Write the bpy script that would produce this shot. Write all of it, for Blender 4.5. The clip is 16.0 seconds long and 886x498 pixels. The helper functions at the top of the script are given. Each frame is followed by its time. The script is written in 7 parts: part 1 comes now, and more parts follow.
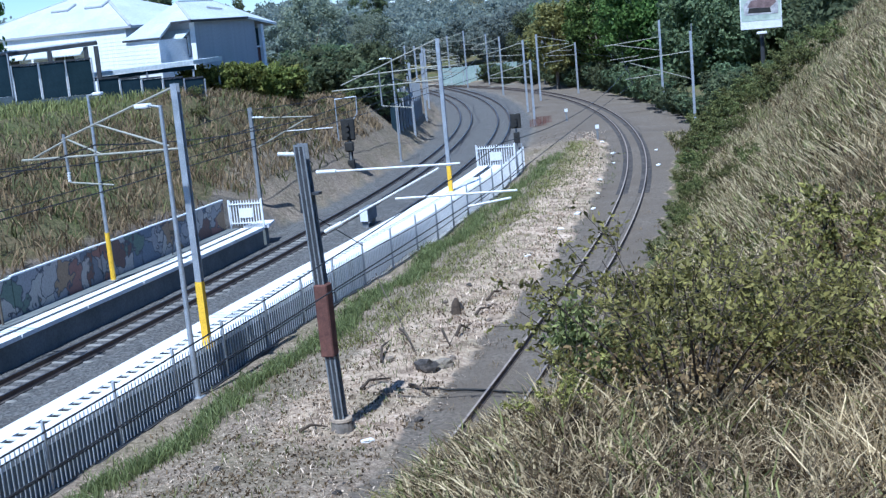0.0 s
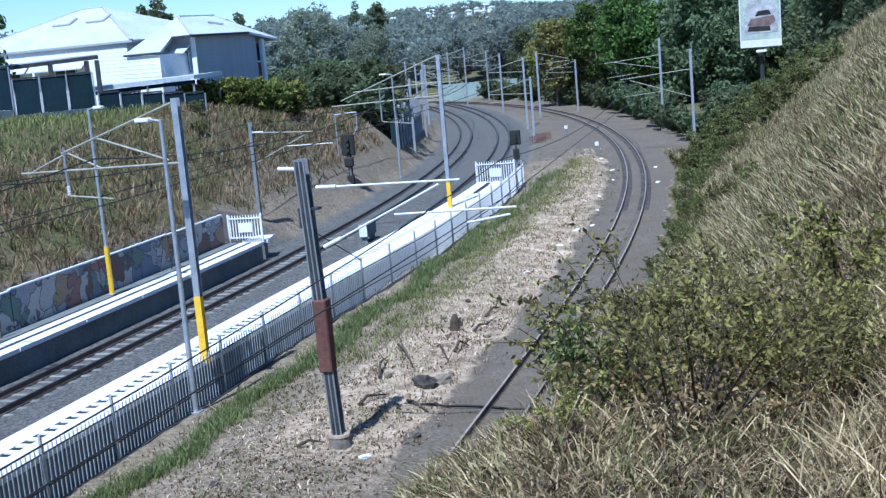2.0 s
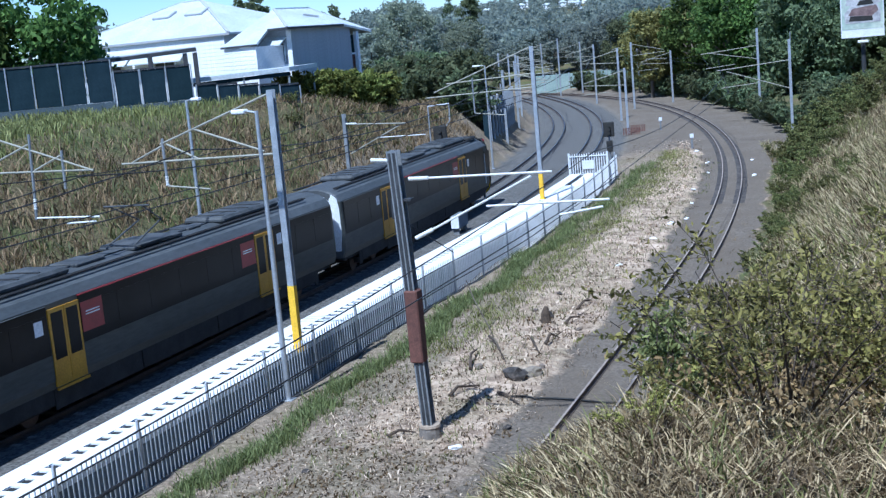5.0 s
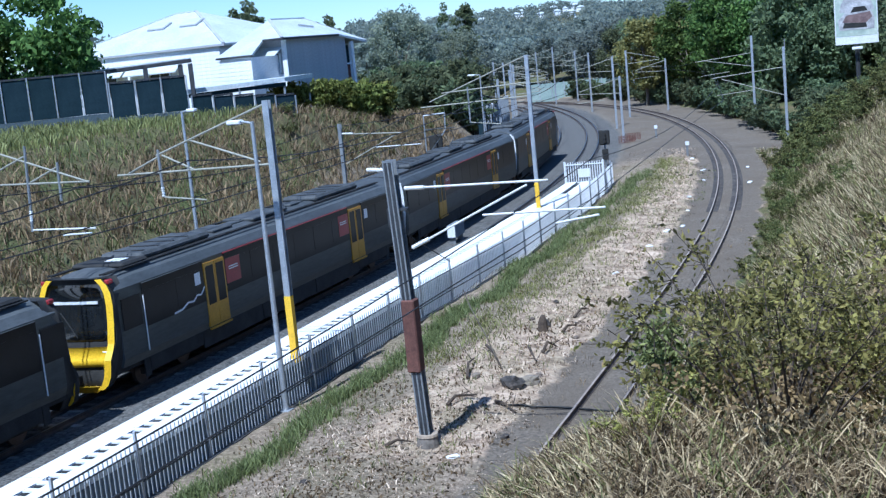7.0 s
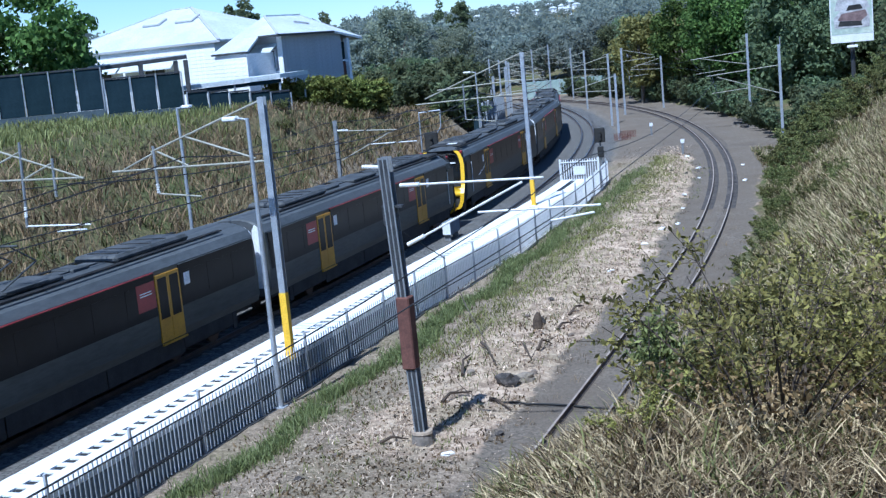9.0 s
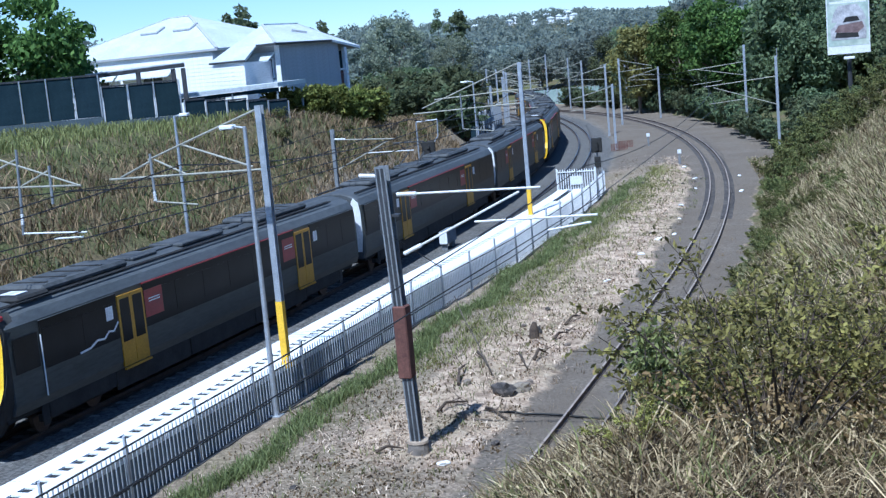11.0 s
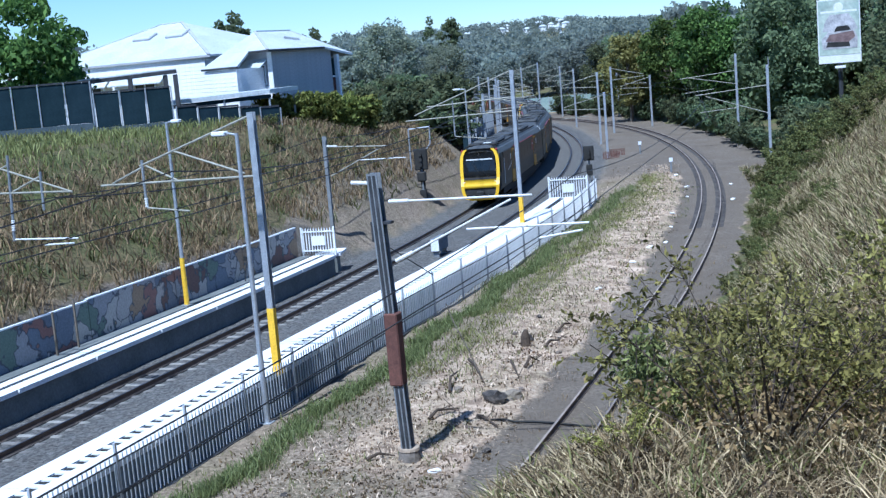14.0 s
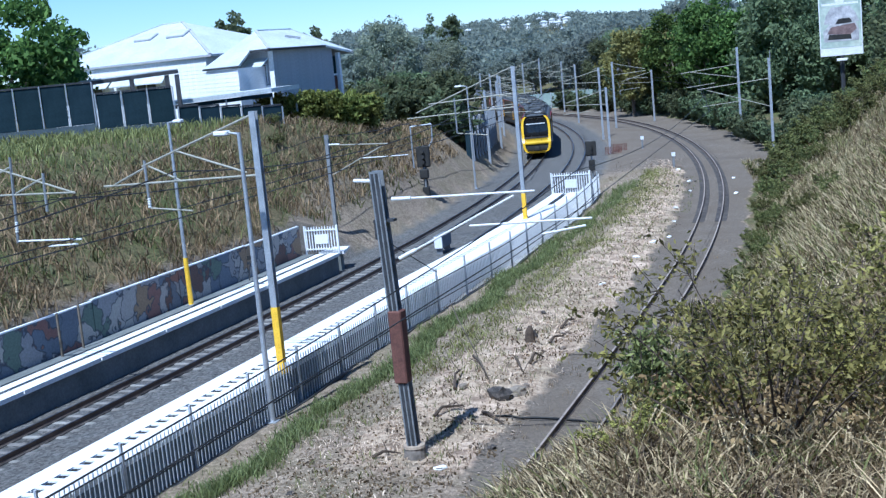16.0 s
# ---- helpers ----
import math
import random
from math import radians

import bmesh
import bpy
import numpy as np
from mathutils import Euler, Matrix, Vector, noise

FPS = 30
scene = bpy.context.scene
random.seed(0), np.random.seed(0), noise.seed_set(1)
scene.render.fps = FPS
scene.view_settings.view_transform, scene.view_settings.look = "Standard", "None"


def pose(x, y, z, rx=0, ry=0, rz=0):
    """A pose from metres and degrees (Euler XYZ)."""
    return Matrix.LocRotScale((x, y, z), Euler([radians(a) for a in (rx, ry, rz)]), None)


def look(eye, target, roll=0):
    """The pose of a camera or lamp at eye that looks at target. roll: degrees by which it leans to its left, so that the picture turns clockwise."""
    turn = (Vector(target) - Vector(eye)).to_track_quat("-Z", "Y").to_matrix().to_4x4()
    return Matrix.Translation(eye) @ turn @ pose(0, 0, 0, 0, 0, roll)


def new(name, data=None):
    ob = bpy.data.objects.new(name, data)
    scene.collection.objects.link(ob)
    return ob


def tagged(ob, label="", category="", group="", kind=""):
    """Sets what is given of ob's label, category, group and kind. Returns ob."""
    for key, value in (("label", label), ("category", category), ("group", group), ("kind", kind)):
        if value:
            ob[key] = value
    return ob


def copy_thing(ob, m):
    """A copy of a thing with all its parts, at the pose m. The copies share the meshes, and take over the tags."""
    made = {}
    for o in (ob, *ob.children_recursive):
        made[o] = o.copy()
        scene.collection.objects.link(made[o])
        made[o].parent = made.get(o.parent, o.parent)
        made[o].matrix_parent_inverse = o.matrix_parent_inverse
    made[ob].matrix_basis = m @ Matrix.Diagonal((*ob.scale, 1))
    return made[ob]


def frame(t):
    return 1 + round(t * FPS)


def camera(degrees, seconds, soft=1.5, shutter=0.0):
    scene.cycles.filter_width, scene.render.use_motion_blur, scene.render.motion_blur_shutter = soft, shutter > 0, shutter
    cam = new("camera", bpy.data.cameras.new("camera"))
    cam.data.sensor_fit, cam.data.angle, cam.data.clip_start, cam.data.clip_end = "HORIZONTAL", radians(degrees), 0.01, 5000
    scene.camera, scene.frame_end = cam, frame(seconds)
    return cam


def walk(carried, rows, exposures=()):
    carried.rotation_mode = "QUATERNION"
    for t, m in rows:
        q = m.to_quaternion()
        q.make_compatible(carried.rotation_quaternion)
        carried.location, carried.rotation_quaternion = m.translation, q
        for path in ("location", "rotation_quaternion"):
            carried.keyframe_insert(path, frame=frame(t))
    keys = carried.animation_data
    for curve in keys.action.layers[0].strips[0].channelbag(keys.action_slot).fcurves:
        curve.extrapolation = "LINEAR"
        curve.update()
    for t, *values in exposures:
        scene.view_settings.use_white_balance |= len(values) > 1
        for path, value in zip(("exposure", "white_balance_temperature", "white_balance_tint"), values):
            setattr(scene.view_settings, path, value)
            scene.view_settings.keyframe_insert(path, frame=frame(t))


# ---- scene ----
# ---- camera: it stands on a bank high over the line and is turned by hand ----
EYE = (0.0, 0.0, 9.3)
cam = camera(39.00, 16.0, soft=1.35)
# seconds, yaw, pitch, roll
TURNS = [
    (0.0, -1.10, -10.08, 5.26),
    (0.5, -1.33, -10.03, 5.02),
    (1.0, -1.13, -9.92, 4.90),
    (1.5, -1.13, -9.55, 4.50),
    (2.0, -1.08, -9.35, 4.90),
    (2.5, -0.39, -9.53, 4.24),
    (3.0, 1.49, -9.70, 4.10),
    (3.5, 3.67, -10.00, 4.28),
    (4.0, 4.40, -9.69, 4.83),
    (4.5, 3.45, -9.51, 4.83),
    (7.0, 2.93, -8.96, 5.47),
    (7.5, 2.96, -8.93, 5.39),
    (8.0, 3.00, -9.04, 5.40),
    (8.5, 2.84, -8.94, 5.33),
    (9.0, 2.73, -9.11, 5.31),
    (11.5, 2.61, -8.65, 4.91),
    (12.0, 2.57, -8.68, 4.78),
    (12.5, 2.42, -8.61, 4.62),
    (13.0, 2.16, -8.69, 4.70),
    (13.5, 2.12, -8.68, 4.82),
    (14.0, 2.27, -8.39, 4.78),
    (14.5, 2.50, -8.50, 4.79),
    (15.0, 2.39, -8.89, 4.77),
    (15.5, 2.12, -8.53, 4.96),
    (16.0, 2.33, -8.52, 5.42)]
walk(cam, [(t, pose(*EYE, 90 + p, r, y)) for t, y, p, r in TURNS],
     exposures=[(0.0, 0.44, 4880, 7), (16.0, 0.44, 4880, 7)])

# ---- world and sun ----
SUN_ELEV = 60
SUN_FROM = (-0.40, -0.917)          # on the ground, towards the sun
world = bpy.data.worlds.new("sky_world")
scene.world = world
world.use_nodes = True
_n = world.node_tree.nodes
_sky = _n.new("ShaderNodeTexSky")
_sky.sky_type, _sky.sun_disc = "NISHITA", False
_sky.sun_elevation = radians(SUN_ELEV)
_sky.sun_rotation = math.atan2(SUN_FROM[0], SUN_FROM[1])
_sky.altitude = 800
_sky.air_density, _sky.dust_density, _sky.ozone_density = 1.0, 0.05, 6.0
world.node_tree.links.new(_sky.outputs[0], _n["Background"].inputs[0])
_n["Background"].inputs[1].default_value = 0.098
sun = new("sun", bpy.data.lights.new("sun", "SUN"))
sun.data.energy, sun.data.angle, sun.data.color = 4.8, radians(0.6), (1.0, 0.95, 0.87)
_d = Vector((SUN_FROM[0], SUN_FROM[1], math.hypot(*SUN_FROM) * math.tan(radians(SUN_ELEV))))
sun.matrix_world = look(_d * 40, (0, 0, 0))

# ---- helpers for meshes and materials ----
rng = random.Random(7)


def part(name, bm, material, parent=None, label=""):
    """Links a bmesh as one mesh object, under a thing or a part."""
    me = bpy.data.meshes.new(name)
    bm.to_mesh(me)
    bm.free()
    for m in material if isinstance(material, (list, tuple)) else [material]:
        me.materials.append(m)
    ob = new(name, me)
    if parent:
        ob.parent = parent
    if label:
        ob["label"] = label
    return ob


def raw(name, verts, faces, material, parent=None, smooth=False):
    me = bpy.data.meshes.new(name)
    me.from_pydata([tuple(v) for v in verts], [], [tuple(f) for f in faces])
    me.materials.append(material)
    if smooth:
        me.polygons.foreach_set("use_smooth", [True] * len(me.polygons))
    ob = new(name, me)
    if parent:
        ob.parent = parent
    return ob


def shared(name, me, parent, m):
    ob = new(name, me)
    ob.parent = parent
    ob.matrix_basis = m
    return ob


def thing(name, m=None, **tags):
    ob = new(name)
    if m is not None:
        ob.matrix_basis = m
    return tagged(ob, **tags)


def box(bm, x0, x1, y0, y1, z0, z1, bevel=0.0, m=None):
    r = bmesh.ops.create_cube(bm, size=1)["verts"]
    bmesh.ops.transform(bm, matrix=Matrix.Translation(((x0 + x1) / 2, (y0 + y1) / 2, (z0 + z1) / 2)) @ Matrix.Diagonal((x1 - x0, y1 - y0, z1 - z0, 1)), verts=r)
    if bevel:
        es = list({e for v in r for e in v.link_edges})
        out = bmesh.ops.bevel(bm, geom=es, offset=bevel, segments=1, affect="EDGES")
        r = list({v for f in out["faces"] for v in f.verts} | {v for v in r if v.is_valid})
    if m is not None:
        bmesh.ops.transform(bm, matrix=m, verts=r)
    return r


def rod(bm, a, b, r0, r1=None, n=8):
    """A tube from a to b."""
    a, b = Vector(a), Vector(b)
    d = b - a
    if d.length < 1e-6:
        return
    m = Matrix.Translation((a + b) / 2) @ d.to_track_quat("Z", "Y").to_matrix().to_4x4()
    bmesh.ops.create_cone(bm, cap_ends=True, segments=n, radius1=r0, radius2=r0 if r1 is None else r1, depth=d.length, matrix=m)


def bar(bm, a, b, w, h):
    """A square bar from a to b, w across and h high."""
    a, b = Vector(a), Vector(b)
    d = b - a
    m = Matrix.Translation((a + b) / 2) @ d.to_track_quat("Y", "Z").to_matrix().to_4x4() @ Matrix.Diagonal((w, d.length, h, 1))
    bmesh.ops.create_cube(bm, size=1, matrix=m)


def one(fn):
    bm = bmesh.new()
    fn(bm)
    return bm


def boxes(*dims, bevel=0.0):
    bm = bmesh.new()
    for d in dims:
        box(bm, *d, bevel=bevel)
    return bm


def rods(*dims):
    bm = bmesh.new()
    for d in dims:
        rod(bm, *d)
    return bm


def surface(name, c1, c2, scale=3.0, fine=40.0, rough=0.8, metal=0.0, bump=0.2, c3=None, vary=0.0, island=0.0, detail=6.0, stretch=None, spec=0.5):
    """Two colours mixed by a large noise, darkened and lightened by a fine one, with fine relief. c3: patches of a third colour."""
    m = bpy.data.materials.new(name)
    m.use_nodes = True
    t = m.node_tree
    n, l = t.nodes, t.links
    b = n["Principled BSDF"]
    b.inputs["Roughness"].default_value = rough
    b.inputs["Metallic"].default_value = metal
    b.inputs["Specular IOR Level"].default_value = spec
    co = n.new("ShaderNodeTexCoord")
    src = co.outputs["Object"]
    if stretch:
        mp = n.new("ShaderNodeMapping")
        mp.inputs["Scale"].default_value = stretch
        l.new(src, mp.inputs[0])
        src = mp.outputs[0]
    big, small = n.new("ShaderNodeTexNoise"), n.new("ShaderNodeTexNoise")
    for x, s in ((big, scale), (small, fine)):
        x.inputs["Scale"].default_value = s
        x.inputs["Detail"].default_value = detail
        x.inputs["Roughness"].default_value = 0.65
        l.new(src, x.inputs["Vector"])
    ramp = n.new("ShaderNodeValToRGB")
    ramp.color_ramp.elements[0].position, ramp.color_ramp.elements[1].position = 0.35, 0.65
    ramp.color_ramp.elements[0].color, ramp.color_ramp.elements[1].color = (*c1, 1), (*c2, 1)
    l.new(big.outputs[0], ramp.inputs[0])
    col = ramp.outputs[0]
    if c3:
        r3 = n.new("ShaderNodeValToRGB")
        r3.color_ramp.elements[0].position, r3.color_ramp.elements[1].position = 0.54, 0.66
        mid = n.new("ShaderNodeTexNoise")
        mid.inputs["Scale"].default_value, mid.inputs["Detail"].default_value = scale * 2.3, detail
        l.new(src, mid.inputs["Vector"])
        l.new(mid.outputs[0], r3.inputs[0])
        mx = n.new("ShaderNodeMix")
        mx.data_type = "RGBA"
        l.new(r3.outputs[0], mx.inputs[0])
        l.new(col, mx.inputs[6])
        mx.inputs[7].default_value = (*c3, 1)
        col = mx.outputs[2]
    hsv = n.new("ShaderNodeHueSaturation")
    mr = n.new("ShaderNodeMapRange")
    mr.inputs[1].default_value, mr.inputs[2].default_value, mr.inputs[3].default_value, mr.inputs[4].default_value = 0.25, 0.75, 0.72, 1.28
    l.new(small.outputs[0], mr.inputs[0])
    val = mr.outputs[0]
    if vary or island:
        if vary:
            rnd = n.new("ShaderNodeObjectInfo").outputs["Random"]
        else:
            rnd = n.new("ShaderNodeNewGeometry").outputs["Random Per Island"]
        k = vary or island
        m2 = n.new("ShaderNodeMapRange")
        m2.inputs[3].default_value, m2.inputs[4].default_value = 1 - k, 1 + k
        l.new(rnd, m2.inputs[0])
        mul = n.new("ShaderNodeMath")
        mul.operation = "MULTIPLY"
        l.new(val, mul.inputs[0])
        l.new(m2.outputs[0], mul.inputs[1])
        val = mul.outputs[0]
        m3 = n.new("ShaderNodeMapRange")
        m3.inputs[3].default_value, m3.inputs[4].default_value = 0.5 - 0.06 * k, 0.5 + 0.06 * k
        l.new(rnd, m3.inputs[0])
        l.new(m3.outputs[0], hsv.inputs["Hue"])
    l.new(val, hsv.inputs["Value"])
    l.new(col, hsv.inputs["Color"])
    l.new(hsv.outputs[0], b.inputs["Base Color"])
    if bump:
        bp = n.new("ShaderNodeBump")
        bp.inputs["Strength"].default_value = bump
        bp.inputs["Distance"].default_value = 0.03
        l.new(small.outputs[0], bp.inputs["Height"])
        l.new(bp.outputs[0], b.inputs["Normal"])
    return m


def leafy(name, dark, light, back=0.35, hue=0.02, spec=0.3):
    """Leaves and blades: a colour for each island between dark and light, letting some light through."""
    m = bpy.data.materials.new(name)
    m.use_nodes = True
    t = m.node_tree
    n, l = t.nodes, t.links
    b, out = n["Principled BSDF"], n["Material Output"]
    b.inputs["Roughness"].default_value = 0.6
    b.inputs["Specular IOR Level"].default_value = spec
    g, ob = n.new("ShaderNodeNewGeometry"), n.new("ShaderNodeObjectInfo")
    ramp = n.new("ShaderNodeValToRGB")
    ramp.color_ramp.elements[0].color, ramp.color_ramp.elements[1].color = (*dark, 1), (*light, 1)
    l.new(g.outputs["Random Per Island"], ramp.inputs[0])
    hsv = n.new("ShaderNodeHueSaturation")
    mr, mv = n.new("ShaderNodeMapRange"), n.new("ShaderNodeMapRange")
    mr.inputs[3].default_value, mr.inputs[4].default_value = 0.5 - hue, 0.5 + hue
    mv.inputs[3].default_value, mv.inputs[4].default_value = 0.75, 1.3
    l.new(ob.outputs["Random"], mr.inputs[0])
    l.new(ob.outputs["Random"], mv.inputs[0])
    l.new(mr.outputs[0], hsv.inputs["Hue"])
    l.new(mv.outputs[0], hsv.inputs["Value"])
    l.new(ramp.outputs[0], hsv.inputs["Color"])
    l.new(hsv.outputs[0], b.inputs["Base Color"])
    tr = n.new("ShaderNodeBsdfTranslucent")
    l.new(hsv.outputs[0], tr.inputs[0])
    mx = n.new("ShaderNodeMixShader")
    mx.inputs[0].default_value = back
    l.new(b.outputs[0], mx.inputs[1])
    l.new(tr.outputs[0], mx.inputs[2])
    l.new(mx.outputs[0], out.inputs[0])
    return m


M = dict(
    old_ballast=surface("old_ballast", (0.15, 0.13, 0.11), (0.24, 0.205, 0.17), 0.8, 14, 0.95, bump=0.8, c3=(0.115, 0.10, 0.085)),
    dirt=surface("dry_dirt", (0.30, 0.23, 0.17), (0.42, 0.34, 0.25), 1.5, 9, 0.95, bump=0.6),
    oily=surface("oily_ballast", (0.028, 0.024, 0.021), (0.085, 0.072, 0.062), 1.2, 14, 0.9, bump=0.8, c3=(0.12, 0.10, 0.085)),
    rail=surface("rail_steel", (0.10, 0.075, 0.06), (0.17, 0.12, 0.09), 2, 30, 0.5, 0.6, 0.1),
    railtop=surface("rail_head", (0.20, 0.20, 0.20), (0.30, 0.30, 0.30), 2, 30, 0.42, 1.0, 0.0),
    sleeper=surface("sleeper_concrete", (0.14, 0.13, 0.115), (0.25, 0.235, 0.215), 2, 20, 0.9, vary=0.25),
    old_sleeper=surface("sleeper_timber", (0.13, 0.10, 0.08), (0.22, 0.18, 0.14), 2, 20, 0.9, vary=0.3),
    concrete=surface("pale_concrete", (0.74, 0.74, 0.73), (0.85, 0.85, 0.84), 0.7, 18, 0.85, bump=0.15),
    shade_wall=surface("dark_blue_grey_wall", (0.055, 0.075, 0.088), (0.10, 0.125, 0.14), 0.8, 12, 0.9, bump=0.2),
    face=surface("platform_face", (0.12, 0.13, 0.125), (0.19, 0.20, 0.195), 0.8, 12, 0.9, bump=0.2),
    white=surface("white_paint", (0.74, 0.75, 0.77), (0.83, 0.84, 0.85), 1.5, 25, 0.6, bump=0.05),
    yellow=surface("yellow_paint", (0.72, 0.42, 0.015), (0.82, 0.52, 0.03), 2, 25, 0.55, bump=0.05),
    galv=surface("galvanised_steel", (0.36, 0.38, 0.41), (0.50, 0.52, 0.55), 2.5, 30, 0.5, 0.55, 0.08),
    grey_steel=surface("weathered_steel", (0.20, 0.21, 0.22), (0.32, 0.33, 0.34), 2.0, 25, 0.6, 0.4, 0.1),
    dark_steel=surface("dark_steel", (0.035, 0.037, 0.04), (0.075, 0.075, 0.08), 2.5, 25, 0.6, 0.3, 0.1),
    # near-black colour stands in for the shade deep in the platform drain
    drain_dark=surface("drain_depth_black", (0.012, 0.012, 0.012), (0.03, 0.03, 0.03), 3, 25, 0.9, 0.0, 0.1),
    old_rail=surface("old_rail_steel", (0.075, 0.055, 0.043), (0.14, 0.105, 0.082), 3, 25, 0.7, 0.2, 0.2),
    rust=surface("rusty_steel", (0.10, 0.045, 0.035), (0.17, 0.075, 0.055), 3, 25, 0.85, 0.1, 0.3),
    tube=surface("cream_grey_tube", (0.27, 0.26, 0.21), (0.38, 0.365, 0.30), 2.5, 30, 0.6, 0.2, 0.05),
    wornhead=surface("worn_rail_head", (0.25, 0.20, 0.165), (0.38, 0.32, 0.265), 2, 30, 0.75, 0.1, 0.0),
    wire=surface("copper_wire", (0.03, 0.03, 0.03), (0.06, 0.055, 0.05), 2, 20, 0.6, 0.5, 0.0),
    insul=surface("white_insulator", (0.70, 0.70, 0.68), (0.82, 0.82, 0.80), 6, 30, 0.35, bump=0.0),
    fence_dark=surface("dark_fence_sheet", (0.013, 0.026, 0.034), (0.022, 0.040, 0.050), 0.7, 15, 0.9, 0.0, 0.1, vary=0.15, spec=0.1),
    block=surface("grey_block", (0.13, 0.15, 0.17), (0.21, 0.235, 0.255), 0.8, 12, 0.9),
    roof=surface("pale_roof_sheet", (0.50, 0.54, 0.555), (0.62, 0.655, 0.67), 0.5, 10, 0.5, 0.1, 0.05),
    house_wall=surface("white_weatherboard", (0.84, 0.84, 0.84), (0.90, 0.90, 0.90), 0.8, 15, 0.7, bump=0.05),
    grey_wall=surface("grey_weatherboard", (0.37, 0.38, 0.40), (0.43, 0.44, 0.46), 0.8, 15, 0.7, bump=0.05),
    glass=surface("dark_window_glass", (0.02, 0.025, 0.03), (0.04, 0.045, 0.05), 2, 20, 0.08, 0.0, 0.0),
    twig=surface("twig_bark", (0.045, 0.032, 0.022), (0.10, 0.072, 0.05), 5, 30, 0.95, bump=0.2),
    bark=surface("bark", (0.10, 0.08, 0.06), (0.20, 0.17, 0.13), 3, 20, 0.95, bump=0.8),
)

# ---- lines of the tracks ----
def centre_line(x, y, heading, bends, piece=22.0, step=0.5):
    """Points (x, y, heading) every half metre; bends: curvature to the left of each piece, in 1/1000 m."""
    out, h = [], radians(heading)
    for k in bends:
        for _ in range(int(piece / step)):
            out.append((x, y, h))
            hm = h - k / 1000 * step / 2
            x, y, h = x + step * math.sin(hm), y + step * math.cos(hm), h - k / 1000 * step
    return np.array(out)


BACK = 176.0                                   # metres of straight line behind s = 0
_h0 = radians(17.44)
LINE_A = centre_line(-23.0 - BACK * math.sin(_h0), 5.0 - BACK * math.cos(_h0), 17.44,
                     [0] * 8 + [0.16, 0.36, 2.77, 3.04, 3.19, 3.48, 2.95, 2.84, 2.85, 2.85, 2.85, 2.85, 2.85])
_h1 = radians(17.02)
LINE_C = centre_line(-6.35 - 66 * math.sin(_h1), 5.0 - 66 * math.cos(_h1), 17.02,
                     [0] * 3 + [0.43, 0.85, 3.18, 3.45, 3.23, 3.45, 4.3, 5.52, 6.08, 5.5, 5.0])


def on_line(s, off=0.0, z=0.0, line=None, back=BACK):
    """The place at s metres along a line, off metres to its right, and the heading."""
    line = LINE_A if line is None else line
    i = min(max((s + back) / 0.5, 0), len(line) - 1.001)
    a, b, f = line[int(i)], line[int(i) + 1], i - int(i)
    x, y, h = a + (b - a) * f
    return Vector((x + off * math.cos(h), y - off * math.sin(h), z)), h


def on_c(s, off=0.0, z=0.0):
    return on_line(s, off, z, LINE_C, 66.0)


def along(px, py, line, back):
    """s and offset to the right of many points."""
    s, o = np.empty(len(px)), np.empty(len(px))
    for k in range(0, len(px), 4000):
        d = (px[k:k + 4000, None] - line[None, ::2, 0]) ** 2 + (py[k:k + 4000, None] - line[None, ::2, 1]) ** 2
        i = d.argmin(1) * 2
        x, y, h = line[i, 0], line[i, 1], line[i, 2]
        dx, dy = px[k:k + 4000] - x, py[k:k + 4000] - y
        s[k:k + 4000] = i * 0.5 - back + dx * np.sin(h) + dy * np.cos(h)
        o[k:k + 4000] = dx * np.cos(h) - dy * np.sin(h)
    return s, o


def ease(x, a, b):
    t = np.clip((x - a) / (b - a), 0, 1)
    return t * t * (3 - 2 * t)


def ripple(x, y, size, seed=0.0):
    """Cheap uneven ground, -1 to 1."""
    return (np.sin(x / size + seed) * np.cos(y / size * 1.3 + seed * 2) + 0.5 * np.sin((x + y) / size * 2.1 + seed) * np.cos((x - y * 0.7) / size * 2.7) + 0.3 * np.sin(x / size * 5.3 + y / size * 4.1)) / 1.8


WALL_END = 56.5        # end of the left platform and its wall
P2_END = 73.0          # end of the right platform


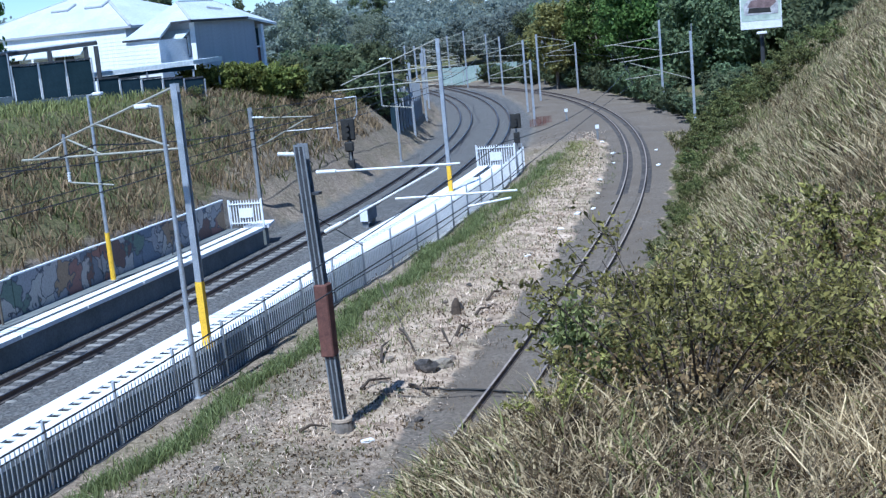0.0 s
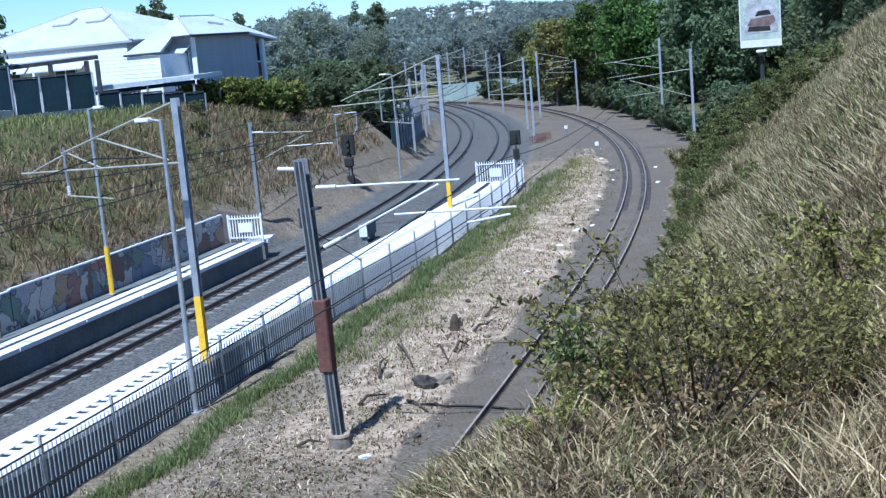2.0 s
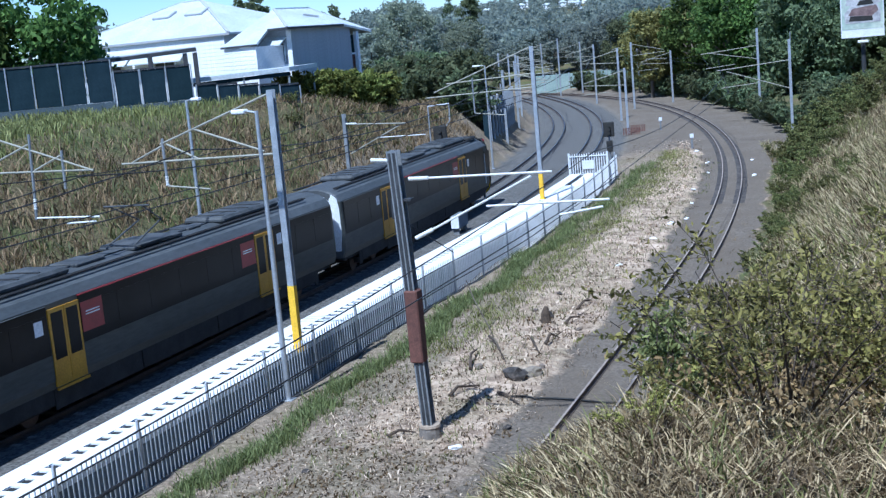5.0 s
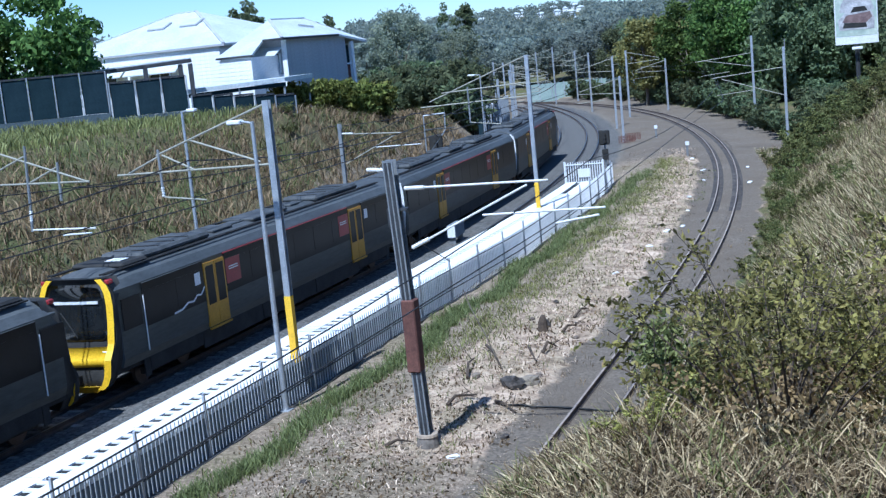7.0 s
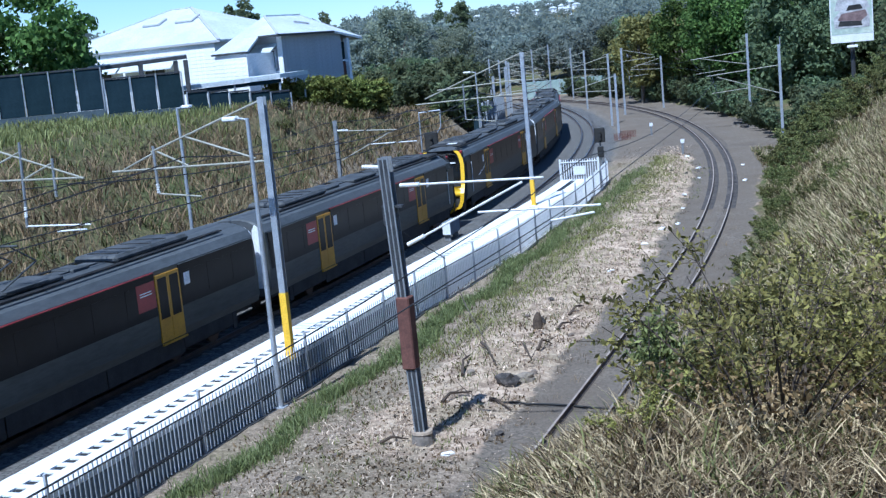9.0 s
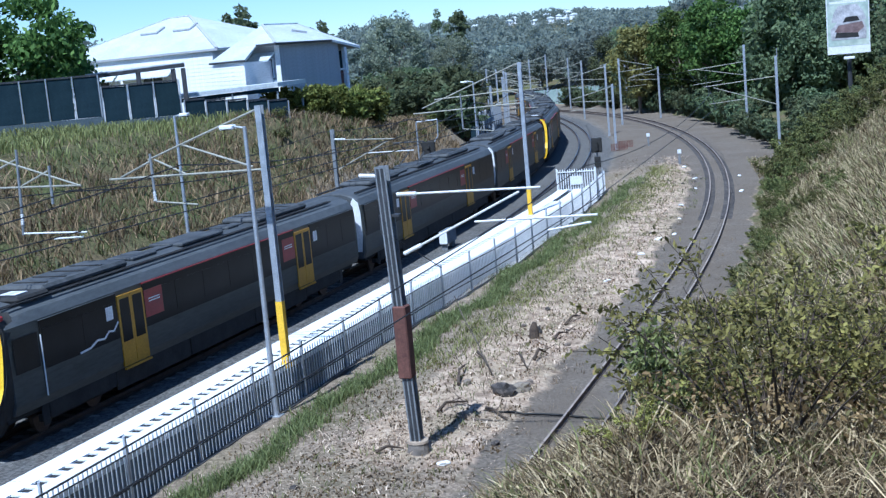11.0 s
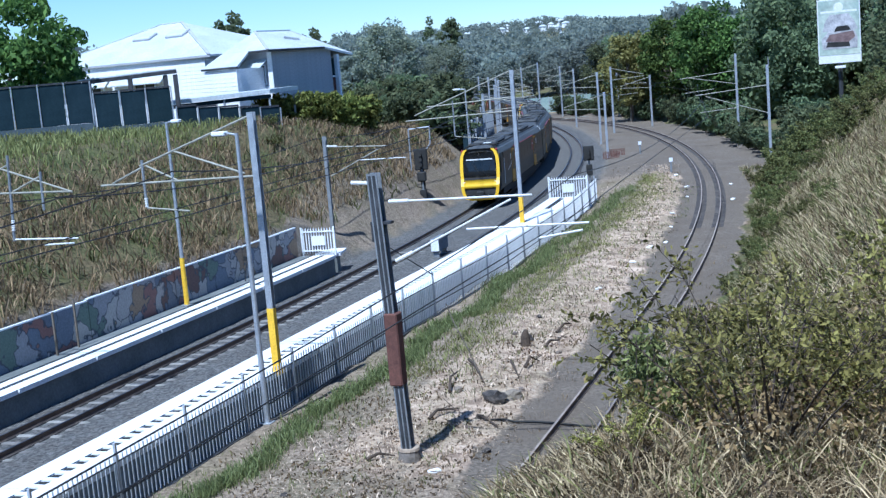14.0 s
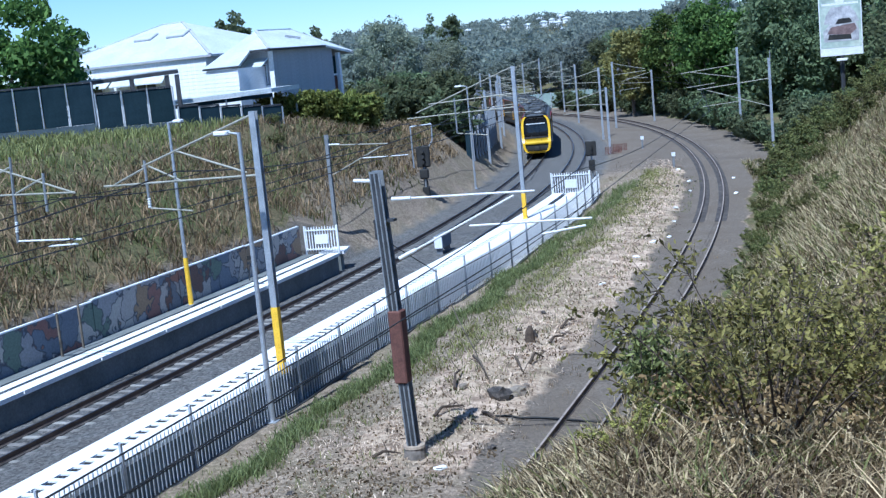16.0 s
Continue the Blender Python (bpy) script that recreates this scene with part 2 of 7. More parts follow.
def height(x, y):
    """Height of the ground over the rails' level."""
    x, y = np.atleast_1d(np.asarray(x, float)), np.atleast_1d(np.asarray(y, float))
    s, o = along(x, y, LINE_A, BACK)
    sc, oc = along(x, y, LINE_C, 66.0)
    # left bank: behind the wall beside the platform, from the ballast further on
    start = 3.75 - 1.0 * ease(s, WALL_END, WALL_END + 6)
    base = 2.15 * (1 - ease(s, WALL_END + 0.5, WALL_END + 7)) - 0.25
    top = 6.9 - 2.3 * ease(s, 64, 88) - 1.2 * ease(s, 120, 190)
    left = np.minimum(base + (0.62 + 0.45 * ease(s, 58, 68)) * np.maximum(-o - start, 0), top + 0.02 * np.maximum(-o - 14, 0))
    left = np.where(-o > start, left + 0.12 * ripple(x, y, 2.3) * ease(-o, start, start + 1), -0.25)
    flat = -0.195 + 0.0 * x
    # the middle: level earth between the fence and the single track
    mid = -0.12 + 0.10 * ripple(x, y, 1.7, 2.0) + (0.22 + 0.12 * ripple(x, y, 4.1, 1.0)) * np.exp(-((oc + 4.2) / 1.9) ** 2)
    mid = np.where(oc > -1.9, -0.17, mid)
    # right bank, and the shoulder below the camera
    bank = np.minimum((1.1 - 0.35 * ease(sc, 30, 55)) * np.maximum(oc - 2.3 - 3.6 * ease(sc, 70, 98), 0), 9.8 - 9.2 * ease(sc, 66, 98) + 0.03 * oc)
    shoulder = (6.72 - 0.09 * y + 0.10 * x + 0.4 * np.clip(x, -1.5, 0.6) - 0.15 * np.maximum(x - 0.8, 0)) * (1 - ease(y, 9.5, 21.5)) * ease(oc, 1.9, 4.3)
    right = np.maximum(bank, shoulder) - 0.2 + 0.15 * ripple(x, y, 2.9, 1.0) * ease(oc, 2.3, 4.0)
    z = np.where(o < -1.7, left, np.where(o < 6.6 + 40 * (s > 170), flat, mid))
    z = np.where(oc > 1.9, right, z)
    # far off the land rises to wooded hills
    r = np.hypot(x, y)
    az = np.degrees(np.arctan2(x, y))
    hills = 15 * ease(r, 420, 1250) * (1 - 0.6 * ease(az, 2.5, 6.5)) + 3 * ease(r, 200, 300)
    return z + hills


def ground_material():
    """Dry earth, bank soil and two kinds of ballast, blended by what lies where."""
    m = bpy.data.materials.new("railway_land")
    m.use_nodes = True
    t = m.node_tree
    n, l = t.nodes, t.links
    bsdf = n["Principled BSDF"]
    bsdf.inputs["Roughness"].default_value = 0.95
    bsdf.inputs["Specular IOR Level"].default_value = 0.2
    co = n.new("ShaderNodeTexCoord").outputs["Object"]

    def tex(scale, detail=6.0):
        x = n.new("ShaderNodeTexNoise")
        x.inputs["Scale"].default_value, x.inputs["Detail"].default_value, x.inputs["Roughness"].default_value = scale, detail, 0.68
        l.new(co, x.inputs["Vector"])
        return x.outputs[0]

    def ramp(src, stops):
        r = n.new("ShaderNodeValToRGB")
        while len(r.color_ramp.elements) < len(stops):
            r.color_ramp.elements.new(0.5)
        for e, (p, c) in zip(r.color_ramp.elements, stops):
            e.position, e.color = p, (*c, 1)
        l.new(src, r.inputs[0])
        return r.outputs[0]

    def mix(f, a, b, blend="MIX"):
        x = n.new("ShaderNodeMix")
        x.data_type, x.blend_type = "RGBA", blend
        for src, i in ((f, 0), (a, 6), (b, 7)):
            if isinstance(src, float):
                x.inputs[i].default_value = src
            else:
                l.new(src, x.inputs[i])
        return x.outputs[2]

    big, mid, small, grit = tex(0.3), tex(1.6), tex(7.0), tex(24.0)
    vor = n.new("ShaderNodeTexVoronoi")
    vor.inputs["Scale"].default_value = 13.0
    l.new(co, vor.inputs["Vector"])
    chop = mix(0.55, mid, small)
    chop = mix(0.25, chop, grit)
    dirt = ramp(chop, [(0.37, (0.13, 0.088, 0.06)), (0.45, (0.39, 0.285, 0.20)), (0.53, (0.60, 0.46, 0.335)), (0.63, (0.74, 0.60, 0.455))])
    patch = ramp(big, [(0.40, (0.0, 0.0, 0.0)), (0.62, (1.0, 1.0, 1.0))])
    olive = ramp(small, [(0.35, (0.10, 0.095, 0.045)), (0.65, (0.26, 0.22, 0.12))])
    dirt = mix(patch, dirt, mix(0.55, dirt, olive))
    browns = ramp(small, [(0.30, (0.12, 0.085, 0.06)), (0.70, (0.28, 0.205, 0.15))])
    dirt = mix(ramp(mid, [(0.38, (1.0, 1.0, 1.0)), (0.50, (0.0, 0.0, 0.0))]), dirt, mix(0.65, dirt, browns))
    bank = ramp(small, [(0.32, (0.06, 0.05, 0.025)), (0.5, (0.14, 0.11, 0.06)), (0.7, (0.25, 0.19, 0.10))])
    bank = mix(patch, bank, ramp(small, [(0.35, (0.05, 0.06, 0.02)), (0.68, (0.15, 0.16, 0.06))]))
    stone = mix(ramp(mid, [(0.35, (0.0, 0.0, 0.0)), (0.65, (1.0, 1.0, 1.0))]), ramp(vor.outputs["Color"], [(0.1, (0.07, 0.07, 0.068)), (0.9, (0.205, 0.20, 0.19))]), ramp(vor.outputs["Color"], [(0.1, (0.055, 0.052, 0.048)), (0.9, (0.165, 0.152, 0.138))]))
    old = mix(patch, ramp(vor.outputs["Color"], [(0.1, (0.11, 0.092, 0.072)), (0.9, (0.235, 0.195, 0.153))]), ramp(grit, [(0.3, (0.094, 0.076, 0.057)), (0.7, (0.205, 0.166, 0.126))]))
    at = n.new("ShaderNodeVertexColor")
    at.layer_name = "zone"
    sep = n.new("ShaderNodeSeparateColor")
    l.new(at.outputs[0], sep.inputs[0])

    def edge(i):
        """The zone's weight with a ragged edge."""
        a = n.new("ShaderNodeMath")
        a.operation = "ADD"
        l.new(at.outputs[1] if i == 3 else sep.outputs[i], a.inputs[0])
        b = n.new("ShaderNodeMath")
        b.operation = "MULTIPLY_ADD"
        l.new(mid, b.inputs[0])
        b.inputs[1].default_value, b.inputs[2].default_value = 1.4, -0.7
        l.new(b.outputs[0], a.inputs[1])
        r = n.new("ShaderNodeMapRange")
        r.interpolation_type = "SMOOTHSTEP"
        r.inputs[1].default_value, r.inputs[2].default_value = 0.35, 0.65
        l.new(a.outputs[0], r.inputs[0])
        return r.outputs[0]

    soil = mix(0.5, small, grit)
    soil = ramp(soil, [(0.38, (0.075, 0.058, 0.043)), (0.50, (0.205, 0.165, 0.12)), (0.58, (0.36, 0.29, 0.215)), (0.68, (0.55, 0.45, 0.345))])
    soil = mix(patch, soil, mix(0.4, soil, olive))
    dirt = mix(edge(3), dirt, mix(0.8, dirt, soil))
    c = mix(edge(0), dirt, bank)
    c = mix(edge(2), c, old)
    c = mix(sep.outputs[1], c, stone)
    l.new(c, bsdf.inputs["Base Color"])
    hgt = n.new("ShaderNodeMath")
    hgt.operation = "ADD"
    l.new(small, hgt.inputs[0])
    l.new(grit, hgt.inputs[1])
    bp = n.new("ShaderNodeBump")
    bp.inputs["Strength"].default_value, bp.inputs["Distance"].default_value = 0.9, 0.05
    l.new(hgt.outputs[0], bp.inputs["Height"])
    l.new(bp.outputs[0], bsdf.inputs["Normal"])
    return m


# ---- ground: one sheet to the horizon, finer near the line ----
def ground():
    def steps(lo, hi, fine, far):
        a = list(np.arange(lo, hi, fine))
        d, x = fine, hi
        while x < far:
            a.append(x)
            d *= 1.28
            x += d
        d, x = fine, lo
        while x > -far:
            d *= 1.28
            x -= d
            a.insert(0, x)
        return np.array(a)
    xs, ys = steps(-40, 40, 0.55, 4500), steps(-2, 150, 0.7, 4500)
    gx, gy = np.meshgrid(xs, ys)
    z = height(gx.ravel(), gy.ravel())
    v = np.stack([gx.ravel(), gy.ravel(), z], 1)
    nx, ny = len(xs), len(ys)
    i = np.arange(nx * ny).reshape(ny, nx)
    f = np.stack([i[:-1, :-1].ravel(), i[:-1, 1:].ravel(), i[1:, 1:].ravel(), i[1:, :-1].ravel()], 1)
    ob = raw("ground", v, f, ground_material(), smooth=True)
    s, o = along(v[:, 0], v[:, 1], LINE_A, BACK)
    sc, oc = along(v[:, 0], v[:, 1], LINE_C, 66.0)
    wob = 0.35 * ripple(v[:, 0], v[:, 1], 1.1)
    verge = 3.6 * ease(sc, 70, 92) * (oc > 0)
    bank = np.maximum(ease(-o, 3.6 + 1.4 * ease(s, 56, 62), 5.0 + 2.4 * ease(s, 56, 62)), ease(oc, 1.6 + wob + verge, 2.2 + wob + verge))
    bank = np.maximum(bank, ease(np.hypot(v[:, 0], v[:, 1]), 200, 240))
    cut = ease(s, 57, 63)
    stone = ease(o, -4.4 + 1.5 * cut, -3.6 + 1.1 * cut) * (1 - ease(o, 6.2, 6.9)) * (1 - ease(s, 190, 210))
    old = (1 - ease(np.abs(oc), 1.5 + wob + verge, 2.3 + wob + verge)) * (1 - ease(sc, 200, 215))
    late = ease(s, 84, 100) * (1 - ease(oc, 1.5, 2.2)) * ease(o, -3.5, -2.0) * (1 - ease(s, 200, 215))
    old = np.maximum(old, 0.85 * late * (1 - stone))
    soil = np.maximum(1 - ease(o, 9.2, 11.2), 1 - ease(s, 25, 31)) * 0.95
    col = np.stack([bank, stone, old, soil], 1).astype(np.float32)
    at = ob.data.color_attributes.new("zone", "FLOAT_COLOR", "POINT")
    at.data.foreach_set("color", col.ravel())
    return tagged(ob, "uneven railway land of dry dirt, ballast and grassy banks", "ground", kind="structure")


ground()


# ---- tracks ----
def ribbon(prof, place, s0, s1, ds=2.0):
    """A profile [(offset, z), ...] swept along a line."""
    ss = np.arange(s0, s1 + 0.01, ds)
    v, f, n = [], [], len(prof)
    for s in ss:
        for o, z in prof:
            v.append(place(s, o, z)[0])
    for i in range(len(ss) - 1):
        for j in range(n):
            a, b = i * n + j, i * n + (j + 1) % n
            f.append((a, a + n, b + n, b))
    f += [tuple(range(n)), tuple(range(len(v) - 1, len(v) - 1 - n, -1))]
    return v, f


def track(label, place, s0, s1, gap, old, sleepers_to, extra=0.0):
    ob = thing("railway_track", label=label, category="railway track", group="railway tracks")
    for side in (-1, 1):
        o = extra + side * 0.57
        v, f = ribbon([(o - 0.065, -0.17), (o - 0.065, -0.15), (o - 0.012, -0.12), (o - 0.012, -0.05), (o - 0.036, -0.03), (o - 0.036, -0.006),
                       (o + 0.036, -0.006), (o + 0.036, -0.03), (o + 0.012, -0.05), (o + 0.012, -0.12), (o + 0.065, -0.15), (o + 0.065, -0.17)], place, s0, s1)
        r = raw("rail", v, f, M["old_rail" if old else "rail"], ob)
        v, f = ribbon([(o - 0.03, -0.008), (o - 0.03, 0.0), (o + 0.03, 0.0), (o + 0.03, -0.008)], place, s0, s1)
        raw("running_surface", v, f, M["wornhead" if old else "railtop"], r)
    if old:
        for side in (-1, 1):
            v, f = ribbon([(side * 0.57 - 0.36, -0.3), (side * 0.57 - 0.30, -0.155), (side * 0.57 + 0.30, -0.155), (side * 0.57 + 0.36, -0.3)], place, 62, s1)
            raw("stained_ballast", v, f, M["oily"], ob)["label"] = "dark ballast along the rail, coloured for oil stain and rail shadow"
    else:
        # main line ribbons carry the rails' shadow in their colour, besides oil
        for side in (-1, 1):
            o = extra + side * 0.57
            v, f = ribbon([(o - 0.17, -0.3), (o - 0.13, -0.158), (o + 0.13, -0.158), (o + 0.17, -0.3)], place, s0, s1)
            raw("stained_ballast", v, f, M["oily"], ob)["label"] = "dark ballast along the rail, coloured for oil stain and rail shadow"
    me = bpy.data.meshes.new("sleeper")
    bm = boxes((-1.0, 1.0, -0.10, 0.10, -0.30, -0.172), bevel=0.02)
    bm.to_mesh(me)
    bm.free()
    me.materials.append(M["old_sleeper" if old else "sleeper"])
    s = s0
    r = random.Random(3)
    while s < min(s1, sleepers_to):
        p, h = place(s, extra + r.uniform(-0.03, 0.03), r.uniform(-0.012, 0.008) - (0.03 if old else 0.045 * float(ease(s, 50, 75))))
        shared("sleeper", me, ob, Matrix.Translation(p) @ Matrix.Rotation(-h + r.uniform(-0.01, 0.01), 4, "Z"))
        s += gap
    return ob


track("main line track of dark rails on grey concrete sleepers and ballast", on_line, -160, 262, 0.685, False, 130)
track("second running line track curving away beside the platform end", on_line, 20, 200, 0.685, False, 150, extra=3.75)
track("overgrown single track of rusty rails on timber sleepers", on_c, -40, 215, 0.685, True, 160)


# ---- platforms ----
def mural_material():
    m = surface("mural_paint", (0.20, 0.22, 0.26), (0.34, 0.36, 0.38), 0.9, 14, 0.85)
    t = m.node_tree
    n, l = t.nodes, t.links
    hsv = next(x for x in n if x.type == "HUE_SAT")
    co = next(x for x in n if x.type == "TEX_COORD")
    wob = n.new("ShaderNodeTexNoise")
    wob.inputs["Scale"].default_value = 1.6
    l.new(co.outputs["Object"], wob.inputs["Vector"])
    add = n.new("ShaderNodeMix")
    add.data_type = "RGBA"
    add.blend_type = "LINEAR_LIGHT"
    add.inputs[0].default_value = 0.75
    l.new(co.outputs["Object"], add.inputs[6])
    l.new(wob.outputs["Color"], add.inputs[7])
    cell = n.new("ShaderNodeTexVoronoi")
    cell.inputs["Scale"].default_value = 0.95
    l.new(add.outputs[2], cell.inputs["Vector"])
    sep = n.new("ShaderNodeSeparateColor")
    l.new(cell.outputs["Color"], sep.inputs[0])
    r = n.new("ShaderNodeValToRGB")
    r.color_ramp.interpolation = "CONSTANT"
    cols = [(0, (0.36, 0.35, 0.34)), (0.22, (0.14, 0.17, 0.22)), (0.36, (0.39, 0.38, 0.36)), (0.52, (0.13, 0.085, 0.075)), (0.64, (0.13, 0.18, 0.15)), (0.71, (0.27, 0.20, 0.13)), (0.76, (0.27, 0.28, 0.30)), (0.94, (0.22, 0.125, 0.11))]
    while len(r.color_ramp.elements) < len(cols):
        r.color_ramp.elements.new(0.5)
    for e, (p, c) in zip(r.color_ramp.elements, cols):
        e.position, e.color = p, (*c, 1)
    l.new(sep.outputs[0], r.inputs[0])
    edge = n.new("ShaderNodeTexVoronoi")
    edge.feature = "DISTANCE_TO_EDGE"
    edge.inputs["Scale"].default_value = 0.95
    l.new(add.outputs[2], edge.inputs["Vector"])
    er = n.new("ShaderNodeValToRGB")
    er.color_ramp.elements[0].position, er.color_ramp.elements[1].position = 0.01, 0.05
    l.new(edge.outputs["Distance"], er.inputs[0])
    mx = n.new("ShaderNodeMix")
    mx.data_type = "RGBA"
    l.new(er.outputs[0], mx.inputs[0])
    mx.inputs[6].default_value = (0.07, 0.08, 0.10, 1)
    l.new(r.outputs[0], mx.inputs[7])
    l.new(mx.outputs[2], hsv.inputs["Color"])
    return m


M["mural"] = mural_material()


def strip(name, prof, s0, s1, mat, parent=None, ds=2.0, place=on_line, label=""):
    v, f = ribbon(prof, place, s0, s1, ds)
    ob = raw(name, v, f, mat, parent)
    if label:
        ob["label"] = label
    return ob


def rect(o0, o1, z0, z1):
    return [(o0, z0), (o0, z1), (o1, z1), (o1, z0)]


def left_platform():
    ob = thing("platform", label="long low platform with pale coping and dark grey side wall", category="platform", kind="structure")
    strip("side_wall", rect(-3.4, -1.62, -0.5, 0.60), -60, WALL_END, M["face"], ob)
    for k, s in enumerate(np.arange(-12, WALL_END - 1, 4.0)):
        strip("coping_slab", rect(-2.02, -1.5, 0.605, 0.75), s + 0.015, min(s + 4.0, WALL_END) - 0.015, M["concrete"], ob, 1.97)
        strip("paving_slab", rect(-2.66, -2.26, 0.605, 0.745), s + 0.015, min(s + 4.0, WALL_END) - 0.015, M["concrete"], ob, 1.97)
    strip("back_kerb", rect(-3.44, -2.84, 0.605, 0.735), -60, WALL_END, M["face"], ob)
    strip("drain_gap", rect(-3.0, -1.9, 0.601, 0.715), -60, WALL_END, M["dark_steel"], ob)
    strip("front_slab", rect(-2.80, -1.5, 0.605, 0.75), -60, -12.1, M["concrete"], ob)
    v = [on_line(WALL_END + a, o, z)[0] for a, o, z in ((0.01, -2.8, 0.6), (0.01, -1.5, 0.6), (0.01, -1.5, 0.745), (0.01, -2.8, 0.745), (1.6, -2.6, 0.66), (1.6, -1.8, 0.66), (1.6, -1.8, 0.745), (1.6, -2.6, 0.745))]
    raw("end_slab", v, [(0, 1, 2, 3), (7, 6, 5, 4), (3, 2, 6, 7), (1, 0, 4, 5), (2, 1, 5, 6), (0, 3, 7, 4)], M["concrete"], ob)
    v = [on_line(WALL_END + a, o, z)[0] for a, o, z in ((0.01, -3.3, -0.5), (0.01, -1.7, -0.5), (0.01, -1.7, 0.59), (0.01, -3.3, 0.59), (0.9, -2.6, -0.5), (0.9, -1.9, -0.5), (0.9, -1.9, 0.59), (0.9, -2.6, 0.59))]
    raw("end_wall", v, [(0, 1, 2, 3), (7, 6, 5, 4), (3, 2, 6, 7), (1, 0, 4, 5), (2, 1, 5, 6), (0, 3, 7, 4)], M["face"], ob)
    wall = thing("wall_mural", label="concrete retaining wall covered with a weathered painted mural", category="retaining wall", kind="structure")
    for s in np.arange(-60, WALL_END - 1, 5.8):
        e = min(s + 5.78, WALL_END)
        dz = 0.05 * math.sin(s * 1.7)
        strip("wall_panel", rect(-3.74, -3.47, 0.3, 2.13 + dz), s, e, M["mural"], wall, 1.15)
        strip("wall_coping", rect(-3.58, -3.46, 2.135 + dz, 2.185 + dz), s, e, M["white"], wall, 1.15)


def p2_edge(s):
    return 4.85 + 0.8 * float(ease(s, 42, 74))


def on_p2(s, off, z):
    """Offsets count from the right platform's edge."""
    return on_line(s, off + p2_edge(s), z)


def right_platform():
    ob = thing("platform", label="narrow white concrete platform backed by a palisade fence", category="platform", kind="structure")
    strip("side_wall", rect(0.15, 1.68, -0.5, 0.84), -30, 43, M["block"], ob, place=on_p2)
    strip("side_wall", rect(0.15, 1.68, -0.5, 0.84), 43.02, P2_END, M["concrete"], ob, place=on_p2)
    for s in np.arange(2, P2_END - 2, 3.55):
        strip("coping_slab", rect(0.0, 0.64, 0.845, 1.0), s + 0.012, min(s + 3.55, P2_END) - 0.012, M["concrete"], ob, 1.17, place=on_p2)
        strip("paving_slab", rect(0.95, 1.72, 0.845, 0.995), s + 0.012, min(s + 3.55, P2_END) - 0.012, M["concrete"], ob, 1.17, place=on_p2)
    strip("drain_channel", rect(0.60, 1.00, 0.84, 0.955), 2, P2_END, M["drain_dark"], ob, place=on_p2)
    me = bpy.data.meshes.new("grate_bar")
    bm = boxes((-0.157, 0.157, -0.09, 0.09, 0.958, 0.996))
    bm.to_mesh(me)
    bm.free()
    me.materials.append(M["concrete"])
    for s in np.arange(18, 68, 0.46):
        p, h = on_p2(s, 0.80, 0)
        shared("grate_bar", me, ob, Matrix.Translation(p) @ Matrix.Rotation(-h, 4, "Z"))


left_platform()
right_platform()

# ---- palisade fence behind the right platform ----
FENCE_O = 6.70


def fence_off(s):
    return FENCE_O + 0.55 * float(ease(s, 43, 56)) + 0.27 * float(ease(s, 57, 70))


def palisade():
    ob = thing("palisade_fence", label="long galvanised palisade fence of thin pale pickets", category="fence")
    ob.matrix_basis = Matrix()
    post = bpy.data.meshes.new("post")
    bm = boxes((-0.035, 0.035, -0.035, 0.035, -0.4, 1.52), bevel=0.008)
    bm.to_mesh(post)
    bm.free()
    post.materials.append(M["galv"])
    pk = bpy.data.meshes.new("picket")
    bm = boxes((-0.012, 0.012, -0.015, 0.015, -0.16, 1.19))
    rod(bm, (0, 0, 1.19), (0, 0, 1.25), 0.016, 0.002, 4)
    bm.to_mesh(pk)
    bm.free()
    M["picket_grey"] = surface("galvanised_picket", (0.40, 0.43, 0.46), (0.54, 0.57, 0.60), 2.5, 30, 0.6, 0.1, 0.05, vary=0.2)
    pk.materials.append(M["picket_grey"])
    end = 80.5
    for s in np.arange(-8, end, 3.0):
        p, h = on_line(s, fence_off(s), 0)
        shared("post", post, ob, Matrix.Translation(p) @ Matrix.Rotation(-h, 4, "Z"))
    base = np.array([x.co[:] for x in pk.vertices])
    polys = [tuple(p.vertices) for p in pk.polygons]
    pale = pk.copy()
    pale.materials[0] = M["white"]
    runs = {"picket_grey": ([], []), "white": ([], [])}
    for s in np.arange(-8, end, 0.17):
        p, h = on_line(s, fence_off(s) - 0.05, 0)
        if 22 <= s < 72:
            shared("picket", pale if s > 46 else pk, ob, Matrix.Translation(p) @ Matrix.Rotation(-h, 4, "Z"))
        else:
            v, f = runs["white" if s > 46 else "picket_grey"]
            k = len(v)
            c, sn = math.cos(-h), math.sin(-h)
            v += [(p.x + c * x - sn * y, p.y + sn * x + c * y, p.z + z) for x, y, z in base]
            f += [tuple(i + k for i in q) for q in polys]
    for mat, (v, f) in runs.items():
        tagged(raw("picket_run", v, f, M[mat], ob), kind="stuff")
    for z in (0.30, 1.07):
        strip("fence_rail", rect(-0.016, 0.016, z - 0.014, z + 0.014), -8, end, M["dark_steel"], ob, place=lambda s, o, zz: on_line(s, o + fence_off(s), zz))
    # low dark strip along the foot of the fence
    k = thing("kerb", label="low dark strip below the palisade fence", category="kerb", kind="structure")
    strip("kerb_edge", rect(0.02, 0.14, -0.5, -0.10), -8, end, M["dark_steel"], k, place=lambda s, o, zz: on_line(s, o + fence_off(s), zz + 0.04 * math.sin(s * 0.9)))


palisade()


